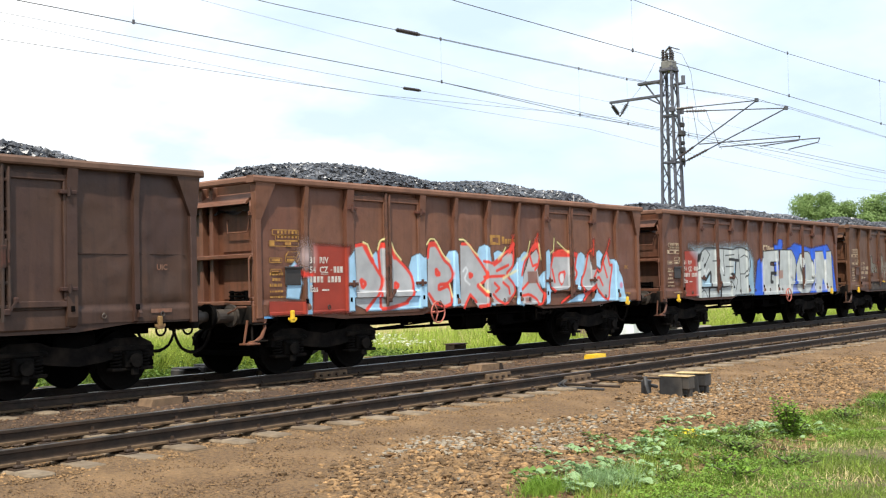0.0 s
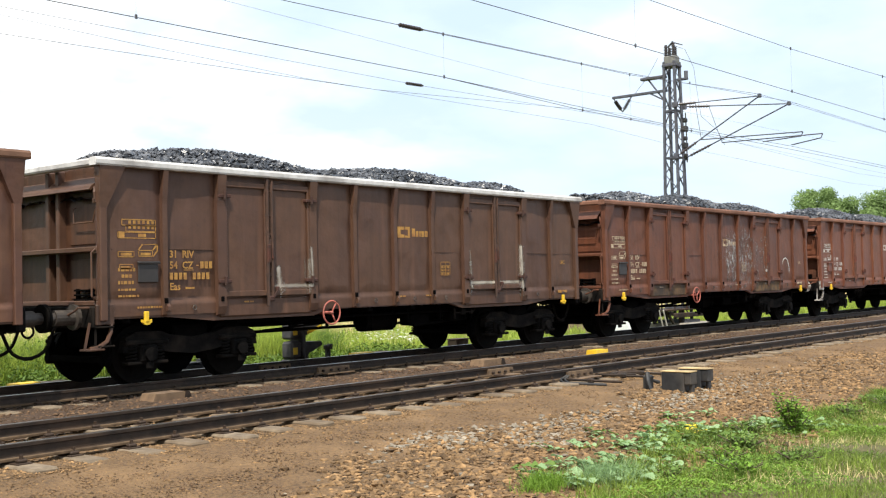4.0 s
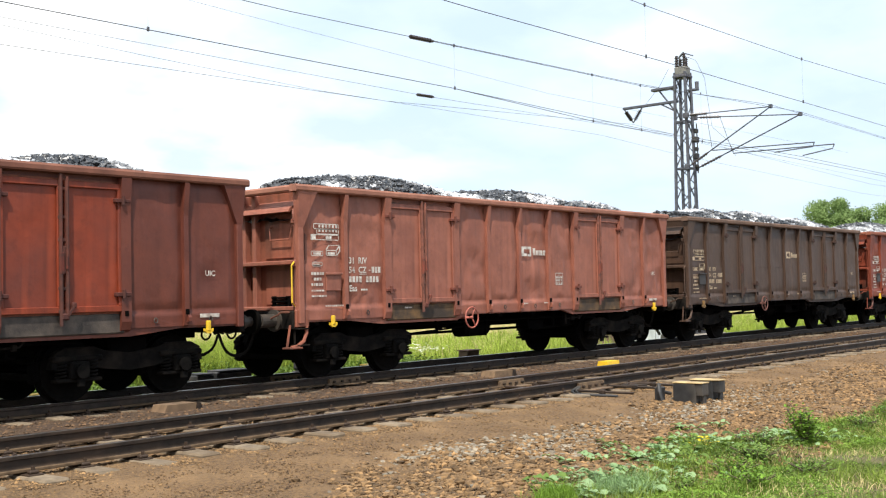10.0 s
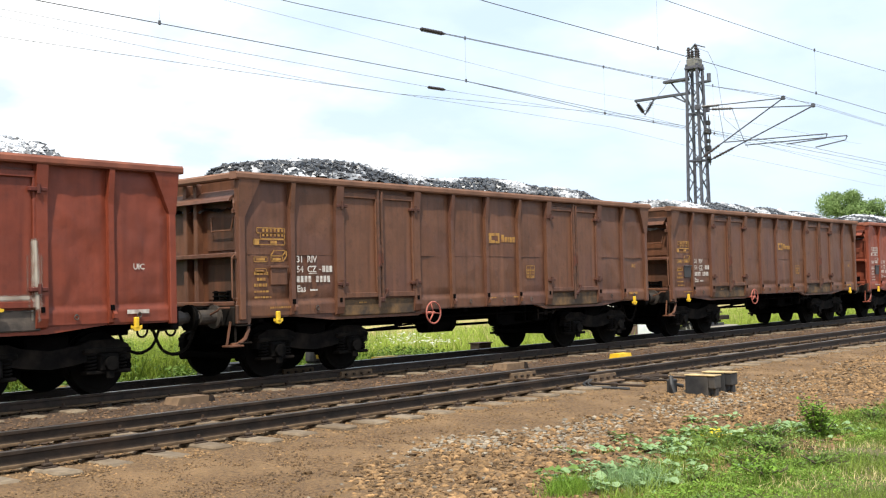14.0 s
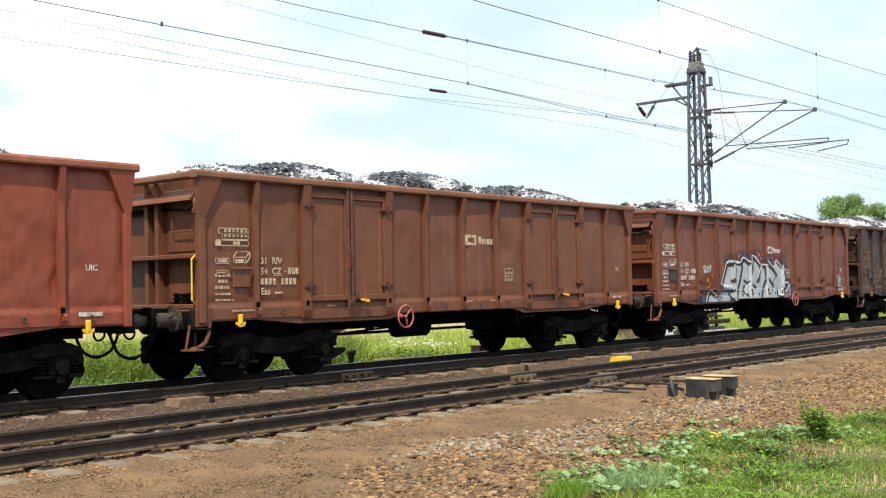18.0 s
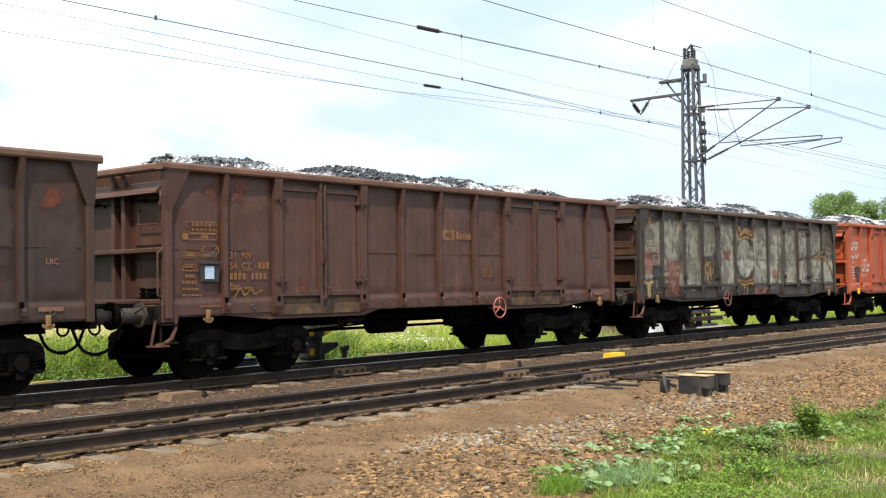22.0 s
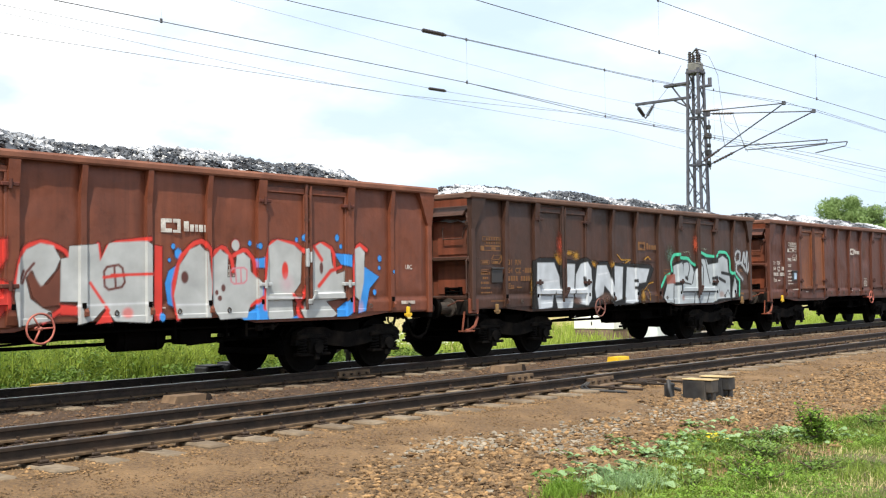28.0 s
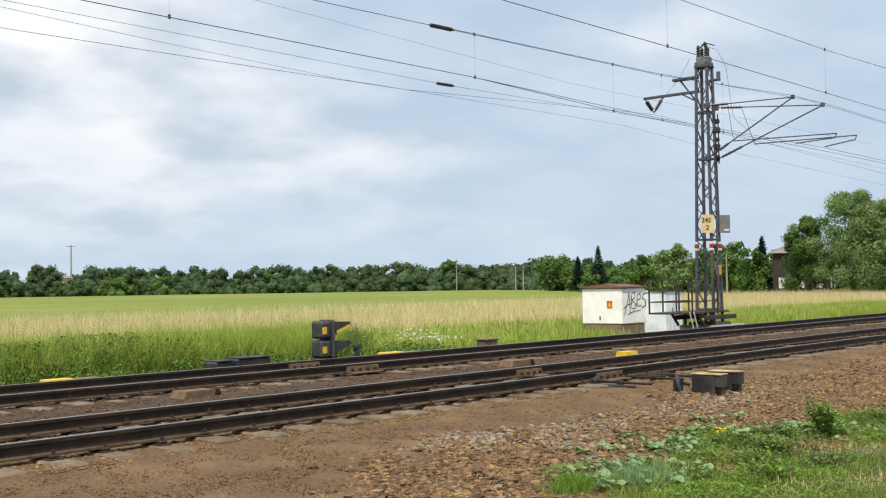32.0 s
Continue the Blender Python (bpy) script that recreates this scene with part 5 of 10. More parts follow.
def rust_spot(s, x, z, d, seed):
    r = random.Random(seed)
    for k in range(9):
        a, b = x + r.uniform(-d, d), z + r.uniform(-d, d)
        s.stroke([[(a, b), (a + r.uniform(-d, d), b - r.uniform(0, d))]], d * 0.4, (164, 82, 46), 0.07, 0.5)


def spray_chips():
    s = Spray(-6.2, -3.4, 1.1, 3.2)
    rust_spot(s, -5.52, 3.0, 0.08, 1)
    rust_spot(s, -4.98, 3.05, 0.15, 2)
    rust_spot(s, -3.6, 1.5, 0.07, 3)
    s.stroke([[(-5.1, 1.30), (-4.95, 1.48), (-4.9, 1.32), (-4.72, 1.44), (-4.68, 1.34), (-4.5, 1.42)]], 0.016, (178, 132, 62), 0.02, 0.8)
    s.stroke([[(-5.62, 1.98), (-5.48, 2.02)]], 0.05, (150, 142, 136), 0.06, 0.5)
    s.fade(0.35, 5.0, 4)
    return s


def spray_never():
    """Silver letters edged in black and white, with blue haze and orange dots."""
    s = Spray(-4.6, 6.2, 0.98, 2.75)
    silver, white = (166, 174, 176), (230, 232, 234)
    for x, z, rx, rz in ((-1.49, 2.21, 0.8, 0.26), (-0.60, 2.19, 0.7, 0.3), (0.28, 2.12, 0.6, 0.3), (1.18, 2.04, 0.4, 0.4), (1.39, 1.42, 0.5, 0.4), (1.79, 1.23, 0.3, 0.3)):
        s.blob(x, z, rx, rz, (66, 92, 134), 0.9, 0.7)
    s.blob(-3.97, 1.01, 0.5, 0.3, (66, 92, 134), 0.8, 0.7)
    s.blob(-2.38, 2.11, 0.5, 0.25, (66, 92, 134), 0.9, 0.6)
    s.blob(-3.65, 1.52, 0.4, 0.3, (120, 66, 30), 0.9, 0.7)
    r = random.Random(4)
    for x, z in ((-2.86, 2.03), (-2.77, 1.90), (-2.83, 1.95), (-3.71, 1.55), (-3.57, 1.46), (-3.44, 1.70), (-3.76, 1.38), (-3.66, 1.60), (-0.43, 2.29), (-0.52, 2.12), (-0.63, 2.22)):
        s.blob(x + r.gauss(0, 0.02), z, 0.07, 0.06, (228, 116, 34), 0.7, 0.95)
    for x, z in ((-1.79, 2.21), (-1.75, 2.26), (-0.57, 2.33), (-0.46, 2.27), (-0.39, 2.17), (-0.26, 2.29), (0.45, 2.21), (0.50, 2.07), (1.79, 1.60), (1.91, 1.72), (1.84, 1.47), (1.24, 2.17), (1.21, 2.08), (2.16, 1.11)):
        s.blob(x + r.gauss(0, 0.02), z, 0.06, 0.06, (228, 116, 34), 0.7, 0.95)
    s.area([(-3.81, 0.89), (-3.69, 1.17), (-3.58, 1.26), (-3.27, 1.12), (-3.01, 1.17), (-2.86, 1.37), (-2.66, 1.76), (-2.51, 2.05), (-1.89, 2.00), (-1.91, 0.93), (-2.55, 0.89)], silver, 0.02)
    s.area([(-2.63, 1.94), (-2.32, 1.99), (-2.08, 1.91), (-1.96, 2.04), (-1.62, 2.01), (-1.49, 2.17), (-1.06, 1.98), (-0.97, 1.92), (-0.92, 2.22), (-0.74, 2.13), (-0.36, 1.94), (-0.22, 1.99), (0.03, 1.95), (0.03, 2.11), (0.48, 1.90), (0.65, 2.08), (0.86, 2.00), (1.08, 1.90), (1.30, 1.81), (1.35, 1.60), (1.18, 1.42), (1.01, 1.23), (1.07, 1.02), (-0.61, 1.03), (-2.32, 1.03), (-2.63, 1.02)], silver, 0.02)
    s.area([(1.11, 1.20), (1.45, 1.29), (1.59, 1.40), (1.60, 1.01), (1.07, 1.01)], (120, 110, 116), 0.03)
    s.stroke([[(-2.58, 1.97), (-2.24, 1.99), (-2.08, 1.91), (-1.96, 2.03), (-1.62, 1.99), (-1.49, 2.14), (-1.06, 1.97)], [(-1.58, 1.93), (-1.71, 1.62), (-1.88, 1.32), (-1.98, 1.01)], [(-0.91, 2.18), (-0.64, 2.09), (-0.39, 1.91), (-0.54, 1.53)], [(-1.01, 1.68), (-0.91, 1.86), (-0.89, 2.20)], [(-0.12, 1.94), (-0.02, 1.59), (-0.16, 1.44), (-0.26, 1.31), (-0.36, 1.05)], [(0.03, 2.05), (0.48, 1.83), (0.69, 1.69)], [(0.14, 1.59), (0.44, 1.38)]], 0.055, BLACK, 0.02)
    s.stroke([[(-2.16, 1.62), (-2.09, 1.81), (-1.98, 1.84)], [(-1.50, 1.54), (-1.27, 1.46), (-1.06, 1.52)], [(-1.50, 1.39), (-1.60, 1.27), (-1.24, 1.11)], [(-1.06, 1.46), (-0.74, 1.33)], [(-0.01, 1.44), (0.04, 1.27)], [(-0.65, 1.50), (-0.46, 1.63)], [(-0.26, 1.93), (0.03, 1.90)], [(0.80, 2.02), (1.12, 1.88), (1.30, 1.76), (1.40, 1.56), (1.45, 1.55)], [(0.72, 1.29), (0.74, 1.08), (1.07, 1.06)], [(1.07, 1.34), (1.14, 1.41)], [(-2.48, 1.18), (-2.16, 0.94)]], 0.045, BLACK, 0.02)
    s.stroke([[(0.69, 1.69), (0.46, 1.52), (0.37, 1.27), (0.31, 1.05)], [(1.58, 1.38), (1.60, 1.00)], [(1.11, 1.20), (1.40, 1.17), (1.58, 1.38)]], 0.022, BLACK, 0.015)
    s.stroke([[(-2.58, 2.04), (-2.17, 2.05), (-2.06, 1.95), (-1.95, 2.10), (-1.68, 2.05), (-1.58, 2.17), (-1.45, 2.21), (-1.05, 2.05)], [(-1.07, 1.95), (-0.98, 1.90), (-0.93, 2.10), (-0.96, 2.27), (-0.78, 2.25), (-0.37, 2.00)], [(-0.55, 1.64), (-0.46, 1.82), (-0.26, 2.02), (0.03, 1.99)], [(0.03, 2.18), (0.43, 1.95), (0.57, 1.95), (0.68, 2.16), (0.91, 2.04), (1.02, 1.96)], [(1.12, 1.95), (1.34, 1.83)], [(0.92, 1.12), (1.17, 1.41), (1.39, 1.49), (1.54, 1.45)], [(0.79, 1.27), (0.81, 1.12), (1.03, 1.10), (0.90, 1.20), (0.79, 1.26)],
              [(1.03, 1.09), (1.39, 1.22), (1.59, 1.42), (1.64, 1.35), (1.60, 1.06)], [(-1.46, 1.24), (-1.34, 1.37), (-1.15, 1.46), (-1.08, 1.54)], [(-1.46, 1.24), (-1.34, 1.18)], [(-1.06, 1.34), (-0.88, 1.29)]], 0.017, white, 0.015)
    s.stroke([[(-3.82, 0.88), (-3.69, 1.14), (-3.53, 1.23), (-3.28, 1.10), (-3.08, 1.18), (-2.87, 1.41), (-2.66, 1.74), (-2.51, 1.99), (-2.02, 2.02)], [(-1.99, 1.86), (-2.05, 1.64)], [(-2.48, 0.82), (-2.38, 1.00)], [(-2.88, 1.29), (-2.19, 1.26)]], 0.05, BLACK, 0.02)
    s.stroke([[(-3.85, 0.91), (-3.77, 1.10), (-3.62, 1.28), (-3.51, 1.30), (-3.27, 1.17), (-2.94, 1.41), (-2.73, 1.76), (-2.55, 2.07), (-2.35, 2.10), (-1.79, 2.04)], [(-3.27, 1.13), (-3.08, 1.18)], [(-2.99, 1.45), (-2.54, 1.40)]], 0.016, white, 0.015)
    s.stroke([[(-3.95, 1.90), (-3.83, 1.97), (-3.80, 1.91), (-3.93, 1.81), (-3.78, 1.83)], [(-3.74, 1.93), (-3.67, 1.93), (-3.67, 1.83), (-3.74, 1.83), (-3.74, 1.93)], [(-3.63, 1.95), (-3.62, 1.83)], [(-3.58, 1.95), (-3.50, 1.97), (-3.50, 1.89), (-3.57, 1.90), (-3.50, 1.91), (-3.53, 1.82)], [(-3.90, 1.78), (-3.58, 1.80)]], 0.014, white, 0.012)
    # shine along the rib fronts, laid in as lighter colour
    for x in (-2.16, -1.10, 0.0, 1.10):
        s.block(x - 0.05, x + 0.05, 1.1, 2.0, (208, 214, 216), 0.02, 0.75)
    s.block(-4.0, 1.4, 1.28, 1.31, (206, 210, 212), 0.02, 0.5)
    s.blob(5.6, 1.5, 0.3, 0.3, (170, 178, 172), 0.7, 0.7)
    s.stroke([[(5.3, 1.9), (5.5, 1.6)], [(5.7, 1.95), (5.65, 1.7)], [(5.3, 1.35), (5.9, 1.3)], [(5.4, 1.7), (5.75, 1.55), (5.5, 1.45)]], 0.02, (190, 190, 184), 0.03, 0.8)
    s.fade(0.08, 1.5, 9)
    return s


def spray_camo():
    """Pale weathered panels with dark bands, a grey disc and gold lines."""
    s = Spray(-6.2, 6.25, 1.06, 3.24)
    dark, gold, rust, pale = (54, 46, 39), (178, 130, 50), (128, 66, 50), (206, 200, 180)
    r = random.Random(9)
    edges = [-6.25, *RIBS, 6.3]
    for n, (a, b) in enumerate(zip(edges[:-1], edges[1:])):
        v = r.uniform(0.88, 1.02)
        c = (int(168 * v), int(165 * v), int(146 * v))
        spots = ((a + 0.14, (a + b) / 2 - 0.08), ((a + b) / 2 + 0.08, b - 0.14)) if n in (2, 7) else ((a + 0.10, b - 0.08),)
        for p, q in spots:
            s.block(p, q, 1.34, 3.08, c, 0.12, 0.88)
            s.block(p, q, 1.34, 2.05, (int(182 * v), int(180 * v), int(164 * v)), 0.10, 0.5)
            s.stroke([[(p, 2.08), (q, 2.04)]], 0.014, dark, 0.03, 0.7)
            s.block(p, q, 2.9, 3.2, (92, 82, 70), 0.25, 0.5)
    # the disc and its frame
    s.area([(-1.16, 3.33), (0.29, 3.31), (0.36, 3.15), (0.06, 2.59), (0.17, 2.06), (-0.07, 1.52), (0.19, 1.00), (-1.21, 1.01), (-0.94, 1.53), (-1.05, 2.04), (-0.86, 2.57)], dark, 0.06, 0.95)
    s.blob(-0.46, 2.08, 0.53, 0.56, (138, 138, 122), 0.05)
    disc = np.hypot((s.X + 0.46) / 0.51, (s.Z - 2.08) / 0.54) < 1
    s.lay((disc & (s.Z < 2.03)) * 1.0, (172, 171, 158), 0.8)
    s.stroke([[(-0.97, 3.13), (-0.92, 2.82), (-0.80, 2.59), (-0.65, 2.66), (-0.40, 2.71), (-0.11, 2.67), (0.02, 2.61), (0.19, 2.92), (0.29, 3.20)], [(-0.74, 2.74), (-0.39, 2.86), (-0.04, 2.77)], [(-0.64, 2.82), (-0.36, 2.94), (-0.07, 2.87)], [(-0.91, 3.06), (-0.70, 2.86)], [(0.19, 3.12), (-0.01, 2.89)], [(-0.94, 1.53), (-0.83, 1.36), (-0.49, 1.33), (-0.01, 1.39), (0.08, 1.30)], [(-0.82, 1.47), (-0.45, 1.42), (0.02, 1.48)], [(-0.52, 1.35), (-0.54, 1.02)], [(-0.35, 1.33), (-0.35, 1.03)]], 0.024, gold, 0.025, 0.9)
    s.stroke([[(0.17, 2.38), (0.23, 2.06), (0.04, 1.52)]], 0.02, pale, 0.02, 0.7)
    s.stroke([[(-2.04, 3.23), (-2.10, 2.72), (-2.22, 2.42), (-2.38, 2.27)]], 0.03, dark, 0.04, 0.9)
    s.stroke([[(-1.98, 3.23), (-2.05, 2.68), (-2.16, 2.40)]], 0.012, pale, 0.02, 0.8)
    # left part: dark bands, rust ground under the lettering
    s.area([(-6.34, 2.62), (-6.28, 2.93), (-5.56, 3.23), (-5.25, 3.21), (-5.25, 3.04), (-5.95, 2.87)], dark, 0.08, 0.9)
    s.stroke([[(-6.22, 2.81), (-5.95, 3.04), (-5.66, 3.14)], [(-6.25, 2.71), (-5.99, 2.93), (-5.72, 3.01)]], 0.022, gold, 0.04, 0.8)
    s.area([(-6.23, 2.24), (-5.44, 2.21), (-5.45, 1.64), (-6.23, 1.61)], rust, 0.08, 0.75)
    s.area([(-6.35, 1.56), (-5.10, 1.55), (-5.11, 1.03), (-6.35, 1.02)], dark, 0.06, 0.9)
    s.stroke([[(-6.39, 1.63), (-6.20, 1.44), (-5.96, 1.41), (-5.74, 1.46)], [(-6.00, 1.39), (-6.00, 1.07)], [(-5.92, 1.39), (-5.92, 1.09)]], 0.03, (206, 178, 110), 0.03, 0.85)
    s.area([(-5.10, 2.03), (-4.28, 2.00), (-4.43, 1.01), (-5.14, 1.01)], rust, 0.06, 0.8)
    s.area([(-5.04, 2.61), (-4.25, 2.60), (-4.26, 2.02), (-5.06, 2.04)], (150, 150, 132), 0.10, 0.6)
    s.stroke([[(-4.38, 2.00), (-4.14, 2.19), (-4.02, 2.46)]], 0.06, dark, 0.06, 0.8)
    s.area([(-3.02, 2.11), (-2.52, 2.16), (-2.19, 2.32), (-2.18, 1.32), (-3.03, 1.31)], dark, 0.04, 0.95)
    s.stroke([[(-2.92, 1.73), (-2.89, 1.96), (-2.79, 1.87), (-2.65, 1.98), (-2.63, 1.75)], [(-2.92, 1.67), (-2.95, 1.54)], [(-2.82, 1.67), (-2.79, 1.52)], [(-2.66, 1.67), (-2.58, 1.52)]], 0.035, gold, 0.04, 0.9)
    s.area([(-1.78, 2.28), (-1.40, 2.28), (-1.44, 2.06), (-1.81, 2.05)], (134, 56, 44), 0.05, 0.85)
    s.area([(0.20, 1.27), (1.04, 1.24), (1.02, 1.00), (0.19, 1.02)], (140, 88, 74), 0.05, 0.8)
    s.area([(1.40, 1.76), (1.86, 1.76), (1.81, 1.53), (1.40, 1.53)], (160, 108, 92), 0.06, 0.8)
    # right part: the long curl
    s.stroke([[(1.82, 3.07), (1.87, 2.82), (1.91, 2.30), (1.90, 1.87), (1.80, 1.44), (1.63, 1.14)]], 0.05, dark, 0.06, 0.85)
    s.stroke([[(1.88, 3.03), (1.93, 2.47), (1.94, 1.95), (1.83, 1.44), (1.65, 1.13)]], 0.012, pale, 0.02, 0.8)
    s.area([(5.51, 3.41), (6.41, 3.36), (6.38, 2.15), (5.97, 2.09), (5.40, 2.22), (4.85, 2.11), (4.33, 2.09), (4.23, 2.20), (4.86, 2.29), (5.35, 2.50), (5.58, 2.79), (5.62, 3.09)], dark, 0.06, 0.92)
    s.stroke([[(3.35, 2.06), (3.83, 2.14), (4.27, 2.13)]], 0.05, dark, 0.04, 0.9)
    s.stroke([[(5.40, 2.18), (5.96, 1.89), (6.25, 1.47)]], 0.07, dark, 0.05, 0.9)
    s.stroke([[(4.72, 2.17), (5.06, 2.20), (5.48, 2.18), (5.96, 1.91), (6.19, 1.64)], [(5.69, 2.39), (5.97, 2.29)], [(5.66, 2.35), (5.72, 2.51), (6.00, 2.44)], [(5.81, 2.63), (6.01, 2.72)], [(5.54, 2.12), (5.90, 1.78)]], 0.028, gold, 0.03, 0.9)
    s.stroke([[(4.88, 2.17), (5.43, 2.44), (5.67, 2.77), (5.64, 3.07)], [(3.44, 2.00), (4.08, 2.07), (4.85, 2.04), (5.40, 2.02)]], 0.012, (196, 166, 92), 0.02, 0.8)
    s.stroke([[(4.38, 1.80), (4.51, 1.86), (4.50, 1.69), (4.40, 1.69)], [(4.58, 1.86), (4.59, 1.55)], [(4.72, 1.84), (4.68, 1.59), (4.79, 1.53)], [(4.93, 1.84), (5.06, 1.84), (5.01, 1.68), (4.87, 1.59), (5.08, 1.53)], [(4.37, 1.59), (4.50, 1.47)], [(4.68, 1.45), (5.05, 1.43)]], 0.022, (84, 78, 68), 0.03, 0.85)
    s.area([(5.55, 1.26), (6.21, 1.27), (6.21, 1.09), (5.54, 1.08)], (146, 92, 76), 0.04, 0.7)
    s.blob(0.81, 1.13, 0.16, 0.12, (150, 72, 60), 0.4, 0.8)
    s.blob(0.81, 1.13, 0.09, 0.06, (176, 150, 136), 0.4, 0.8)
    s.area([(0.10, 1.21), (0.62, 1.21), (0.60, 1.04), (0.10, 1.04)], (140, 82, 68), 0.06, 0.7)
    s.area([(1.41, 1.74), (1.80, 1.75), (1.78, 1.51), (1.41, 1.49)], (164, 104, 88), 0.08, 0.75)
    for k in range(300):
        x, z = r.uniform(-6.1, 6.1), r.uniform(1.4, 3.1)
        w = r.uniform(0.005, 0.018)
        s.stroke([[(x, z), (x + r.uniform(-0.05, 0.05), z + r.uniform(-0.03, 0.03))]], w, (52, 42, 36), 0.02, 0.75)
    for k in range(240):
        x, z = r.uniform(-6.1, 6.1), r.uniform(1.5, 3.1)
        s.stroke([[(x, z), (x + r.uniform(-0.03, 0.03), z - r.uniform(0.05, 0.7))]], r.uniform(0.006, 0.024), r.choice(((66, 56, 48), (84, 76, 64), (190, 184, 166))), 0.04, 0.4)
    s.fade(0.42, 1.3, 12)
    s.fade(0.32, 5.0, 13)
    return s


def spray_last_but_two():
    """Grey letters with red edges and bright blue splashes."""
    s = Spray(-4.5, 5.6, 0.98, 2.55)
    red, grey, sky, body = (216, 58, 46), (184, 186, 184), (54, 144, 222), (106, 56, 38)
    s.area([(-4.12, 2.19), (-3.30, 2.28), (-3.23, 1.85), (-3.24, 1.06), (-3.41, 0.85), (-4.07, 0.83), (-4.10, 1.25)], red, 0.10, 0.9)
    s.area([(-3.17, 2.02), (-2.92, 2.11), (-2.79, 2.26), (-2.56, 2.30), (-2.36, 2.20), (-2.24, 2.20), (-2.24, 1.94), (-2.36, 1.67), (-2.17, 1.58), (-2.18, 1.26), (-2.42, 1.04), (-2.48, 0.84), (-3.31, 0.83), (-3.31, 1.10)], red, 0.08, 0.9)
    s.area([(-4.08, 2.03), (-3.90, 2.05), (-3.90, 2.20), (-3.45, 2.21), (-3.35, 2.02), (-3.27, 1.58), (-3.26, 1.12), (-3.47, 1.06), (-3.62, 0.84), (-3.99, 0.82), (-4.04, 1.08), (-3.92, 1.25), (-4.06, 1.30)], grey, 0.02)
    s.area([(-3.06, 2.02), (-2.87, 2.04), (-2.81, 2.20), (-2.64, 2.26), (-2.49, 2.17), (-2.45, 1.94), (-2.55, 1.63), (-2.41, 1.58), (-2.41, 1.26), (-2.54, 1.08), (-2.51, 0.84), (-2.93, 0.83), (-3.26, 0.84), (-3.34, 1.09), (-3.08, 1.19), (-3.15, 1.58)], grey, 0.02)
    s.area([(-3.24, 1.13), (-2.84, 1.08), (-2.75, 0.83), (-3.47, 0.80)], body, 0.03)
    s.area([(-3.02, 1.09), (-2.71, 1.04), (-2.66, 0.83), (-2.93, 0.83)], grey, 0.02)
    s.stroke([[(-2.84, 1.58), (-2.76, 1.66), (-2.61, 1.63), (-2.61, 1.47), (-2.76, 1.42), (-2.84, 1.51), (-2.84, 1.58)], [(-3.59, 1.67), (-3.47, 1.41)], [(-2.86, 1.23), (-2.73, 1.08), (-2.75, 0.83)], [(-3.75, 0.82), (-3.45, 1.06)]], 0.03, red, 0.02)
    s.blob(-4.04, 1.38, 0.10, 0.14, red, 0.3)
    s.stroke([[(-2.90, 1.67), (-2.84, 1.78), (-2.79, 1.65), (-2.73, 1.78), (-2.68, 1.63), (-2.54, 1.74)], [(-3.02, 1.48), (-2.86, 1.40), (-2.48, 1.53)]], 0.018, (226, 226, 228), 0.02, 0.9)
    s.blob(-3.15, 1.58, 0.05, 0.5, (70, 40, 34), 0.5, 0.7)
    for k in range(26):
        a, b = random.Random(k).uniform(-4.0, -3.3), random.Random(k + 50).uniform(1.3, 2.1)
        s.blob(a, b, 0.06, 0.04, (206, 208, 212) if k % 2 else (150, 152, 156), 0.6, 0.7)
    s.stroke([[(-2.13, 1.59), (-2.06, 1.94), (-1.94, 2.10), (-1.70, 2.17), (-1.39, 2.06), (-1.28, 1.92)], [(-1.71, 1.06), (-1.39, 1.24), (-1.18, 1.19)], [(-0.85, 2.14), (-0.81, 1.85), (-0.67, 2.16), (0.01, 2.24)], [(-0.94, 1.59), (-0.67, 1.17)], [(-0.63, 1.70), (0.07, 1.72)]], 0.04, red, 0.04)
    s.area([(-2.09, 1.84), (-1.95, 2.05), (-1.75, 2.14), (-1.55, 2.11), (-1.44, 1.93), (-1.52, 1.76), (-1.68, 1.59), (-1.74, 1.45), (-1.86, 1.76), (-1.96, 1.66), (-1.89, 1.38), (-1.71, 1.25), (-1.58, 1.20), (-1.58, 1.07), (-2.09, 1.00), (-2.15, 1.42)], grey, 0.02)
    s.area([(-1.89, 1.78), (-1.74, 1.55), (-1.64, 1.59), (-1.43, 1.85), (-1.44, 1.28), (-1.71, 1.25), (-1.87, 1.40), (-1.95, 1.66)], body, 0.03)
    s.area([(-1.44, 1.93), (-1.32, 1.95), (-1.31, 2.11), (-0.85, 2.15), (-0.82, 1.90), (-0.67, 2.17), (-0.05, 2.21), (0.08, 2.14), (0.07, 1.08), (0.00, 0.99), (-0.58, 1.03), (-0.74, 1.23), (-0.94, 1.05), (-1.18, 1.00), (-1.18, 1.32), (-1.45, 1.33)], grey, 0.02)
    s.area([(-0.90, 1.00), (-0.70, 1.23), (-0.61, 1.02)], red, 0.02)
    s.area([(-1.45, 1.30), (-1.18, 1.27), (-1.18, 1.13), (-1.45, 1.14)], red, 0.04)
    s.area([(0.10, 2.16), (0.25, 2.14), (0.24, 1.03), (0.08, 1.01)], red, 0.03)
    s.stroke([[(-0.76, 1.81), (-0.46, 1.86), (-0.40, 1.54), (-0.74, 1.48), (-0.76, 1.81)], [(-0.59, 1.84), (-0.56, 1.51)], [(-2.01, 1.59), (-1.95, 1.74), (-1.84, 1.86)], [(-2.05, 1.59), (-1.99, 1.76)]], 0.018, (104, 52, 44), 0.015)
    s.stroke([[(-0.76, 1.67), (-0.42, 1.70)], [(-0.63, 1.70), (0.07, 1.72)], [(-0.98, 1.59), (-0.68, 1.19)]], 0.022, red, 0.02)
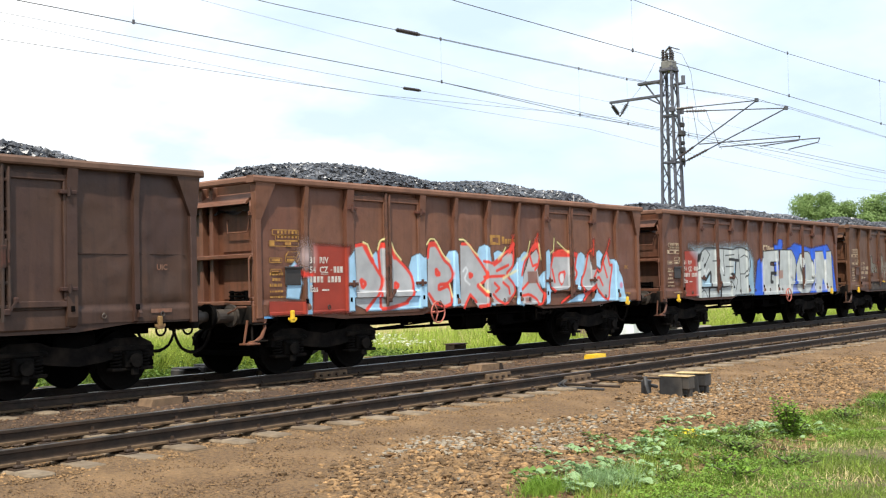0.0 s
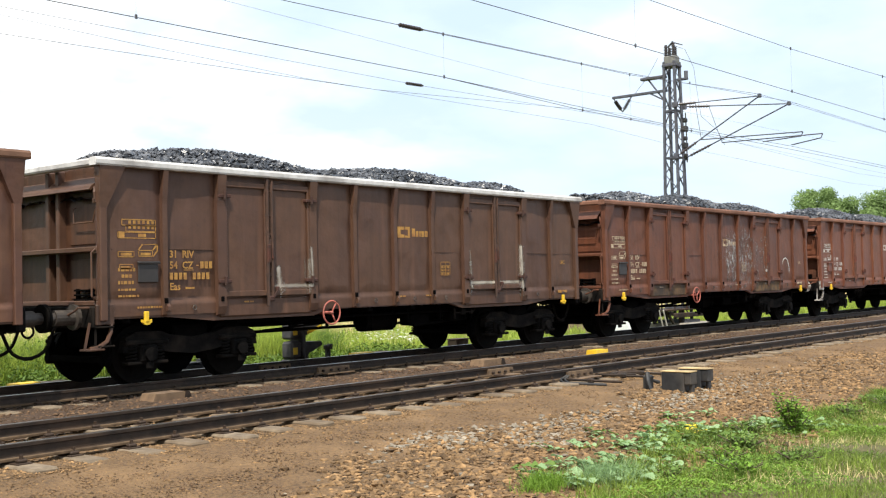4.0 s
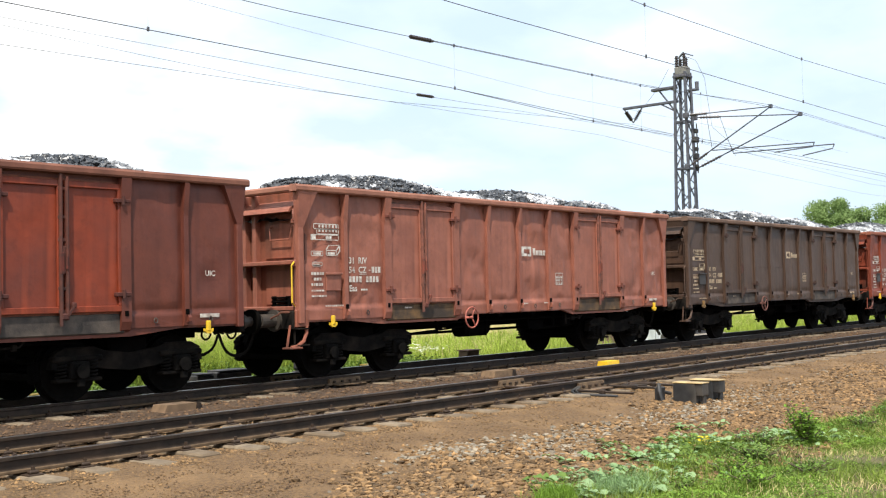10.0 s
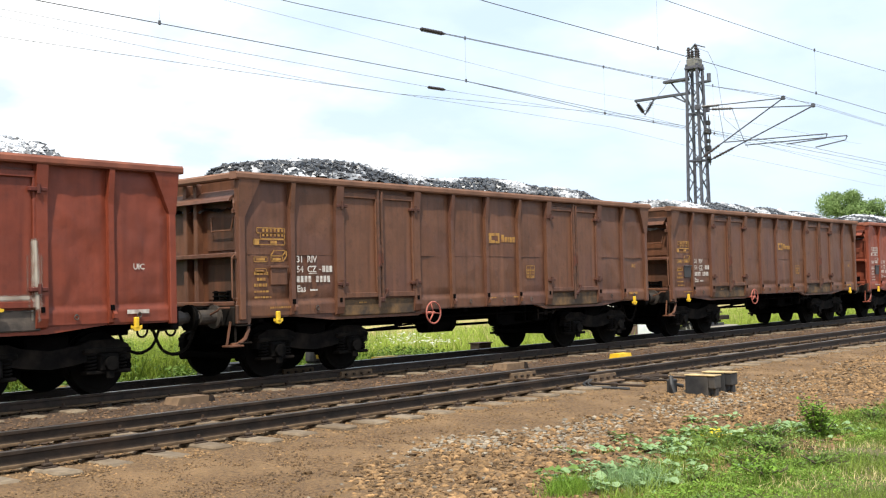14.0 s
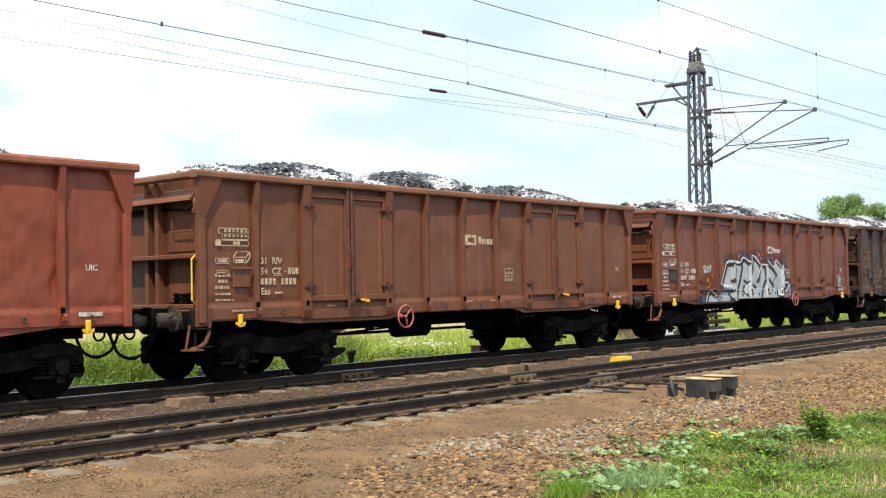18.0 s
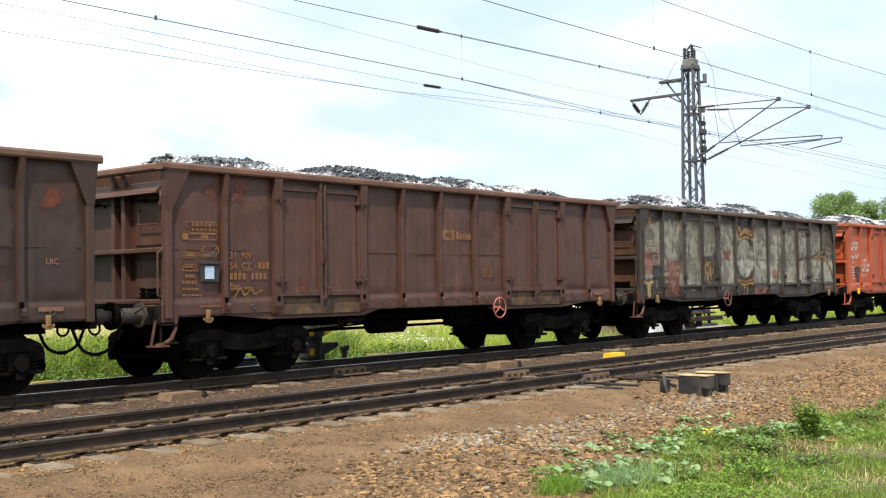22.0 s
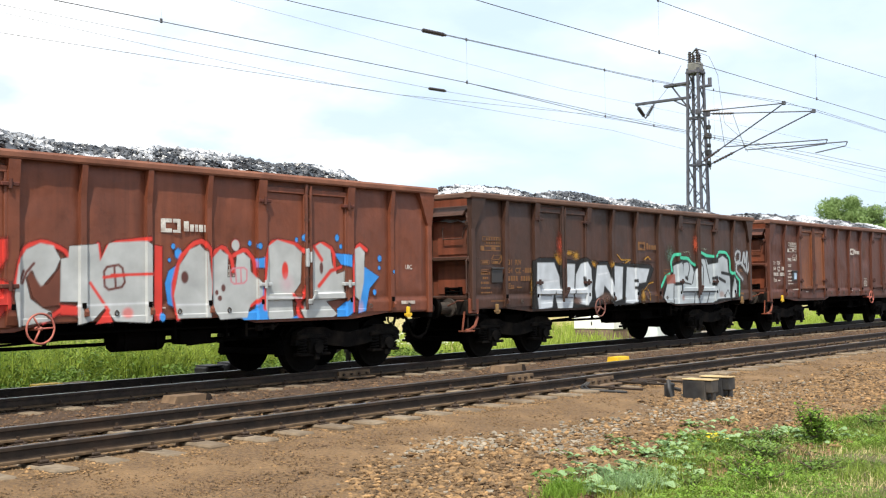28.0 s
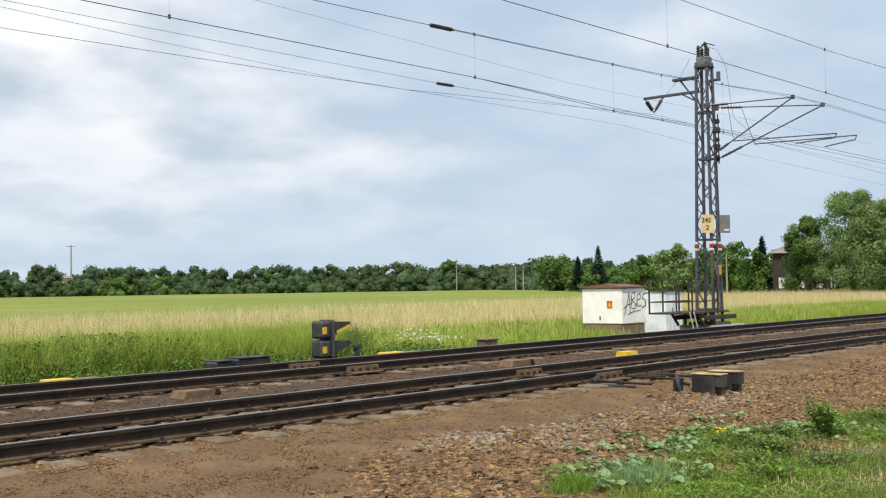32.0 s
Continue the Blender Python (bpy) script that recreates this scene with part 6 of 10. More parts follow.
    s.blob(-0.36, 1.15, 0.12, 0.10, (220, 110, 104), 0.5, 0.8)
    for a in ([(0.35, 1.77), (0.53, 1.88), (0.42, 1.58), (0.44, 1.21), (0.33, 1.26), (0.28, 1.58)], [(1.98, 1.97), (2.22, 2.00), (2.22, 1.82), (2.01, 1.82)], [(1.72, 1.03), (2.14, 1.22), (2.31, 1.12), (2.43, 0.97), (2.20, 0.85), (1.91, 0.88)], [(3.80, 2.10), (4.22, 2.07), (4.22, 1.84), (3.98, 1.89)], [(3.87, 1.12), (4.28, 1.35), (4.30, 1.08), (3.86, 0.84)], [(4.52, 1.89), (4.96, 1.68), (4.70, 1.46), (4.60, 1.06), (4.39, 1.02)], [(2.03, 1.18), (2.17, 1.57), (2.28, 1.17)], [(2.64, 0.96), (3.01, 1.05), (3.16, 0.82)]):
        s.area(a, sky, 0.03)
    for x, z, d in ((0.24, 1.07, 0.07), (0.44, 2.14, 0.05), (0.53, 2.03, 0.09), (0.37, 1.93, 0.04), (1.93, 2.22, 0.05), (2.11, 2.18, 0.06), (2.94, 2.30, 0.05), (3.12, 2.34, 0.08), (3.18, 2.18, 0.07), (3.89, 2.36, 0.07), (3.98, 2.21, 0.05), (4.97, 2.01, 0.07), (4.83, 1.40, 0.06), (5.31, 1.77, 0.04), (4.96, 1.84, 0.05)):
        s.blob(x, z, d, d * 1.2, sky, 0.4)
    s.stroke([[(0.52, 1.05), (0.43, 1.49), (0.56, 1.96), (0.81, 2.19), (1.00, 2.24), (1.15, 2.06), (1.17, 1.58)], [(1.12, 1.43), (1.20, 2.06), (1.40, 2.16), (1.56, 1.97), (1.59, 1.77)], [(1.60, 2.02), (1.84, 2.13), (2.02, 1.95), (2.03, 1.68)], [(2.21, 1.17), (2.23, 1.57), (2.26, 2.08), (2.44, 2.28), (2.94, 2.23), (3.12, 2.09)], [(3.16, 0.84), (2.92, 1.11), (3.14, 1.47), (3.18, 2.09), (3.52, 2.27), (3.80, 2.15), (3.83, 1.78)], [(4.27, 1.08), (4.26, 2.00), (4.43, 2.27), (4.63, 2.16)], [(1.72, 1.38), (1.94, 1.22), (2.17, 1.33)]], 0.045, red, 0.04)
    for a in ([(0.56, 1.86), (0.75, 2.10), (0.94, 2.18), (1.08, 2.06), (1.14, 1.58), (1.13, 1.04), (0.52, 1.04), (0.45, 1.39)], [(1.17, 1.58), (1.17, 1.96), (1.33, 2.11), (1.49, 2.02), (1.48, 1.68), (1.62, 1.68), (1.66, 2.02), (1.80, 2.07), (1.94, 1.97), (1.95, 1.77), (2.16, 1.58), (2.15, 1.37), (1.94, 1.23), (1.86, 1.02), (1.32, 1.00), (1.19, 1.19)], [(2.28, 1.88), (2.32, 2.18), (2.51, 2.29), (2.88, 2.21), (3.06, 2.09), (3.03, 1.57), (2.84, 1.37), (2.86, 1.00), (2.56, 0.86), (2.36, 0.92), (2.22, 1.17), (2.23, 1.57)],
              [(3.26, 2.15), (3.49, 2.26), (3.73, 2.15), (3.77, 1.89), (3.88, 1.73), (4.06, 1.78), (4.05, 1.30), (3.63, 1.25), (3.88, 1.03), (3.54, 0.83), (3.16, 0.88), (3.03, 1.11), (3.17, 1.36)], [(4.33, 2.17), (4.46, 2.22), (4.59, 2.12), (4.55, 1.57), (4.46, 1.24), (4.29, 1.35)]):
        s.area(a, grey, 0.02)
    s.blob(1.64, 2.19, 0.12, 0.12, red, 0.4)
    s.blob(1.64, 2.18, 0.09, 0.10, grey, 0.2)
    for x, z, a, b in ((0.65, 1.67, 0.08, 0.11), (1.26, 1.43, 0.04, 0.05), (1.39, 1.50, 0.05, 0.07), (1.32, 1.34, 0.05, 0.05), (3.51, 1.83, 0.05, 0.12)):
        s.blob(x, z, a, b, (96, 54, 48), 0.3)
    s.blob(2.68, 1.78, 0.08, 0.17, red, 0.25)
    s.stroke([[(3.45, 1.52), (3.73, 1.78), (3.98, 1.85)], [(3.33, 2.20), (3.52, 1.97)], [(2.84, 1.37), (3.07, 1.16)]], 0.035, red, 0.03)
    s.stroke([[(1.53, 1.81), (1.87, 1.83), (1.86, 1.58), (1.55, 1.56), (1.53, 1.81)], [(1.63, 1.82), (1.65, 1.58)], [(1.74, 1.82), (1.75, 1.58)]], 0.014, (206, 130, 140), 0.015)
    s.blob(2.72, 1.57, 0.2, 0.2, (206, 160, 170), 0.8, 0.5)
    s.blob(4.47, 1.13, 0.1, 0.16, (206, 160, 170), 0.7, 0.6)
    s.stroke([[(2.25, 1.35), (3.01, 1.32)], [(3.17, 1.38), (4.02, 1.42)], [(0.50, 1.25), (1.12, 1.25)], [(-1.18, 1.27), (0.06, 1.29)]], 0.014, (222, 224, 226), 0.02, 0.8)
    s.fade(0.10, 1.5, 3)
    return s


def spray_last_but_one():
    """Silver capitals in black, a second piece with green edges, yellow smears."""
    s = Spray(-4.7, 6.45, 0.98, 2.95)
    gold, chrome, ink, green = (196, 144, 44), (196, 202, 208), (14, 13, 13), (74, 196, 158)
    for x, z, rx, rz in ((-3.39, 2.04, 0.22, 0.26), (-2.91, 2.21, 0.30, 0.10), (-2.63, 2.15, 0.2, 0.16), (-1.90, 1.96, 0.2, 0.14), (-3.17, 1.97, 0.1, 0.2), (-1.10, 1.95, 0.14, 0.14), (0.33, 1.23, 0.16, 0.26), (-3.51, 0.93, 0.2, 0.12), (-4.31, 1.44, 0.12, 0.5)):
        s.blob(x, z, rx, rz, gold, 0.8, 0.85)
    s.blob(-3.30, 2.39, 0.16, 0.4, (170, 66, 40), 0.8, 0.75)
    s.stroke([[(-0.86, 2.21), (-0.68, 2.08), (-0.26, 2.09)], [(0.40, 2.10), (0.57, 2.18), (0.69, 2.11)], [(0.42, 1.37), (0.57, 1.50), (0.83, 1.55)], [(0.56, 1.36), (0.68, 1.22), (0.66, 1.10)], [(-0.52, 2.00), (-0.26, 2.09)]], 0.02, gold, 0.03, 0.9)
    s.area([(-4.33, 2.02), (-4.15, 2.09), (-3.49, 2.11), (-3.30, 1.92), (-3.13, 2.09), (-2.65, 2.05), (-2.28, 2.13), (-2.04, 2.03), (-1.85, 1.88), (-1.66, 2.03), (-1.29, 2.04), (-1.15, 1.89), (-0.98, 2.01), (0.69, 1.99), (0.86, 1.87), (0.52, 1.44), (0.23, 1.37), (0.21, 1.04), (-0.25, 1.00), (-1.09, 0.99), (-1.31, 1.22), (-1.47, 1.18), (-1.52, 1.06), (-2.01, 0.94), (-2.15, 0.83), (-4.00, 0.86), (-4.37, 0.91)], ink, 0.03)
    for a in ([(-4.21, 1.98), (-3.51, 1.99), (-3.31, 1.67), (-3.28, 1.34), (-3.13, 1.30), (-3.11, 1.97), (-2.68, 1.96), (-2.75, 1.21), (-2.83, 0.93), (-3.38, 0.94), (-3.50, 1.39), (-3.61, 1.01), (-4.17, 0.97), (-4.23, 1.36)], [(-2.45, 1.97), (-2.23, 2.02), (-2.05, 1.83), (-1.97, 1.57), (-2.02, 1.24), (-2.23, 1.03), (-2.51, 1.07), (-2.70, 1.24), (-2.65, 1.73)], [(-1.75, 1.94), (-1.35, 1.95), (-1.20, 1.73), (-1.12, 1.54), (-1.04, 1.39), (-1.01, 1.94), (-0.61, 1.91), (-0.67, 1.15), (-1.05, 1.09), (-1.22, 1.32), (-1.45, 1.48), (-1.51, 1.27), (-1.81, 1.18), (-1.86, 1.40), (-1.81, 1.65)],
              [(-0.43, 1.91), (0.64, 1.87), (0.46, 1.55), (0.05, 1.51), (-0.02, 1.37), (0.09, 1.19), (0.03, 1.08), (-0.19, 1.03), (-0.53, 1.06)]):
        s.area(a, chrome, 0.025)
    s.stroke([[(-3.26, 1.87), (-3.21, 1.36)]], 0.07, ink, 0.03)
    s.stroke([[(-4.18, 1.29), (-3.61, 1.26)], [(-3.43, 1.23), (-2.78, 1.21)], [(-2.74, 1.25), (-2.47, 1.09)]], 0.016, ink, 0.02, 0.8)
    s.stroke([[(-0.06, 1.58), (0.04, 1.58)], [(-0.04, 1.41), (0.33, 1.40)], [(-2.32, 1.65), (-2.28, 1.49)]], 0.04, ink, 0.03)
    s.blob(-2.58, 1.15, 0.22, 0.12, (116, 84, 70), 0.6, 0.8)
    s.blob(-1.42, 1.18, 0.30, 0.16, (112, 82, 68), 0.6, 0.8)
    s.blob(-3.84, 1.58, 0.4, 0.05, (150, 150, 156), 0.8, 0.6)
    s.stroke([[(-3.88, 1.56), (-3.39, 1.59)], [(-3.96, 1.39), (-2.42, 1.38)], [(-3.02, 1.42), (-3.00, 1.57)], [(-1.71, 1.73), (-1.31, 1.77)]], 0.016, (228, 230, 234), 0.03, 0.7)
    # second piece
    s.blob(1.71, 2.22, 0.35, 0.35, (120, 176, 150), 0.9, 0.55)
    s.area([(1.81, 2.01), (2.24, 2.12), (2.69, 2.14), (2.91, 1.96), (3.03, 1.90), (3.18, 2.08), (3.36, 2.23), (3.69, 2.24), (4.24, 2.18), (4.64, 2.31), (4.97, 2.20), (5.05, 1.85), (5.30, 1.74), (5.61, 1.49), (5.54, 1.07), (5.03, 1.04), (4.21, 1.01), (3.89, 0.86), (2.22, 0.87), (1.63, 0.98), (1.30, 1.12), (1.30, 1.26), (1.47, 1.54), (1.80, 1.74)], ink, 0.02)
    s.area([(1.86, 1.95), (2.24, 2.06), (2.67, 2.08), (2.87, 1.92), (3.01, 1.80), (3.18, 2.02), (3.39, 2.15), (3.66, 2.15), (3.75, 2.00), (4.25, 2.06), (4.38, 2.17), (4.64, 2.25), (4.92, 2.15), (4.96, 1.85), (5.06, 1.61), (5.05, 1.10), (4.21, 1.07), (3.88, 0.92), (2.22, 0.92), (1.69, 1.03), (1.49, 1.01), (1.35, 1.16), (1.54, 1.52), (1.86, 1.70)], (176, 184, 188), 0.02)
    s.area([(5.25, 1.66), (5.48, 1.46), (5.44, 1.14), (5.18, 1.10)], (176, 184, 188), 0.02)
    s.stroke([[(1.22, 1.43), (1.44, 1.68), (1.65, 1.75)], [(1.78, 1.83), (1.73, 2.06), (1.88, 2.24), (2.15, 2.26)], [(2.17, 2.17), (2.63, 2.17), (2.83, 2.04), (3.02, 1.99)], [(3.28, 2.19), (3.33, 2.34), (3.69, 2.25), (4.03, 2.23)], [(4.19, 2.24), (4.40, 2.36), (4.84, 2.36), (5.07, 2.18), (5.08, 1.83), (5.20, 1.78)], [(5.27, 1.79), (5.66, 1.57), (5.63, 1.16)]], 0.045, green, 0.02)
    s.stroke([[(2.24, 2.03), (2.66, 2.09), (2.73, 1.89), (2.58, 1.64)], [(2.38, 2.03), (2.30, 1.54), (2.79, 1.48)], [(2.87, 1.99), (2.97, 1.79), (2.86, 1.51)], [(3.01, 1.88), (3.31, 2.09), (3.50, 1.94), (3.45, 1.48)], [(3.32, 2.25), (3.61, 2.15), (3.71, 1.84), (3.85, 1.51)], [(4.31, 1.72), (4.39, 1.29)], [(3.00, 1.23), (2.92, 0.90)], [(3.19, 1.22), (3.29, 0.89)], [(3.84, 1.26), (3.60, 0.90)], [(1.30, 1.12), (1.51, 1.54), (1.70, 1.66)], [(1.88, 1.54), (1.84, 0.96)]], 0.022, ink, 0.015)
    s.stroke([[(3.72, 2.16), (4.24, 2.15)], [(4.57, 1.79), (5.06, 1.74)], [(4.37, 1.65), (4.76, 1.54)], [(4.02, 1.63), (4.23, 1.67), (4.16, 1.47), (4.02, 1.48)], [(1.96, 1.49), (2.23, 1.51), (2.23, 1.34)], [(2.51, 1.66), (2.59, 1.62)]], 0.045, ink, 0.02)
    s.stroke([[(2.23, 1.28), (3.00, 1.28)], [(3.07, 1.28), (4.22, 1.27)], [(4.78, 1.19), (4.92, 1.32), (5.03, 1.19)]], 0.014, ink, 0.015)
    s.area([(1.48, 1.73), (1.94, 1.75), (1.96, 1.51), (1.50, 1.49)], (146, 74, 54), 0.03, 0.9)
    s.blob(2.31, 1.14, 0.16, 0.12, (140, 84, 70), 0.6, 0.7)
    s.blob(4.54, 1.20, 0.2, 0.12, (150, 110, 96), 0.6, 0.6)
    s.blob(3.03, 2.55, 0.16, 0.36, (196, 82, 44), 0.8, 0.8)
    s.stroke([[(2.41, 2.31), (2.66, 2.34), (2.80, 2.22)], [(3.39, 2.44), (3.70, 2.41)]], 0.018, (206, 208, 180), 0.04, 0.6)
    s.stroke([[(5.31, 2.18), (5.53, 2.41), (5.74, 2.37), (5.69, 2.12), (5.45, 2.07), (5.37, 2.23)], [(5.83, 2.02), (5.99, 2.42), (6.01, 2.02), (6.20, 2.45), (6.12, 1.97), (6.19, 1.78), (6.34, 2.20)], [(5.52, 2.05), (5.80, 2.08), (6.08, 1.85)], [(5.48, 2.02), (5.46, 1.85), (5.86, 1.60)]], 0.055, (198, 202, 206), 0.09, 0.85)
    s.fade(0.10, 1.6, 6)
    return s


# ---- coal ----
def coal_mesh(seed, humps):
    """A heap of lumps: a rough bed with many angular pieces on it."""
    rng = np.random.default_rng(seed)
    octa = np.array([(1, 0, 0), (-1, 0, 0), (0, 1, 0), (0, -1, 0), (0, 0, 1), (0, 0, -1)], float)
    tri = np.array([(0, 2, 4), (2, 1, 4), (1, 3, 4), (3, 0, 4), (2, 0, 5), (1, 2, 5), (3, 1, 5), (0, 3, 5)])

    def height(x, y):
        e = np.clip((6.25 + x) / 0.7, 0, 1) * np.clip((6.05 - x) / 1.5, 0, 1)
        h = 0.15 + 0.49 * np.clip(1 - (np.abs(y + 0.15) / 1.25) ** 2, 0, 1)
        k = 0.58 + 0.10 * np.sin(x * 1.3 + seed) + 0.05 * np.sin(x * 3.1 + seed)
        for c, w, a in humps:
            k = np.maximum(k, a * np.exp(-((x - c) / w) ** 2))
        return 3.16 + (h * k + 0.05) * e - (1 - e) * 0.35
    xs, ys = np.arange(-6.3, 6.31, 0.12), np.arange(-1.32, 1.33, 0.12)
    X, Y = np.meshgrid(xs, ys)
    Z = height(X, Y) + rng.uniform(-0.04, 0.04, X.shape)
    h, w = X.shape
    idx = np.arange(h * w).reshape(h, w)
    a, b, c, d = idx[:-1, :-1].ravel(), idx[:-1, 1:].ravel(), idx[1:, 1:].ravel(), idx[1:, :-1].ravel()
    V = [np.stack([X, Y, Z], -1).reshape(-1, 3)]
    T = [np.concatenate([np.stack([a, b, c], 1), np.stack([a, c, d], 1)])]
    n = 7400
    px, py = rng.uniform(-6.15, 5.75, n), np.where(rng.random(n) < 0.62, rng.uniform(-1.28, 0.15, n), rng.uniform(0.1, 1.28, n))
    pz = height(px, py)
    size = rng.uniform(0.022, 0.056, n) * rng.uniform(0.65, 1.5, n)
    k = h * w
    turn = rng.normal(0, 1, (n, 3, 3))
    q = np.linalg.qr(turn)[0]
    lumps = np.einsum("ij,njk->nik", octa, q) * rng.uniform(0.6, 1.3, (n, 6, 1)) * size[:, None, None] * np.array([1.15, 1.05, 0.8])
    V.append((lumps + np.stack([px, py, pz + size * 0.3], 1)[:, None]).reshape(-1, 3))
    T.append((tri[None] + (np.arange(n) * 6)[:, None, None]).reshape(-1, 3) + k)
    return V[0], T[0], np.concatenate(V[1:]), np.concatenate(T[1:]) - h * w


# colour, stain, lettering colour, words for the label, extra paint
W_WHITE, W_CREAM, W_OCHRE, W_FADED = (214, 208, 198), (196, 176, 146), (178, 132, 62), (128, 96, 78)
W_RUST = (128, 88, 46)
FLEET = [
    ((74, 50, 38), (62, 43, 37), W_FADED, "dark brown open goods wagon with a dented steel side", None),
    ((114, 73, 54), (96, 60, 48), W_OCHRE, "brown open goods wagon with silver and red graffiti letters", spray_one),
    ((102, 63, 46), (86, 56, 46), W_CREAM, "brown open goods wagon with grey and bright blue graffiti", spray_two),
    ((97, 63, 43), (80, 54, 46), W_CREAM, "brown open goods wagon with faded grey graffiti", spray_three),
    ((89, 60, 44), (76, 54, 47), W_OCHRE, "brown open goods wagon with pale rim and white streaks", spray_streaks),
    ((105, 61, 42), (84, 54, 44), W_CREAM, "rusty brown open goods wagon scuffed with flaking white paint", spray_scuffs),
    ((118, 70, 49), (100, 60, 50), W_WHITE, "reddish brown open goods wagon with white lettering", None),
    ((85, 52, 40), (66, 46, 40), W_WHITE, "dark brown open goods wagon with white lettering", None),
    ((106, 53, 39), (90, 48, 40), W_WHITE, "orange-red open goods wagon with cleaner repainted doors", None),
    ((150, 89, 71), (120, 72, 60), W_WHITE, "faded pinkish red open goods wagon with dented panels", None),
    ((79, 57, 45), (66, 50, 42), W_CREAM, "grey-brown open goods wagon with faint lettering", None),
    ((127, 56, 36), (102, 50, 36), W_WHITE, "red-brown open goods wagon with white streaks at the doors", spray_streaks),
    ((106, 67, 47), (90, 60, 50), W_OCHRE, "dull brown open goods wagon with ochre lettering", None),
    ((106, 67, 46), (92, 60, 48), W_OCHRE, "brown open goods wagon with yellowed lettering", None),
    ((137, 65, 43), (112, 58, 46), W_WHITE, "brick red open goods wagon with white lettering", None),
    ((112, 64, 40), (104, 64, 48), W_CREAM, "rust brown open goods wagon with cream lettering", None),
    ((115, 64, 43), (100, 58, 46), W_WHITE, "red-brown open goods wagon with black and silver graffiti", spray_never),
    ((70, 48, 37), (58, 45, 40), W_FADED, "very dark brown open goods wagon with orange rust spots", spray_rust),
    ((84, 54, 42), (76, 52, 45), W_RUST, "dull dark brown open goods wagon with ochre marks", spray_chips),
    ((60, 50, 43), (52, 44, 38), W_CREAM, "grey-green open goods wagon covered in weathered swirling graffiti", spray_camo),
    ((177, 83, 48), (152, 74, 50), W_WHITE, "bright orange open goods wagon with white lettering", None),
    ((164, 84, 46), (138, 78, 52), W_CREAM, "faded orange-brown open goods wagon with a dark patch", None),
    ((120, 63, 42), (94, 56, 44), W_WHITE, "red-brown open goods wagon with silver, red and blue graffiti", spray_last_but_two),
    ((74, 46, 35), (56, 41, 34), W_RUST, "dark brown open goods wagon with silver graffiti outlined in green", spray_last_but_one),
    ((92, 51, 38), (78, 46, 37), W_WHITE, "red-brown open goods wagon, the last of the train", None),
]


def build_train():
    g = build_masters()
    m_spray = spray_material()
    letter_mats = {W_WHITE: surface("stencil_paint", tuple(v * 0.78 for v in W_WHITE), W_WHITE, 0.7, 14.0, FLEET[6][0], 9.0, 0.5, bump=0.0)}
    base = {k: None for k in g}
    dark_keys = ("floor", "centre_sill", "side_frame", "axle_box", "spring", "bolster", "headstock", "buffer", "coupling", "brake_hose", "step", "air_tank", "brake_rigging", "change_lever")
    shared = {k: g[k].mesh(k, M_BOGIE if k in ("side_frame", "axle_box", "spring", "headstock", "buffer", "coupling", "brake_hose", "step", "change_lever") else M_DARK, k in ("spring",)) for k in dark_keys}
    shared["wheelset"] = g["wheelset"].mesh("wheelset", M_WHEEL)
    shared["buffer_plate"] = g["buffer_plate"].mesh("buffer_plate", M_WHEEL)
    shared["worn_wheel"] = g["hand_wheel"].mesh("hand_wheel", surface("faded_red_paint", (96, 62, 54), (132, 84, 74), 0.8, 9.0, (64, 50, 44), 4.0, 0.7, bump=0.1), True)
    shared["hand_wheel"] = g["hand_wheel"].mesh("hand_wheel", M_ORANGE, True)
    shared["rib_notch"] = g["rib_notch"].mesh("rib_notch", M_DARK)
    shared["lashing_ring"] = g["lashing_ring"].mesh("lashing_ring", M_WORN)
    shared["door_lever"] = g["door_lever"].mesh("door_lever", M_YELLOW)
    shared["tow_hook"] = g["tow_hook"].mesh("tow_hook", M_YELLOW)
    shared["dull_hook"] = g["tow_hook"].mesh("tow_hook", M_DULLHOOK)
    shared["door_sill"] = g["door_sill"].mesh("door_sill", M_WORN)
    white_bracket, white_buffer = g["corner_bracket"].mesh("corner_bracket", M_FLAKED), g["buffer"].mesh("buffer", M_FLAKED)
    shared["foot_step"] = g["foot_step"].mesh("foot_step", M_DARK)
    shared["buffer"] = g["buffer"].mesh("buffer", M_BUFFER)
    shared["ochre_sill"] = g["door_sill"].mesh("door_sill", M_WORNOCHRE)
    m_holder = plain("dark_placard", (48, 44, 42), 0.5)
    yellow_grip = g["side_grip"].mesh("handrail", M_YELLOW)
    m_paper = plain("pale_blue_paper", (176, 200, 222), 0.6)
    paper_shape = Shape().cbox(-0.09, 0.09, -0.006, 0, -0.10, 0.10, 0.003)
    letters = lettering_shapes(1)
    swapped = lettering_shapes(2, -6.08, -5.05)
    shifted = lettering_shapes(1, grid_x=0.34)
    logo = logo_shape()
    heaps = [coal_mesh(3, [(-3.4, 2.2, 0.85), (-0.3, 2.4, 0.95), (3.2, 2.3, 0.8)]), coal_mesh(8, [(-3.4, 3.0, 0.9), (1.2, 3.0, 0.85), (4.2, 1.6, 0.65)]),
             coal_mesh(21, [(-4.3, 1.6, 0.7), (-1.4, 1.9, 0.8), (1.6, 1.8, 0.75), (4.3, 1.5, 0.65)]), coal_mesh(34, [(-3.2, 3.8, 1.0), (1.5, 3.4, 0.9), (4.0, 2.0, 0.8)])]
    coals = [[(raw_mesh("coal_load", v, t, m), raw_mesh("coal_lumps", v2, t2, m)) for v, t, v2, t2 in heaps] for m in (M_COAL, M_COALGLINT)]
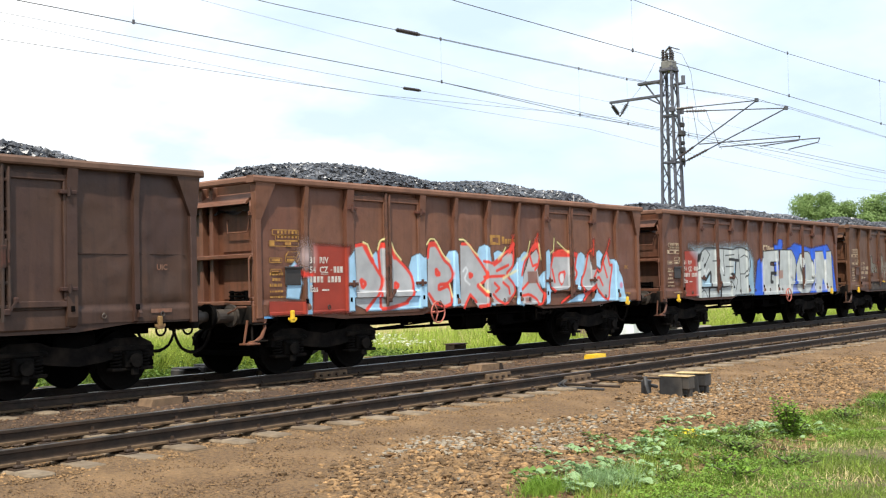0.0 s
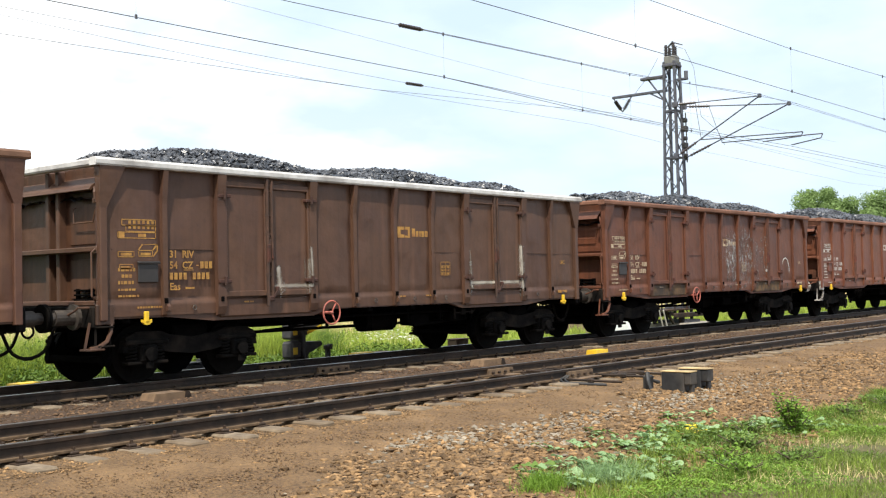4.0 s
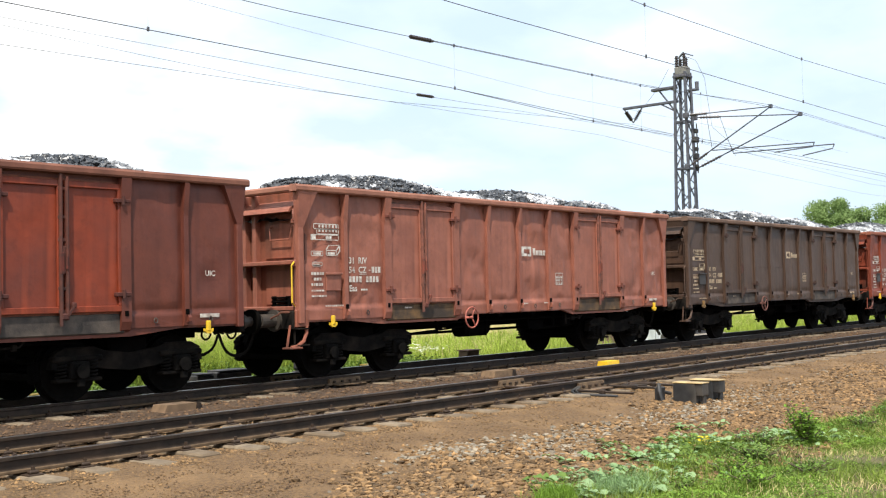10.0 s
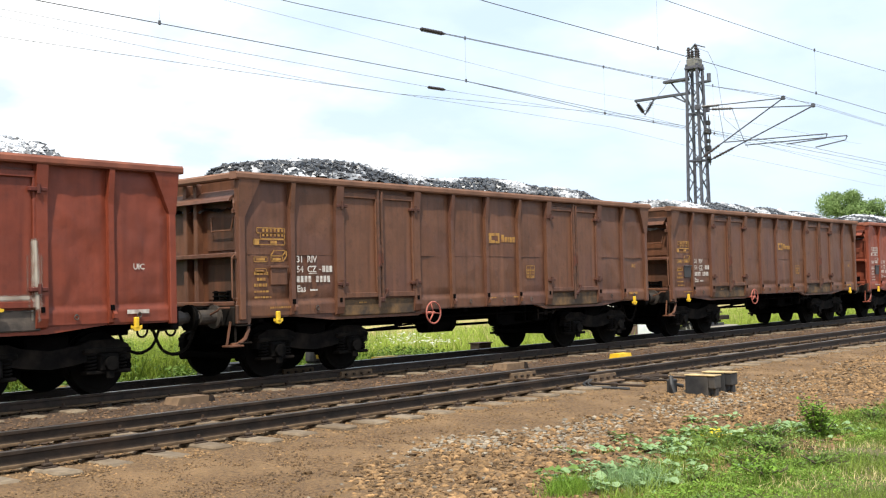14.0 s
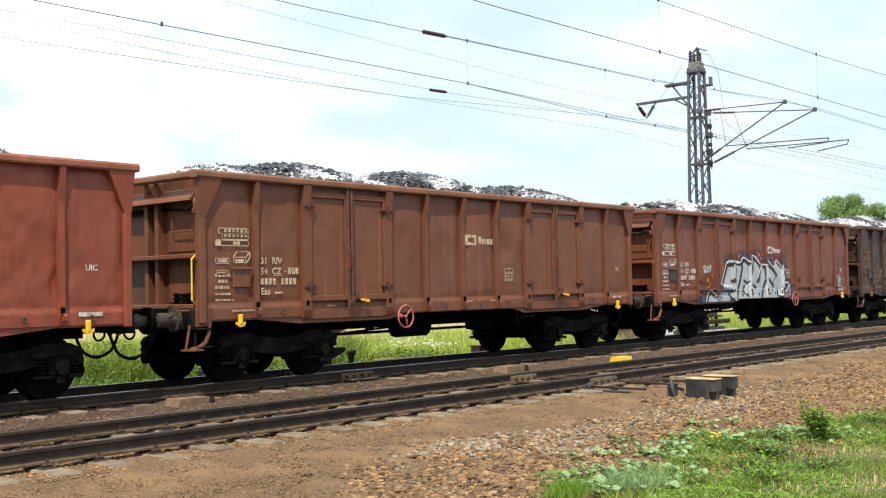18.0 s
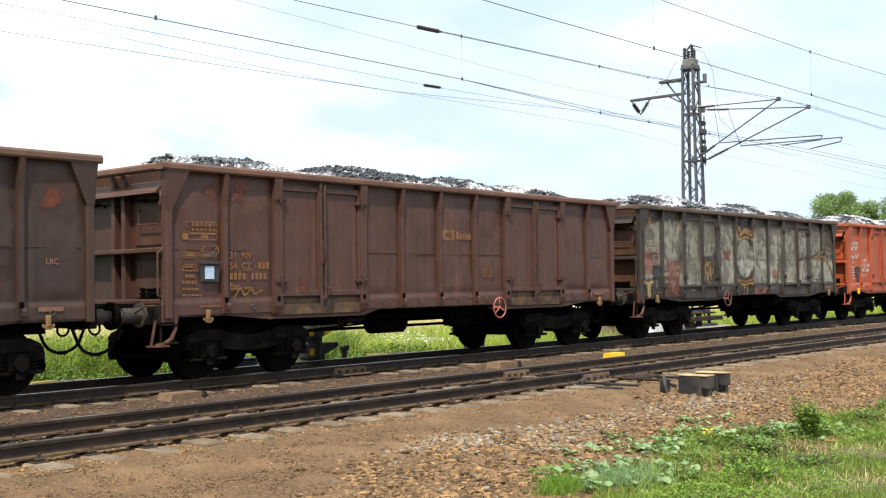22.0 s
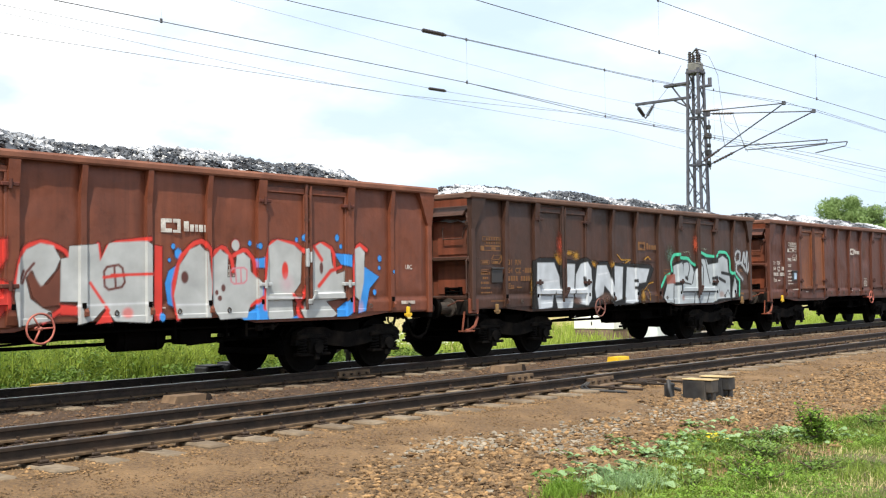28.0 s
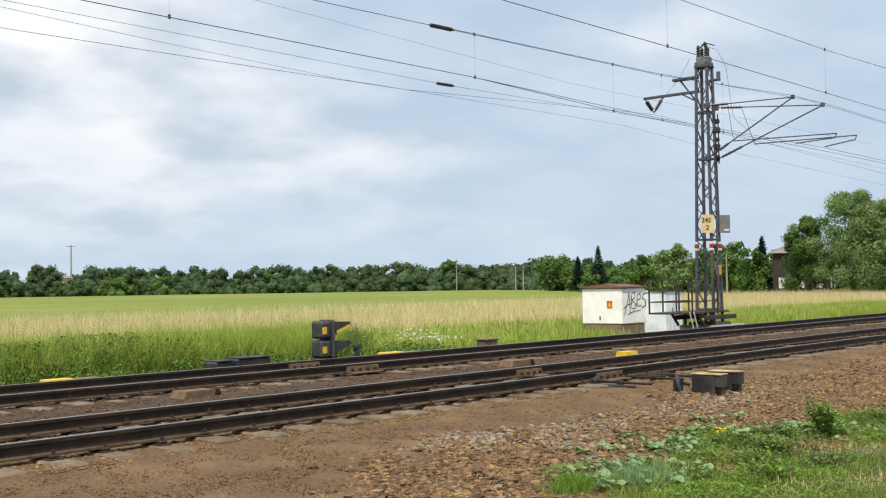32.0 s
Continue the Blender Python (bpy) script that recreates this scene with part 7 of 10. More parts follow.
    m_silver = surface("sprayed_silver_paint", (146, 150, 150), (186, 190, 190), 0.5, 6.0, (110, 104, 100), 4.0, 0.4, bump=0.1)
    sprayed = {n: g[n].mesh(n, m_silver) for n in ("hinge", "lock_case", "door_latch")}
    out = []
    for k, (c, stain, lc, words, spray) in enumerate(FLEET):
        paint = wagon_paint("wagon_paint", c, stain, 0.85 if k in (0, 3, 5, 10, 12, 13, 17, 18, 19, 23) else 0.55)
        rim_c = tuple(v * 0.66 + a for v, a in zip(c, (54, 43, 35))) if k != 4 else (206, 204, 200)
        rim_m = surface("wagon_rim_paint", tuple(v * 0.85 for v in rim_c), rim_c, 0.75, 5.0, tuple(v * 0.7 for v in c), 1.2, 0.5, bump=0.2, rand=1.0)
        if lc not in letter_mats:
            letter_mats[lc] = surface("stencil_paint", tuple(v * 0.78 for v in lc), lc, 0.7, 14.0, FLEET[6][0], 9.0, 0.5, bump=0.0)
        own = {n: g[n].mesh(n, paint) for n in ("rib", "rib_foot", "corner_post", "door_leaf", "frame_rail", "frame_stile", "door_post", "lock_bar", "hinge", "end_wall", "end_beam", "end_stiffener", "end_canopy", "handrail", "side_grip", "top_grip", "solebar", "weld_seam")}
        own["lock_bar"] = g["lock_bar"].mesh("lock_bar", surface("grimy_lock_steel", tuple(v * 0.6 for v in c), tuple(v * 0.9 for v in c), 0.75, 8.0, (34, 30, 27), 3.0, 0.5, bump=0.2))
        grimy = wagon_paint("grimy_end_paint", {8: (134, 68, 42), 19: (88, 54, 38), 23: (122, 62, 42), 24: (132, 66, 42)}[k] if k in (8, 19, 23, 24) else (c[0] * 0.98, c[1] * 0.94, c[2] * 0.90), (58, 44, 36), 0.9)
        own["end_wall"] = g["end_wall"].mesh("end_wall", grimy)
        own["end_panel"] = g["end_panel"].mesh("end_panel", grimy)
        for n in ("corner_bracket", "shunter_rail", "door_opening"):
            own[n] = g[n].mesh(n, grimy)
        rusty = surface("rusty_lock_steel", tuple(v * 0.55 for v in c), (c[0] * 0.85 + 10, c[1] * 0.7, c[2] * 0.6), 0.8, 8.0, (34, 29, 26), 4.0, 0.5, bump=0.2)
        own["hinge"] = g["hinge"].mesh("hinge", rusty)
        own["lock_case"], own["door_latch"] = g["lock_case"].mesh("lock_case", rusty), g["door_latch"].mesh("door_latch", rusty)
        own["side_rim"], own["end_rim"] = g["side_rim"].mesh("side_rim", rim_m), g["end_rim"].mesh("end_rim", rim_m)
        own["sill"] = g["door_sill"].mesh("door_sill", paint)
        leaf_c = {8: (132, 52, 28), 24: (124, 70, 42), 20: (170, 76, 44), 11: (118, 51, 33)}.get(k)
        if leaf_c:
            first = {n: own[n] for n in ("door_leaf", "frame_rail", "frame_stile")}
            door_m = wagon_paint("door_paint", leaf_c, stain)
            for n in ("door_leaf", "frame_rail", "frame_stile"):
                own[n] = g[n].mesh(n, door_m)
        wall = wall_mesh(paint, 5 + k, 4.5 if k in (9, 14) else 3.0 if k in (11, 16, 20, 24) else (2.4 if k in (0, 17, 21) else 1.9))
        wag = tagged(new("goods_wagon"), words, "freight wagon", "wagons of the coal train")
        turn = Matrix.Rotation(math.pi, 4, "Z")

        def put(name, mesh, m=Matrix(), parent=wag, label=""):
            ob = part(name, mesh, None, parent, label)
            ob.matrix_local = m
            return ob

        for side in (Matrix(), turn):
            put("side_wall", wall, side)
            put("side_rim", own["side_rim"], side)
            put("solebar", own["solebar"], side @ pose(0, -1.30, 0))
            for x in RIBS:
                if abs(x) in (4.19, 2.16):
                    put("door_post", own["door_post"], side @ pose(x, -SIDE + 0.002, 0))
                else:
                    put("rib", own["rib"], side @ pose(x, -SIDE + 0.002, 0))
                    put("rib_foot", own["rib_foot"], side @ pose(x + 0.03, -SIDE + 0.002, 0))
                if side is not turn:
                    put("rib_notch", shared["rib_notch"], pose(x - 0.03, -SIDE - 0.047, 1.27))
            for x, s in ((-6.34, 1), (6.34, -1)):
                put("corner_post", own["corner_post"], side @ pose(x, -SIDE - 0.03, 0) @ Matrix.Diagonal((s, 1, 1, 1)))
            for xc in (-3.175, 3.175):
                put("door_sill", shared["ochre_sill"] if k in (5, 9, 12, 13, 18, 23) else (shared["door_sill"] if k in (3, 7, 8, 10, 11, 17) else own["sill"]), side @ pose(xc, -SIDE, 0), label="worn steel sill below the doors")
                leaf = first if k == 24 and xc > 0 else own
                for x0 in (xc - 0.96, xc + 0.02):
                    door = put("door", leaf["door_leaf"], side @ pose(x0, -SIDE - 0.005, 0))
                    for z in (1.345, 3.12):
                        put("frame_rail", leaf["frame_rail"], pose(0, 0, z), door)
                    for x in (0.035, 0.905):
                        put("frame_stile", leaf["frame_stile"], pose(x, 0, 0), door)
                    for z in (1.55, 2.92):
                        put("hinge", sprayed["hinge"] if k in (2, 22) and z < 2 and xc > 0 else own["hinge"], pose(0.0 if x0 < xc - 0.5 else 0.94, 0, z), door)
                put("door_opening", own["door_opening"], side @ pose(xc, -SIDE, 0), label="grimy frame round the doors")
                put("lock_bar", own["lock_bar"], side @ pose(xc, -SIDE, 0))
                if side is not turn:
                    put("lock_case", sprayed["lock_case"] if k in (2, 22) and xc > 0 else own["lock_case"], pose(xc, -SIDE, 0), label="rusty lock case on the door bars")
                    put("door_latch", sprayed["door_latch"] if k in (2, 22) and xc > 0 else own["door_latch"], pose(xc, -SIDE, 0))
        if k in (0, 4, 5, 10, 12, 13, 17, 18, 19, 23):
            for x in (-5.79, -4.735, -1.63, -0.55, 0.55, 1.63, 4.735, 5.79):
                put("weld_seam", own["weld_seam"], pose(x, -SIDE, 0))
        put("floor", shared["floor"])
        put("centre_sill", shared["centre_sill"])
        for end in (Matrix(), turn):
            put("end_wall", own["end_wall"], end)
            put("end_canopy", own["end_canopy"], end)
            for z in (2.05, 1.26):
                put("end_beam", own["end_beam"], end @ pose(0, 0, z))
            for y in (-0.14, 0.14):
                put("end_stiffener", own["end_stiffener"], end @ pose(0, y, 0))
            put("end_rim", own["end_rim"], end @ pose(-6.42, 0, 0))
            put("end_panel", own["end_panel"], end)
            put("foot_step", shared["foot_step"], end)
            put("corner_bracket", white_bracket if k in (6, 8) and end is not turn else own["corner_bracket"], end)
            put("shunter_rail", own["shunter_rail"], end)
            for n in ("handrail", "side_grip", "top_grip"):
                put("handrail", yellow_grip if k in (9, 15) and n == "side_grip" else own[n], end)
            put("headstock", shared["headstock"], end)
            put("step", shared["step"], end)
            put("coupling", shared["coupling"], end @ turn @ pose(6.5, 0, 0))
            for y in (-0.55, 0.42):
                put("brake_hose", shared["brake_hose"], end @ turn @ pose(6.48, y, 0))
            for y in (-0.875, 0.875):
                bf = put("buffer", white_buffer if k == 6 and end is not turn else shared["buffer"], end @ turn @ pose(6.5, y, 1.06))
                put("buffer_plate", shared["buffer_plate"], parent=bf)
            for s in (-1, 1):
                put("tow_hook", shared["dull_hook"] if k in (0, 10, 17, 18, 19, 23) else shared["tow_hook"], end @ pose(-5.66, s * (SIDE + 0.10), 1.02), label="yellow rope hook")
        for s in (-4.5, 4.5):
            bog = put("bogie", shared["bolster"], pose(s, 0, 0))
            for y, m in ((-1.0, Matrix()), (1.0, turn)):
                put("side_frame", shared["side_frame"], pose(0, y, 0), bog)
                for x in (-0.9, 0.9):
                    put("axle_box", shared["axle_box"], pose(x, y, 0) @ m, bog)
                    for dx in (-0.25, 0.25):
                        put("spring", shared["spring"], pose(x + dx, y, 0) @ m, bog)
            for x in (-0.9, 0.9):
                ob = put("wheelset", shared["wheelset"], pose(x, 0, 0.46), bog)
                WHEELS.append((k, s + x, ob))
        for x in (-4.72, -1.62, -0.55, 0.55, 1.5, 4.72, 5.75):
            put("lashing_ring", shared["lashing_ring"], pose(x, -SIDE - 0.03, 1.15))
        if k in (3, 11, 14, 15, 21):
            for x in (-2.84, 3.5):
                put("door_lever", shared["door_lever"], pose(x, -SIDE, 1.30), label="yellow door lever")
        put("air_tank", shared["air_tank"], pose(0.9 if k % 3 else -0.1, 0, 0))
        put("brake_rigging", shared["brake_rigging"])
        rear = k in (2, 3, 6, 7, 14, 16, 18, 20, 21, 24)
        put("change_lever", shared["change_lever"], pose(-2.6 if rear else 2.0, -1.2, 0.95))
        worn = k in (10, 17, 19, 23)
        put("hand_wheel", shared["worn_wheel" if worn else "hand_wheel"], pose(1.78 if rear else -1.80, -1.48, 0.97, 0, k * 23, 0), label="rusty faded brake hand wheel" if worn else "orange-red brake hand wheel")
        put("placard_holder", g["placard_holder"].mesh("placard_holder", m_holder if k in (18, 24) or k % 3 and k != 8 else paint), pose(-4.60 if k == 24 else -5.58, -SIDE - 0.03, 1.70))
        if k in (18, 22, 24):
            put("paper_label", paper_shape.mesh("paper_label", m_paper), pose(-4.56 if k == 24 else -5.60, -SIDE - 0.062, 1.70), label="pale waybill in the placard holder")
        if k == 21:
            put("black_placard", paper_shape.mesh("black_placard", m_holder), pose(-5.58, -SIDE - 0.064, 1.70) @ Matrix.Diagonal((1.5, 1, 1.2, 1)))
        for n, sh in (swapped if k == 24 else shifted if k == 11 else letters).items():
            drop = 0.0 if k in (9, 20) or (k == 24 and n != "inspection_grid") else {"load_table": -0.23, "capacity_mark": -0.23, "inspection_grid": -0.25 if k == 24 else 0.0, "end_mark": 0.0, "date_mark": 0.0, "small_mark": 0.0}.get(n, -0.11)
            fresh = n in ("type_block", "number_line", "class_letters") and k in (1, 2, 12, 13)
            put(n, sh.mesh(n, letter_mats[W_WHITE if fresh and W_WHITE in letter_mats else lc]), pose(0, -0.007 if fresh else 0, drop), label="stencilled paint marks")
        put("logo", logo.mesh("logo", letter_mats[lc]), pose({9: 0.0, 22: 0.12}.get(k, 0.0), 0, {9: -0.2, 22: -0.08, 24: 0.0}.get(k, -0.10)), label="painted company mark")
        if spray:
            s = spray()
            if k in (17, 18):
                put("rust_patch", s.mesh("rust_patch", m_spray), label="orange patches where the paint has chipped")
            else:
                put("graffiti", s.mesh("graffiti", m_spray), label="sprayed paint over panels and ribs")
        # the first eight loads carry fainter painted glints than the rest
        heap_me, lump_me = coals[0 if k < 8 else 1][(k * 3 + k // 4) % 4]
        load = tagged(new("coal_load", heap_me), "heap of glistening black coal with faint painted glints filling an open wagon" if k < 8 else "heap of black coal with glints painted as pale patches", "coal", "coal loads")
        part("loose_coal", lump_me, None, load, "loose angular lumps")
        out.append((wag, load))
    return out


WHEELS = []
WAGONS = build_train()


# ---- ground, track bed and rails ----
def ground_z(x, y):
    """Height of the natural ground: a shallow dip beyond the tracks, a low verge on the near side."""
    z = -0.42
    if y < 10.0:
        z = -0.39 + 0.015 * math.sin(x * 0.9) - 0.16 * min(1, max(0, (y - 4.5) / 1.1))
    elif y > 19:
        z = -0.48 - 0.12 * min(1, (y - 19) / 12)
    return z


def bed_z(x, y):
    """Height of the ballast and gravel surface across the line."""
    pts = [(4.3, -0.48), (4.9, -0.43), (5.8, -0.39), (7.4, -0.335), (8.6, -0.235), (9.2, -0.215), (9.9, -0.212), (11.6, -0.195), (12.1, -0.185), (13.1, -0.24), (14.0, -0.20), (17.0, -0.20), (17.8, -0.30), (18.6, -0.46), (19.2, -0.56)]
    for (y0, z0), (y1, z1) in zip(pts[:-1], pts[1:]):
        if y <= y1:
            return z0 + (z1 - z0) * (y - y0) / (y1 - y0)
    return pts[-1][1]


def grid_mesh(name, xs, ys, zf, mats, slot=None):
    v = [(x, y, zf(x, y)) for y in ys for x in xs]
    n = len(xs)
    f, sl = [], []
    for j in range(len(ys) - 1):
        for i in range(n - 1):
            a = j * n + i
            f.append((a, a + 1, a + n + 1, a + n))
            sl.append(slot((xs[i] + xs[i + 1]) / 2, (ys[j] + ys[j + 1]) / 2) if slot else 0)
    return raw_mesh(name, v, f, mats, sl, True)


gx = [-2500, -900, -300, -100, -40] + list(np.arange(-20, 90, 2.5)) + [100, 130, 180, 260, 400, 700, 1200, 2500]
gy = [-1500, -300, -60, -20, -8, -2, 0, 2, 3.5, 4.2, 4.5, 5.0, 5.6, 6.5, 8, 12, 16, 19, 21, 24, 28, 34, 42, 50, 60, 75, 100, 140, 220, 340, 500, 800, 1500, 3000]
ground = tagged(new("ground", grid_mesh("ground", gx, gy, ground_z, [M_SOIL, M_CROP, M_VERGESOIL], lambda x, y: 1 if y > 62 else (2 if y < 16 else 0))), "grassy meadow soil and a green crop field", "ground", kind="structure")

bx = list(np.arange(-30, 2, 1.0)) + list(np.arange(2, 30, 0.16)) + list(np.arange(30, 70, 0.6)) + list(np.arange(70, 400, 6.0))
by = [4.3, 4.6, 4.9, 5.2, 5.5] + list(np.arange(5.8, 14.2, 0.16)) + [14.7, 15.2, 15.8, 16.4, 17.0, 17.4, 17.8, 18.2, 18.6, 19.2]


def rough_bed(x, y):
    return bed_z(x, y) + 0.022 * noise.noise((x * 2.2, y * 2.2, 0)) + 0.014 * noise.noise((x * 6, y * 6, 4))


bed = tagged(new("track_bed", grid_mesh("track_bed", bx, by, rough_bed, [M_GRAVEL, M_BALLAST], lambda x, y: 1 if y > 11.7 + 0.2 * math.sin(x * 1.7) else 0)), "brown gravel and crushed stone track bed", "ballast", kind="structure")


def rail_section(y):
    h = [(-0.062, -0.15), (-0.062, -0.137), (-0.012, -0.12), (-0.010, -0.045), (-0.034, -0.036), (-0.034, -0.006), (-0.028, 0.0)]
    return [(y + a, b) for a, b in h] + [(y - a, b) for a, b in reversed(h)]


def rail_thing(name, y, x0, x1, label):
    ob = tagged(new(name), label, "rail", "running rails")
    part("rail_body", Shape().prism_x(rail_section(y), x0, x1), M_RAIL, ob)
    part("rail_foot", Shape().cbox(x0, x1, y - 0.078, y + 0.078, -0.160, -0.128, 0.006), M_RAILRUST, ob, "dusty brown rail foot")
    part("rail_head", Shape().cbox(x0, x1, y - 0.030, y + 0.030, -0.004, 0.003, 0.002), M_RAILTOP, ob, "shiny worn running surface")
    return ob


for tr in (TRACK_A, TRACK_B):
    for s in (-1, 1):
        rail_thing("rail", tr + s * 0.7525, -40, 420, "brown rusted steel rail with a polished head")

# sleepers with their fastenings
sl_a = Shape().cbox(-0.13, 0.13, -1.30, 1.30, -0.33, -0.155, 0.02).mesh("sleeper", M_SLEEPER)
fast = Shape()
for y in (0.0,):
    fast.cbox(-0.08, 0.08, y - 0.17, y + 0.17, -0.157, -0.140, 0.005)
    for d in (-0.105, 0.105):
        fast.cbox(-0.05, 0.05, y + d - 0.035, y + d + 0.035, -0.142, -0.105, 0.012)
        fast.cyl((0, y + d, -0.11), (0, y + d, -0.068), 0.02, 6)
fast_me = fast.mesh("fastening", M_RAIL)


def sleepers(tr, x0, x1, step, group):
    r = random.Random(int(tr * 10))
    n = int((x1 - x0) / step)
    for i in range(n):
        x = x0 + i * step
        ob = tagged(new("sleeper", sl_a), "weathered grey-brown railway sleeper bedded in gravel", "sleeper", group)
        ob.matrix_world = pose(x, tr + r.uniform(-0.06, 0.06), r.uniform(-0.045, -0.008), r.uniform(-0.6, 0.6), 0, r.uniform(-1.5, 1.5))
        for s in (-1, 1):
            f = new("fastening", fast_me)
            f.parent = ob
            f.location = (0, s * 0.7525, 0)


sleepers(TRACK_A, 2.0, 50.0, 0.61, "sleepers of the near track")
sleepers(TRACK_B, 5.0, 62.0, 0.61, "sleepers of the far track")


# ---- loose stones ----
def stone_cloud(name, n, area, size, mat, seed, sides=8, base=bed_z, flat=0.6):
    """Many loose stones, resting on the surface, in one mesh."""
    rng = np.random.default_rng(seed)
    if sides == 8:
        b = np.array([(1, 0, 0), (-1, 0, 0), (0, 1, 0), (0, -1, 0), (0, 0, 1), (0, 0, -1)], float)
        tri = np.array([(0, 2, 4), (2, 1, 4), (1, 3, 4), (3, 0, 4), (2, 0, 5), (1, 2, 5), (3, 1, 5), (0, 3, 5)])
    else:
        g = np.arange(5) * 1.2566
        b = np.array([(0, 0, 1)] + [(0.894 * math.cos(a), 0.894 * math.sin(a), 0.447) for a in g] + [(0.894 * math.cos(a), 0.894 * math.sin(a), -0.447) for a in g + 0.6283] + [(0, 0, -1)])
        tri = np.array([(0, i, i % 5 + 1) for i in range(1, 6)] + [(i, i + 5, i % 5 + 1) for i in range(1, 6)] + [(i % 5 + 1, i + 5, i % 5 + 6) for i in range(1, 6)] + [(11, i % 5 + 6, i + 5) for i in range(1, 6)])
    k = len(b)
    x, y = area(rng, n)
    z = np.array([base(a, c) for a, c in zip(x, y)])
    s = rng.uniform(size[0], size[1], n) * rng.uniform(0.6, 1.2, n)
    shape = b[None] * rng.uniform(0.5, 1.3, (n, k, 1)) * s[:, None, None] * rng.uniform(0.7, 1.3, (n, 1, 3)) * np.array([1, 1, flat])
    a = rng.uniform(0, 6.283, n)
    ca, sa = np.cos(a)[:, None], np.sin(a)[:, None]
    v = np.stack([shape[..., 0] * ca - shape[..., 1] * sa + x[:, None], shape[..., 0] * sa + shape[..., 1] * ca + y[:, None], shape[..., 2] + (z + s * 0.10)[:, None]], -1)
    t = tri[None] + (np.arange(n) * k)[:, None, None]
    return tagged(new(name, raw_mesh(name, v.reshape(-1, 3), t.reshape(-1, 3), mat)), "loose crushed stones scattered on the gravel", "stones", kind="stuff")


def area_box(x0, x1, y0, y1, power=1.0):
    return lambda rng, n: (x0 + (x1 - x0) * rng.random(n) ** power, rng.uniform(y0, y1, n))


VERGE_EDGE = ((4, 6, 7.6, 8.6, 10.2, 11.2, 12.4, 13.4, 14.8, 16.6, 24), (4.0, 4.4, 5.0, 5.35, 5.8, 5.95, 5.85, 5.55, 5.5, 5.45, 5.6))


def verge_edge(x):
    """Where the green of the near verge ends at the stones, an uneven line."""
    return np.interp(x, *VERGE_EDGE) + 0.14 * np.sin(np.asarray(x) * 2.3) + 0.09 * np.sin(np.asarray(x) * 5.9 + 1)


def bank(rng, n):
    """The stony slope of the near bank: dense below, thinning out upwards in an uneven edge."""
    x = 4.0 + 22 * rng.random(n) ** 1.4
    low, top = np.interp(x, *VERGE_EDGE) - 1.0, np.interp(x, (6, 9, 12, 15, 18, 24), (6.9, 7.7, 7.9, 8.0, 8.2, 8.1)) + 0.25 * np.sin(x * 0.9) + 0.15 * np.sin(x * 2.7)
    return x, low + (top - low) * (1 - rng.random(n) ** 1.1) + rng.normal(0, 0.22, n)


def pale_heaps(rng, n):
    """Patches of paler stone tipped on the bank."""
    spots = np.array([(9.7, 7.85, 0.5), (11.4, 7.6, 0.5), (13.2, 7.5, 0.6), (15.0, 7.5, 0.7), (10.6, 7.1, 0.4), (17.0, 7.8, 0.9)])
    c = spots[rng.integers(0, len(spots), n)]
    return c[:, 0] + rng.normal(0, 1, n) * c[:, 2], c[:, 1] + rng.normal(0, 0.42, n) * c[:, 2]


stone_cloud("ballast_stones", 19000, bank, (0.017, 0.040), M_STONE, 1, 20)
stone_cloud("ballast_stones", 6000, bank, (0.026, 0.052), M_STONE, 8, 20, flat=0.75)
stone_cloud("ballast_stones", 700, bank, (0.018, 0.042), M_STONE_GREY, 7, 20)
stone_cloud("ballast_stones", 1500, pale_heaps, (0.016, 0.044), M_STONE_GREY, 2, 20)
stone_cloud("gravel_stones", 14000, area_box(3.5, 26, 7.6, 9.9, 1.3), (0.008, 0.018), M_STONE, 3, 8)
stone_cloud("gravel_stones", 7000, area_box(4, 30, 9.25, 9.88, 1.3), (0.010, 0.026), M_STONE, 9, 8)
stone_cloud("gravel_stones", 8000, lambda rng, n: (2.8 + 6.4 * rng.random(n) ** 0.9, 6.0 + 2.9 * rng.random(n)), (0.006, 0.014), M_STONE_DARK, 10, 8)
stone_cloud("ballast_stones", 9000, area_box(4, 40, 11.8, 14.3, 1.3), (0.018, 0.045), M_STONE_DARK, 4, 8)
stone_cloud("ballast_stones", 7000, area_box(4, 40, 9.8, 11.7, 1.3), (0.016, 0.035), M_STONE, 5, 8)
stone_cloud("ballast_stones", 6000, area_box(6, 45, 14.4, 18.0, 1.3), (0.018, 0.045), M_STONE_DARK, 6, 8)


# ---- overhead line ----
MX, MY = 36.6, 19.0


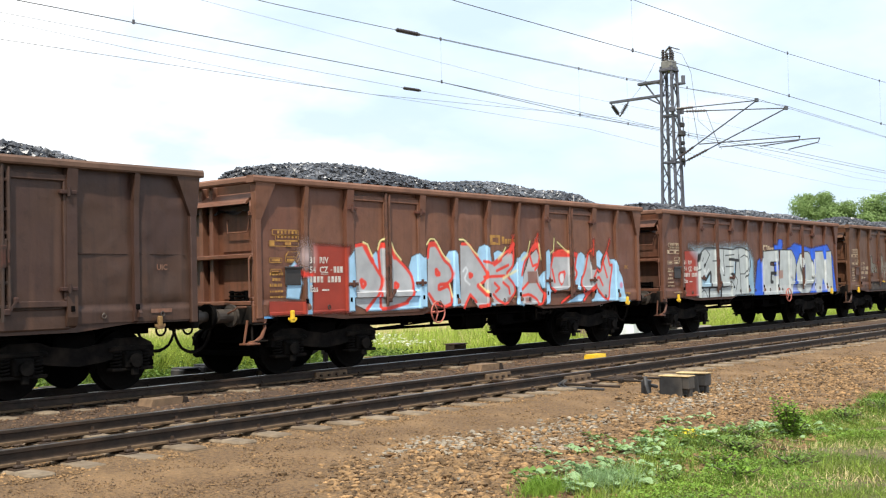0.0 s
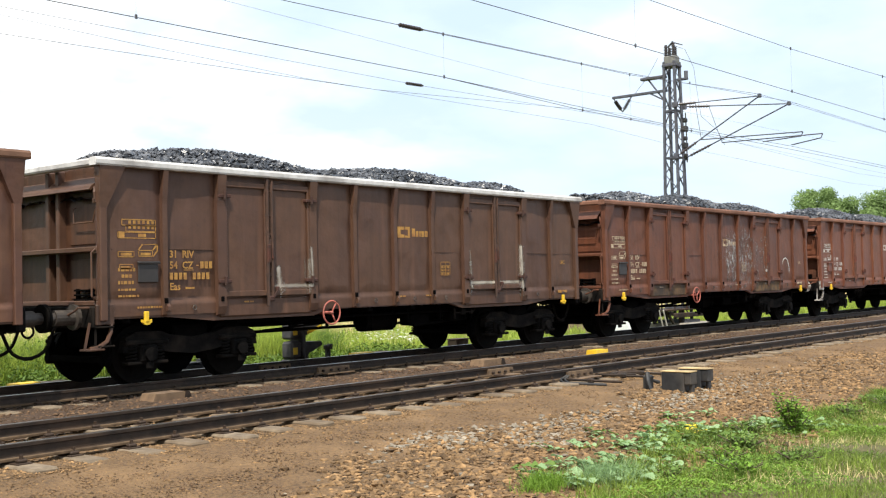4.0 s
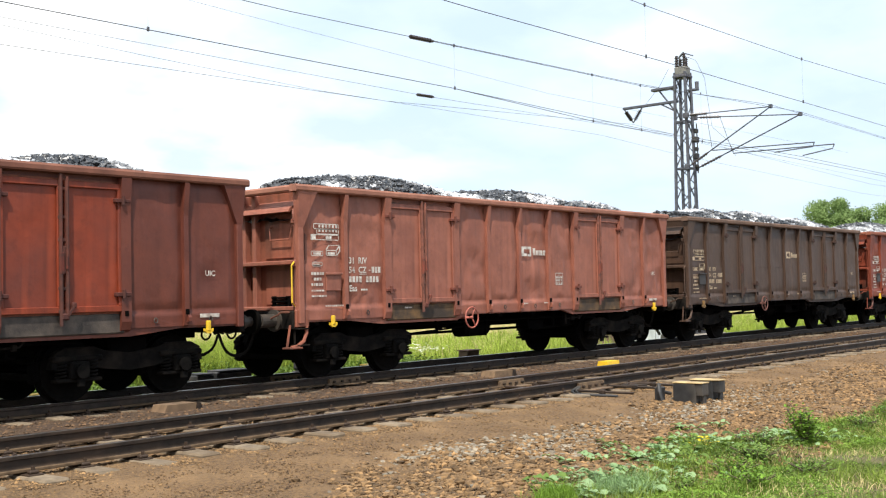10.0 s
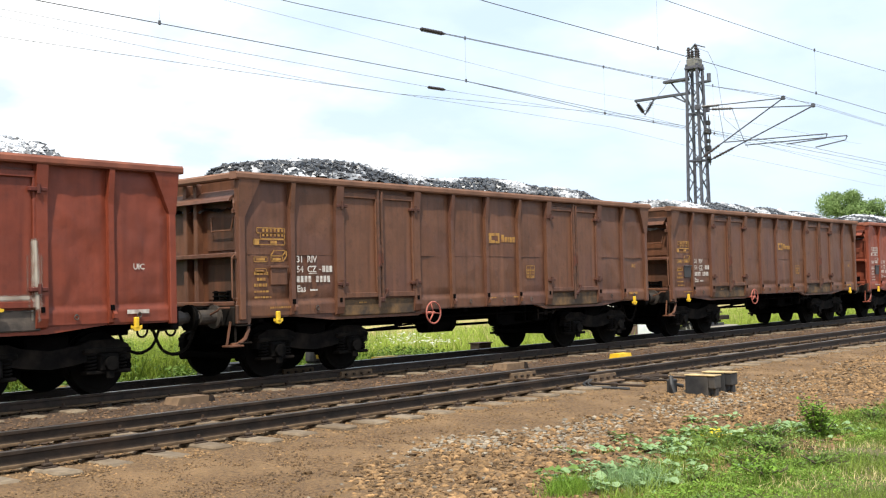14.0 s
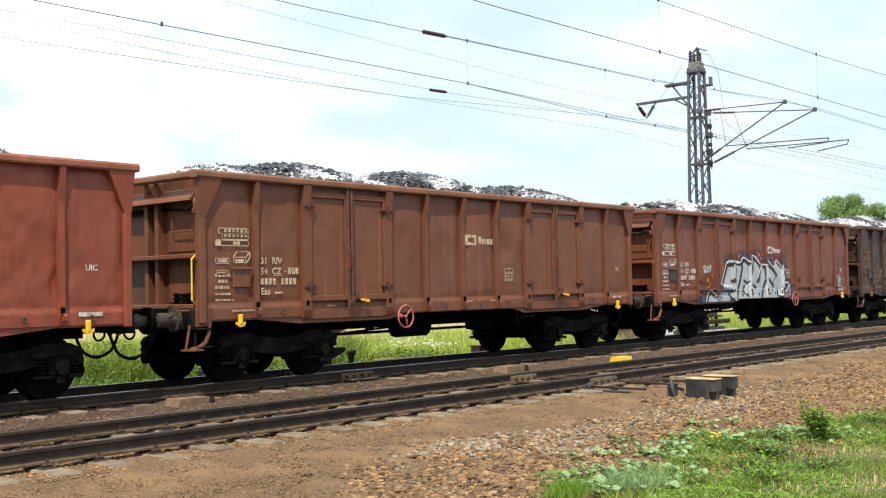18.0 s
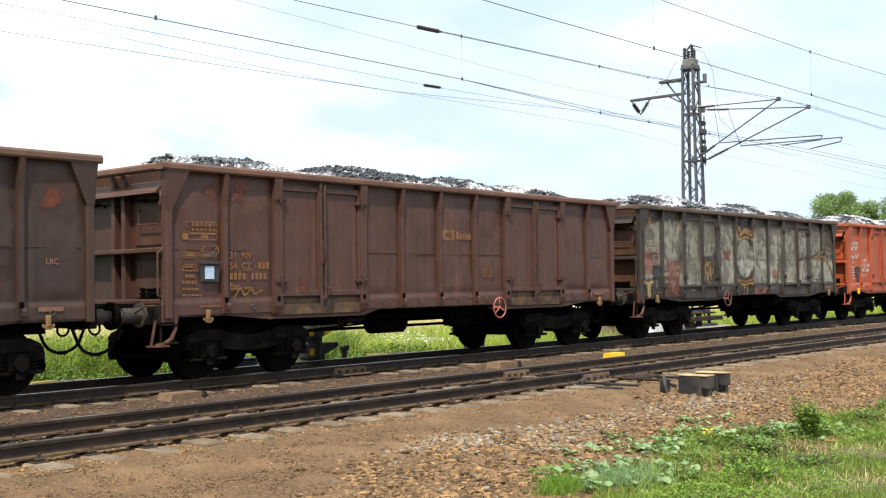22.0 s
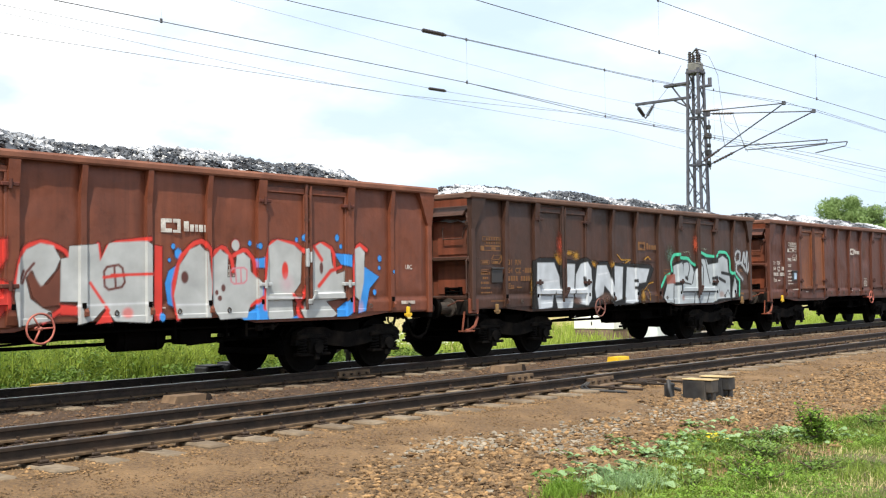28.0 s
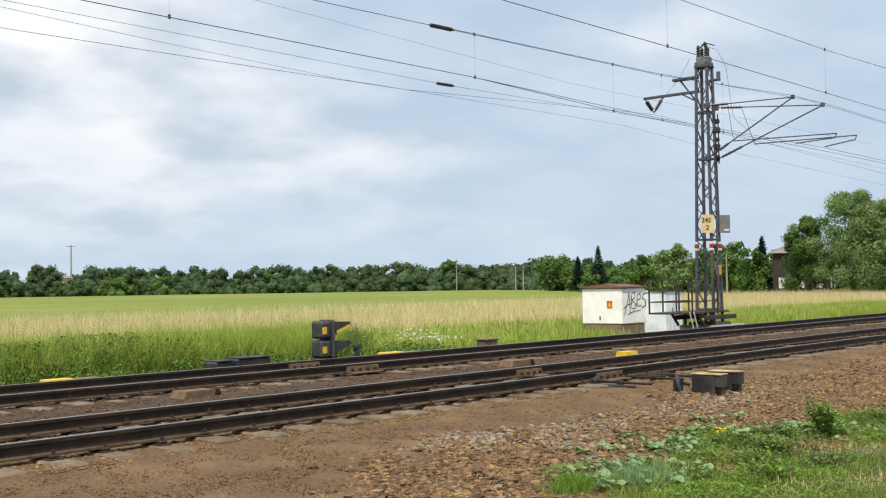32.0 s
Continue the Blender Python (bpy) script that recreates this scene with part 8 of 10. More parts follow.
def mast():
    ob = tagged(new("lattice_mast"), "grey riveted lattice steel mast carrying the overhead line", "mast")
    base, top, z0, z1 = 0.33, 0.20, -0.05, 9.3

    def leg_at(sx, sy, z):
        k = base + (top - base) * (z - z0) / (z1 - z0)
        return (MX + sx * k, MY + sy * k, z)
    for sx in (-1, 1):
        for sy in (-1, 1):
            part("leg", Shape().bar(leg_at(sx, sy, z0), leg_at(sx, sy, z1), 0.085, 0.085), M_STEELGREY, ob)
    zs = [z0 + (z1 - z0) * i / 16 for i in range(17)]
    for i in range(16):
        for a, b in (((-1, -1), (1, -1)), ((1, -1), (1, 1)), ((1, 1), (-1, 1)), ((-1, 1), (-1, -1))):
            p, q = (a, b) if i % 2 else (b, a)
            part("lattice_bar", Shape().bar(leg_at(*p, zs[i]), leg_at(*q, zs[i + 1]), 0.045, 0.02), M_STEELGREY, ob)
    for z in (0.4, 2.9, 5.8, 7.5, 9.2):
        s = Shape()
        for a, b in (((-1, -1), (1, -1)), ((1, -1), (1, 1)), ((1, 1), (-1, 1)), ((-1, 1), (-1, -1))):
            s.bar(leg_at(*a, z), leg_at(*b, z), 0.06, 0.06)
        part("collar", s, M_STEELGREY, ob)
    part("footing", Shape().cbox(MX - 0.9, MX + 1.3, MY - 0.75, MY + 0.75, -0.62, -0.14, 0.04), M_CONCRETE, ob, "cracked concrete footing")
    part("foot_plate", Shape().prism_z([(MX - 0.55, MY - 0.55), (MX + 0.55, MY - 0.55), (MX + 0.55, MY + 0.55), (MX - 0.55, MY + 0.55)], -0.14, -0.04), M_STEELGREY, ob)
    # operating rod and cable down the mast
    part("operating_rod", Shape().tube([(MX - 0.1, MY - 0.42, 0.5), (MX - 0.05, MY - 0.36, 9.0)], 0.035, 8), M_STEELGREY, ob)
    # switch gear at the top
    part("switch_frame", Shape().cbox(MX - 0.27, MX + 0.27, MY - 0.27, MY + 0.27, 9.10, 9.20, 0.02), M_STEELGREY, ob)
    part("switch_box", Shape().cbox(MX - 0.22, MX + 0.18, MY - 0.24, MY + 0.21, 9.20, 9.50, 0.03), M_BOARDGREY, ob, "pale grey switch box")
    for x, y, h in ((-0.12, 0.15, 0.42), (0.06, 0.10, 0.34), (-0.08, -0.13, 0.46), (0.13, -0.09, 0.36)):
        s = Shape().cyl((MX + x, MY + y, 9.5), (MX + x, MY + y, 9.5 + h), 0.05, 10)
        for j in range(4):
            s.cyl((MX + x, MY + y, 9.54 + j * h / 4.4), (MX + x, MY + y, 9.57 + j * h / 4.4), 0.085, 12, 0.06)
        part("post_insulator", s, M_INSUL, ob)
    part("contact_arm", Shape().bar((MX - 0.35, MY - 0.25, 9.95), (MX + 0.3, MY + 0.28, 9.93), 0.05, 0.05).bar((MX, MY - 0.45, 9.86), (MX, MY - 0.1, 10.0), 0.04, 0.04), M_STEELGREY, ob)
    # drive gear and linkage on the near face
    for z, w, h in ((7.05, 0.10, 0.16), (6.72, 0.15, 0.20), (6.40, 0.08, 0.14), (6.10, 0.12, 0.22), (5.78, 0.07, 0.14)):
        part("drive_gear", Shape().cbox(MX + 0.02 - w, MX + 0.02 + w, MY - 0.52, MY - 0.34, z, z + h, 0.03), M_BLACKBOX, ob)
    part("linkage", Shape().tube([(MX + 0.05, MY - 0.48, 5.6), (MX + 0.02, MY - 0.50, 6.5), (MX + 0.06, MY - 0.46, 7.4)], 0.022, 6), M_BLACKBOX, ob)
    # side brackets
    part("bracket", Shape().cbox(MX - 0.12, MX + 0.12, MY + 0.25, MY + 1.25, 8.76, 8.86, 0.02).bar((MX, MY + 0.3, 7.9), (MX, MY + 0.95, 8.76), 0.05, 0.05), M_STEELGREY, ob)
    part("bracket", Shape().cbox(MX - 0.08, MX + 0.08, MY - 0.62, MY - 0.2, 8.58, 8.66, 0.02).cyl((MX, MY - 0.56, 8.6), (MX, MY - 0.56, 8.9), 0.07, 10), M_STEELGREY, ob)
    part("feeder_arm", Shape().cbox(MX - 0.05, MX + 0.05, MY + 0.2, MY + 2.5, 8.24, 8.34, 0.015).bar((MX, MY + 0.25, 7.9), (MX, MY + 0.9, 8.26), 0.05, 0.05), M_STEELGREY, ob)
    for y0 in (MY + 2.44, MY + 1.70):
        p, q = Vector((MX, y0, 8.24)), Vector((MX, MY + 2.08, 7.72))
        s = Shape().cyl(p, q, 0.022, 6)
        for j in range(6):
            c = p.lerp(q, 0.2 + 0.11 * j)
            s.cyl(c, c + (q - p).normalized() * 0.035, 0.085, 12, 0.05)
        part("insulator_string", s, M_INSUL, ob)
    # warning bands and number board
    for sx, sy in ((-1, 1), (-1, -1), (1, -1)):
        x, y, _ = leg_at(sx, sy, 2.66)
        part("red_band", Shape().cbox(x - 0.065, x + 0.065, y - 0.065, y + 0.065, 2.60, 2.72, 0.01), M_BANDRED, ob, "red warning band")
        for zb in (2.735, 2.50):
            part("white_band", Shape().cbox(x - 0.066, x + 0.066, y - 0.066, y + 0.066, zb, zb + 0.085, 0.01), M_WHITE, ob, "white warning band")
    part("cabinet", Shape().cbox(MX + 0.0, MX + 0.14, MY - 0.45, MY - 0.28, 1.62, 1.98, 0.02), M_OCHREBOX, ob, "small ochre cabinet")
    return ob


M_BANDRED = plain("red_band_paint", (168, 42, 44), 0.5)
M_OCHREBOX = plain("ochre_cabinet", (196, 150, 70), 0.6)
M_BOARD = surface("cream_number_board", (204, 176, 120), (228, 202, 150), 0.6, 5.0, (170, 140, 92), 3.0, 0.4, bump=0.05)
M_BOARDGREY = surface("grey_board_back", (92, 92, 88), (122, 120, 114), 0.6, 5.0)
M_TEXT = plain("black_lettering", (40, 34, 30), 0.6)
mast()


def number_board():
    """The kilometre board on the mast, 245 over 2, turned towards the line."""
    ob = tagged(new("kilometre_board"), "cream octagonal board with black kilometre numbers", "sign")
    c = 0.07
    oct_ = [(-0.27 + c, -0.36), (0.27 - c, -0.36), (0.27, -0.36 + c), (0.27, 0.36 - c), (0.27 - c, 0.36), (-0.27 + c, 0.36), (-0.27, 0.36 - c), (-0.27, -0.36 + c)]
    part("plate", Shape().prism_y(oct_, 0.0, 0.02), M_BOARD, ob)
    a = Shape()
    for txt, size, x, z in (("245", 0.27, -0.25, 0.05), ("2", 0.27, -0.075, -0.24)):
        v, f = font_mesh(txt, size, x, z, -0.004)
        a.face_list(v, f)
    part("numerals", a, M_TEXT, ob, "black numerals")
    part("bracket", Shape().cbox(-0.04, 0.04, 0.02, 0.30, -0.05, 0.05, 0.01), M_STEELGREY, ob)
    ob.matrix_world = pose(MX - 0.50, MY - 0.26, 3.45, 0, 0, -38) @ Matrix.Diagonal((0.9, 1, 0.9, 1))
    o2 = tagged(new("equipment_board"), "grey flat equipment board on the mast", "sign")
    part("plate", Shape().cbox(-0.20, 0.20, 0, 0.05, -0.32, 0.32, 0.02), M_BOARDGREY, o2)
    part("sticker", Shape().cbox(-0.02, 0.16, -0.006, 0.0, -0.26, -0.19, 0.002), M_WHITE, o2, "white sticker")
    part("bracket", Shape().cbox(-0.04, 0.04, 0.05, 0.25, -0.05, 0.05, 0.01), M_STEELGREY, o2)
    o2.matrix_world = pose(MX + 0.30, MY - 0.52, 3.46, 0, 0, -45)


number_board()


def cantilever(x, my, tip_y, tip_z, low_y, low_z, reg):
    """A hinged bracket: top tube, diagonal, registration arm and steady arm."""
    ob = tagged(new("cantilever_arm"), "grey tubular cantilever arm holding the overhead wires", "bracket", "cantilevers on the mast")
    a, b, tip = (x, my, 7.68), (x, my, 5.82), (x, tip_y, tip_z)
    part("top_tube", Shape().cyl(a, tip, 0.020, 8), M_STEELGREY, ob)
    part("diagonal_tube", Shape().cyl(b, tip, 0.024, 8), M_STEELGREY, ob)
    k = Vector(b).lerp(Vector(tip), 0.32)
    part("registration_tube", Shape().cyl((x, low_y, low_z), (x, *reg[0]), 0.020, 8), M_STEELGREY, ob)
    part("steady_arm", Shape().tube([(x, *reg[0]), (x, reg[0][0] + 0.06, reg[0][1] - 0.14), (x, *reg[1])], 0.02, 6), M_STEELGREY, ob)
    part("stay_wire", Shape().cyl(Vector(a).lerp(Vector(tip), 0.24), (x, low_y, low_z), 0.010, 5), M_WIRE, ob)
    for p, q in ((a, tip), (b, tip)):
        p, q = Vector(p), Vector(q)
        d = (q - p).normalized()
        rod = part("insulator", Shape().cyl(p.lerp(q, 0.04), p.lerp(q, 0.25), 0.03, 10), M_INSUL, ob)
        for j in range(7):
            c = p.lerp(q, 0.05 + 0.028 * j)
            part("shed", Shape().cyl(c, c + d * 0.05, 0.060, 12, 0.036), M_INSUL, rod)
    part("clamp", Shape().cbox(x - 0.06, x + 0.06, tip_y - 0.06, tip_y + 0.06, tip_z - 0.06, tip_z + 0.08, 0.02), M_STEELGREY, ob)
    for hz in (7.58, 5.72):
        part("hinge_plate", Shape().cbox(x - 0.06, x + 0.06, my - 0.05, my + 0.14, hz, hz + 0.2, 0.02), M_STEELGREY, ob)
    return ob


cantilever(36.3, 18.72, 15.57, 7.60, 17.77, 6.32, [(14.1, 6.22), (15.50, 6.02)])
cantilever(37.0, 18.72, 14.82, 7.32, 17.32, 6.23, [(13.7, 6.18), (14.79, 5.90)])


def wire(name, label, pts, r, droppers=()):
    """An overhead wire through the given points; a sagging run has several."""
    ob = tagged(new(name), label, "overhead wire", "overhead wires")
    part("strand", Shape().tube(pts, r * 0.62, 6), M_WIRE, ob)
    return ob


def sag(x0, z0, x1, z1, y0, y1, low, n=14):
    return [(x0 + (x1 - x0) * i / n, y0 + (y1 - y0) * i / n, z0 + (z1 - z0) * i / n - low * 4 * (i / n) * (1 - i / n)) for i in range(n + 1)]


# near track: contact wire and its carrier
wire("contact_wire", "thin dark contact wire over the near track", [(-40, 10.73, 5.9), (14, 10.73, 5.93), (20, 10.73, 5.99), (31, 10.73, 6.03), (60, 10.73, 6.0), (160, 10.73, 5.95)], 0.011)
wire("carrier_wire", "thin dark carrier wire over the near track", sag(-30, 7.6, 6, 7.05, 10.73, 10.73, 0.05) + [(19.8, 10.73, 7.0), (27, 10.73, 7.09), (31.3, 10.73, 7.22), (45, 10.73, 7.7), (100, 10.73, 7.2)], 0.010)
# far track
wire("contact_wire", "thin dark contact wire over the far track", [(-40, 15.47, 5.9), (9, 15.47, 5.94), (19, 15.47, 6.0), (24.8, 15.47, 5.87), (36.3, 15.50, 5.95), (90, 15.40, 5.95)], 0.012)
wire("carrier_wire", "thin dark carrier wire over the far track", [(-40, 15.47, 7.4), (0, 15.47, 6.8), (14.2, 15.47, 6.84), (18.5, 15.47, 6.94), (24.8, 15.47, 7.08), (27.3, 15.47, 7.13), (36.3, 15.57, 7.66), (90, 15.5, 7.2)], 0.011)
wire("contact_wire", "thin dark overlapping contact wire", [(19.0, 15.47, 6.0), (28, 15.9, 6.05), (37.0, 14.79, 5.86), (90, 15.4, 5.9)], 0.011)
wire("carrier_wire", "thin dark overlapping carrier wire", [(18.2, 15.5, 6.96), (27.0, 15.55, 7.18), (37.0, 14.82, 7.4), (90, 15.4, 7.1)], 0.010)
# feeders beyond the far track
wire("feeder_wire", "thin dark feeder wire beyond the tracks", [(-40, 21.1, 6.6), (11.2, 21.1, 6.7), (17, 21.1, 6.8), (23, 21.1, 6.92), (36.6, 21.08, 7.66), (62, 21.1, 7.0), (120, 21.1, 7.6)], 0.009)
wire("feeder_wire", "thin dark feeder wire beyond the tracks", [(-30, 21.5, 8.2), (11.2, 21.5, 7.23), (15.3, 21.5, 7.1), (20.8, 21.5, 6.99), (25.4, 21.5, 7.05), (35, 21.5, 7.15), (40.5, 21.5, 6.93), (62, 21.5, 6.5), (130, 21.5, 7.2)], 0.007)
wire("feeder_wire", "thin grey feeder wire running to the mast head", [(-20, 21.5, 9.9), (11, 21.5, 8.8), (18, 21.5, 8.59), (31.4, 21.3, 8.2), (60, 21.5, 8.6)], 0.006)
wire("jumper_cable", "thin looping cable hanging from the mast head", [(36.6, 18.9, 9.9), (36.7, 18.5, 9.7), (36.75, 18.2, 9.0), (36.7, 18.1, 8.3), (36.6, 17.9, 7.2), (36.4, 17.2, 6.6), (36.3, 16.9, 6.05)], 0.012)
wire("jumper_cable", "thin looping cable hanging from the mast head", [(36.5, 19.5, 9.5), (36.5, 19.9, 8.9), (36.5, 20.6, 8.2), (36.5, 21.0, 7.7)], 0.010)


def dropper(x, y, z0, z1):
    ob = tagged(new("dropper"), "thin wire dropper between carrier and contact wire", "wire", "droppers")
    part("strand", Shape().cyl((x, y, z0), (x, y, z1), 0.0018, 5), M_WIRE, ob)
    for z in (z0, z1):
        part("clip", Shape().cbox(x - 0.025, x + 0.025, y - 0.015, y + 0.015, z - 0.03, z + 0.05, 0.01), M_WIRE, ob)


for x, z0, z1 in ((12.0, 5.92, 7.0), (19.2, 5.98, 7.0), (27.0, 6.02, 7.09), (34, 6.02, 7.3)):
    dropper(x, 10.73, z0, z1)
for x, z0, z1 in ((11.04, 5.955, 6.82), (19.1, 6.0, 6.95), (24.8, 5.87, 7.08), (27.3, 5.88, 7.13), (31, 5.9, 7.36)):
    dropper(x, 15.47 if x < 28 else 15.498, z0, z1)


def line_insulator(x, y, z, dz):
    ob = tagged(new("section_insulator"), "dark ribbed insulator spliced into a wire", "insulator", "section insulators")
    p, q = Vector((x - 0.38, y, z - dz)), Vector((x + 0.38, y, z + dz))
    part("core", Shape().cyl(p, q, 0.03, 8), M_INSUL, ob)
    for j in range(8):
        c = p.lerp(q, 0.06 + 0.115 * j)
        part("shed", Shape().cyl(c, c + (q - p).normalized() * 0.05, 0.05, 10, 0.036), M_INSUL, ob)


line_insulator(18.0, 15.47, 6.93, 0.01)
line_insulator(24.9, 21.3, 7.33, 0.01)
wire("feeder_wire", "thin dark feeder wire with an insulator", [(-20, 21.3, 7.9), (11, 21.3, 7.32), (24.5, 21.3, 7.33), (25.3, 21.3, 7.33), (37, 21.3, 7.55), (70, 21.3, 7.3)], 0.008)


# ---- platform on the mast ----
def platform():
    ob = tagged(new("service_platform"), "rusty grey steel service platform with a railing at the mast", "platform")
    x0, x1, y0, y1, z = 33.6, 36.5, 18.55, 19.75, 0.36
    part("deck", Shape().cbox(x0, x1 + 0.7, y0, y1, z - 0.06, z, 0.01), M_MASTRUST, ob)
    part("beam", Shape().cbox(35.4, 37.6, y0 - 0.1, y0 + 0.06, 0.06, 0.22, 0.02), M_MASTRUST, ob)
    part("beam", Shape().cbox(35.4, 37.6, y1 - 0.1, y1 + 0.06, 0.06, 0.22, 0.02), M_MASTRUST, ob)
    for x in (x0 + 0.03, x0 + 0.95, x0 + 1.9, x1 - 0.1):
        for y in (y0 + 0.03, y1 - 0.03):
            part("post", Shape().bar((x, y, z), (x, y, z + 1.12), 0.045, 0.045), M_MASTRUST, ob)
    for zz in (0.36, 0.74, 1.12):
        for y in (y0 + 0.03, y1 - 0.03):
            part("railing", Shape().bar((x0, y, z + zz), (x1, y, z + zz), 0.04, 0.04), M_MASTRUST, ob)
        part("railing", Shape().bar((x0 + 0.03, y0, z + zz), (x0 + 0.03, y1, z + zz), 0.04, 0.04), M_MASTRUST, ob)
    for y in (y0 + 0.1, y1 - 0.1):
        part("strut", Shape().bar((35.5, y, -0.14), (35.0, y, z - 0.05), 0.07, 0.07), M_MASTRUST, ob)
        part("leg", Shape().bar((36.0, y, -0.14), (36.0, y, z - 0.05), 0.08, 0.08), M_MASTRUST, ob)
    part("ladder", Shape().bar((34.6, y0 - 0.05, -0.56), (34.2, y0 - 0.05, z), 0.04, 0.03).bar((34.9, y0 - 0.05, -0.56), (34.5, y0 - 0.05, z), 0.04, 0.03), M_WHITE, ob, "pale ladder")


M_MASTRUST = surface("rusty_platform_steel", (40, 35, 31), (66, 57, 50), 0.75, 8.0, (84, 58, 42), 1.8, 0.5)
platform()


# ---- huts ----
M_HUT = surface("whitewashed_render", (236, 234, 228), (250, 248, 243), 0.85, 3.0, (206, 198, 182), 1.2, 0.25, bump=0.15)
M_HUTBASE = surface("brown_hut_base", (104, 82, 72), (136, 112, 98), 0.85, 5.0, (84, 68, 60), 1.5, 0.5)
M_HUTROOF = surface("brown_sheet_roof", (94, 62, 50), (122, 86, 70), 0.7, 6.0, (70, 50, 42), 1.5, 0.5)
M_CAB = surface("white_metal_cabinet", (228, 235, 240), (244, 247, 249), 0.5, 4.0, (170, 176, 178), 1.6, 0.35, bump=0.05)


M_SIGNORANGE = plain("orange_sign", (226, 104, 40), 0.5)


def hut():
    ob = tagged(new("equipment_hut"), "whitewashed equipment hut with a brown base and flat roof", "hut")
    x0, x1, y0, y1 = 35.5, 37.15, 21.97, 23.72
    part("wall", Shape().cbox(x0, x1, y0, y1, -0.12, 1.20, 0.02), M_HUT, ob)
    part("base", Shape().cbox(x0 + 0.03, x1 - 0.03, y0 + 0.03, y1 - 0.03, -0.75, -0.12, 0.01), M_HUTBASE, ob)
    part("roof", Shape().cbox(x0 - 0.07, x1 + 0.07, y0 - 0.07, y1 + 0.07, 1.20, 1.27, 0.015).prism_x([(y0, 1.27), (y1, 1.27), ((y0 + y1) / 2, 1.36)], x0, x1), M_HUTROOF, ob)
    part("vent_slot", Shape().cbox(x0 - 0.008, x0 + 0.01, 22.9, 22.96, 0.02, 0.16, 0.003), M_TEXT, ob)
    part("warning_sign", Shape().cbox(x0 - 0.012, x0, 22.38, 22.62, 0.46, 0.74, 0.004), M_SIGNORANGE, ob, "small orange warning sign")
    part("sign_symbol", Shape().prism_x([(22.42, 0.52), (22.58, 0.52), (22.50, 0.70)], x0 - 0.017, x0 - 0.012), M_YELLOW, ob)
    s = Shape()
    def squiggle(pts):
        for (a, b), (c, d) in zip(pts[:-1], pts[1:]):
            s.bar((x0 + a, y0 - 0.006, b), (x0 + c, y0 - 0.006, d), 0.006, 0.028)
    squiggle([(0.15, 0.2), (0.4, 0.75), (0.5, 1.05), (0.55, 0.3), (0.6, 0.25)])
    squiggle([(0.1, 0.45), (0.4, 0.58), (0.65, 0.62)])
    squiggle([(0.62, 0.45), (0.7, 1.0), (0.9, 1.05), (0.92, 0.85), (0.7, 0.75), (0.95, 0.6), (0.9, 0.42), (0.68, 0.45)])
    squiggle([(1.0, 0.5), (1.1, 0.95), (1.3, 1.0), (1.3, 0.8), (1.05, 0.72), (1.1, 0.5), (1.4, 0.55)])
    squiggle([(1.7, 0.98), (1.5, 0.95), (1.45, 0.8), (1.65, 0.75), (1.68, 0.52), (1.4, 0.45)])
    squiggle([(0.4, 0.22), (0.8, 0.32), (1.3, 0.36)])
    part("graffiti", s, M_TEXT, ob, "black scrawled spray tag")
    o2 = tagged(new("metal_cabinet"), "white sheet-metal line cabinet beside the hut", "cabinet")
    part("body", Shape().cbox(37.5, 38.8, 21.3, 22.3, -0.55, 1.03, 0.03), M_CAB, o2)
    part("lid", Shape().cbox(37.45, 38.85, 21.25, 22.35, 1.03, 1.08, 0.02), M_CAB, o2)
    part("plinth", Shape().cbox(37.55, 38.75, 21.35, 22.25, -0.8, -0.55, 0.02), M_CONCRETE, o2)
    part("door_seam", Shape().cbox(38.14, 38.16, 21.294, 21.30, -0.45, 0.95, 0.002), M_BOARDGREY, o2)
    part("handle", Shape().cbox(38.0, 38.06, 21.27, 21.30, 0.2, 0.42, 0.01), M_BOARDGREY, o2)


hut()


# ---- trackside things ----
M_SIGBODY = surface("dark_grey_signal_paint", (40, 40, 43), (64, 63, 64), 0.7, 7.0, (66, 60, 54), 2.5, 0.4, bump=0.1)


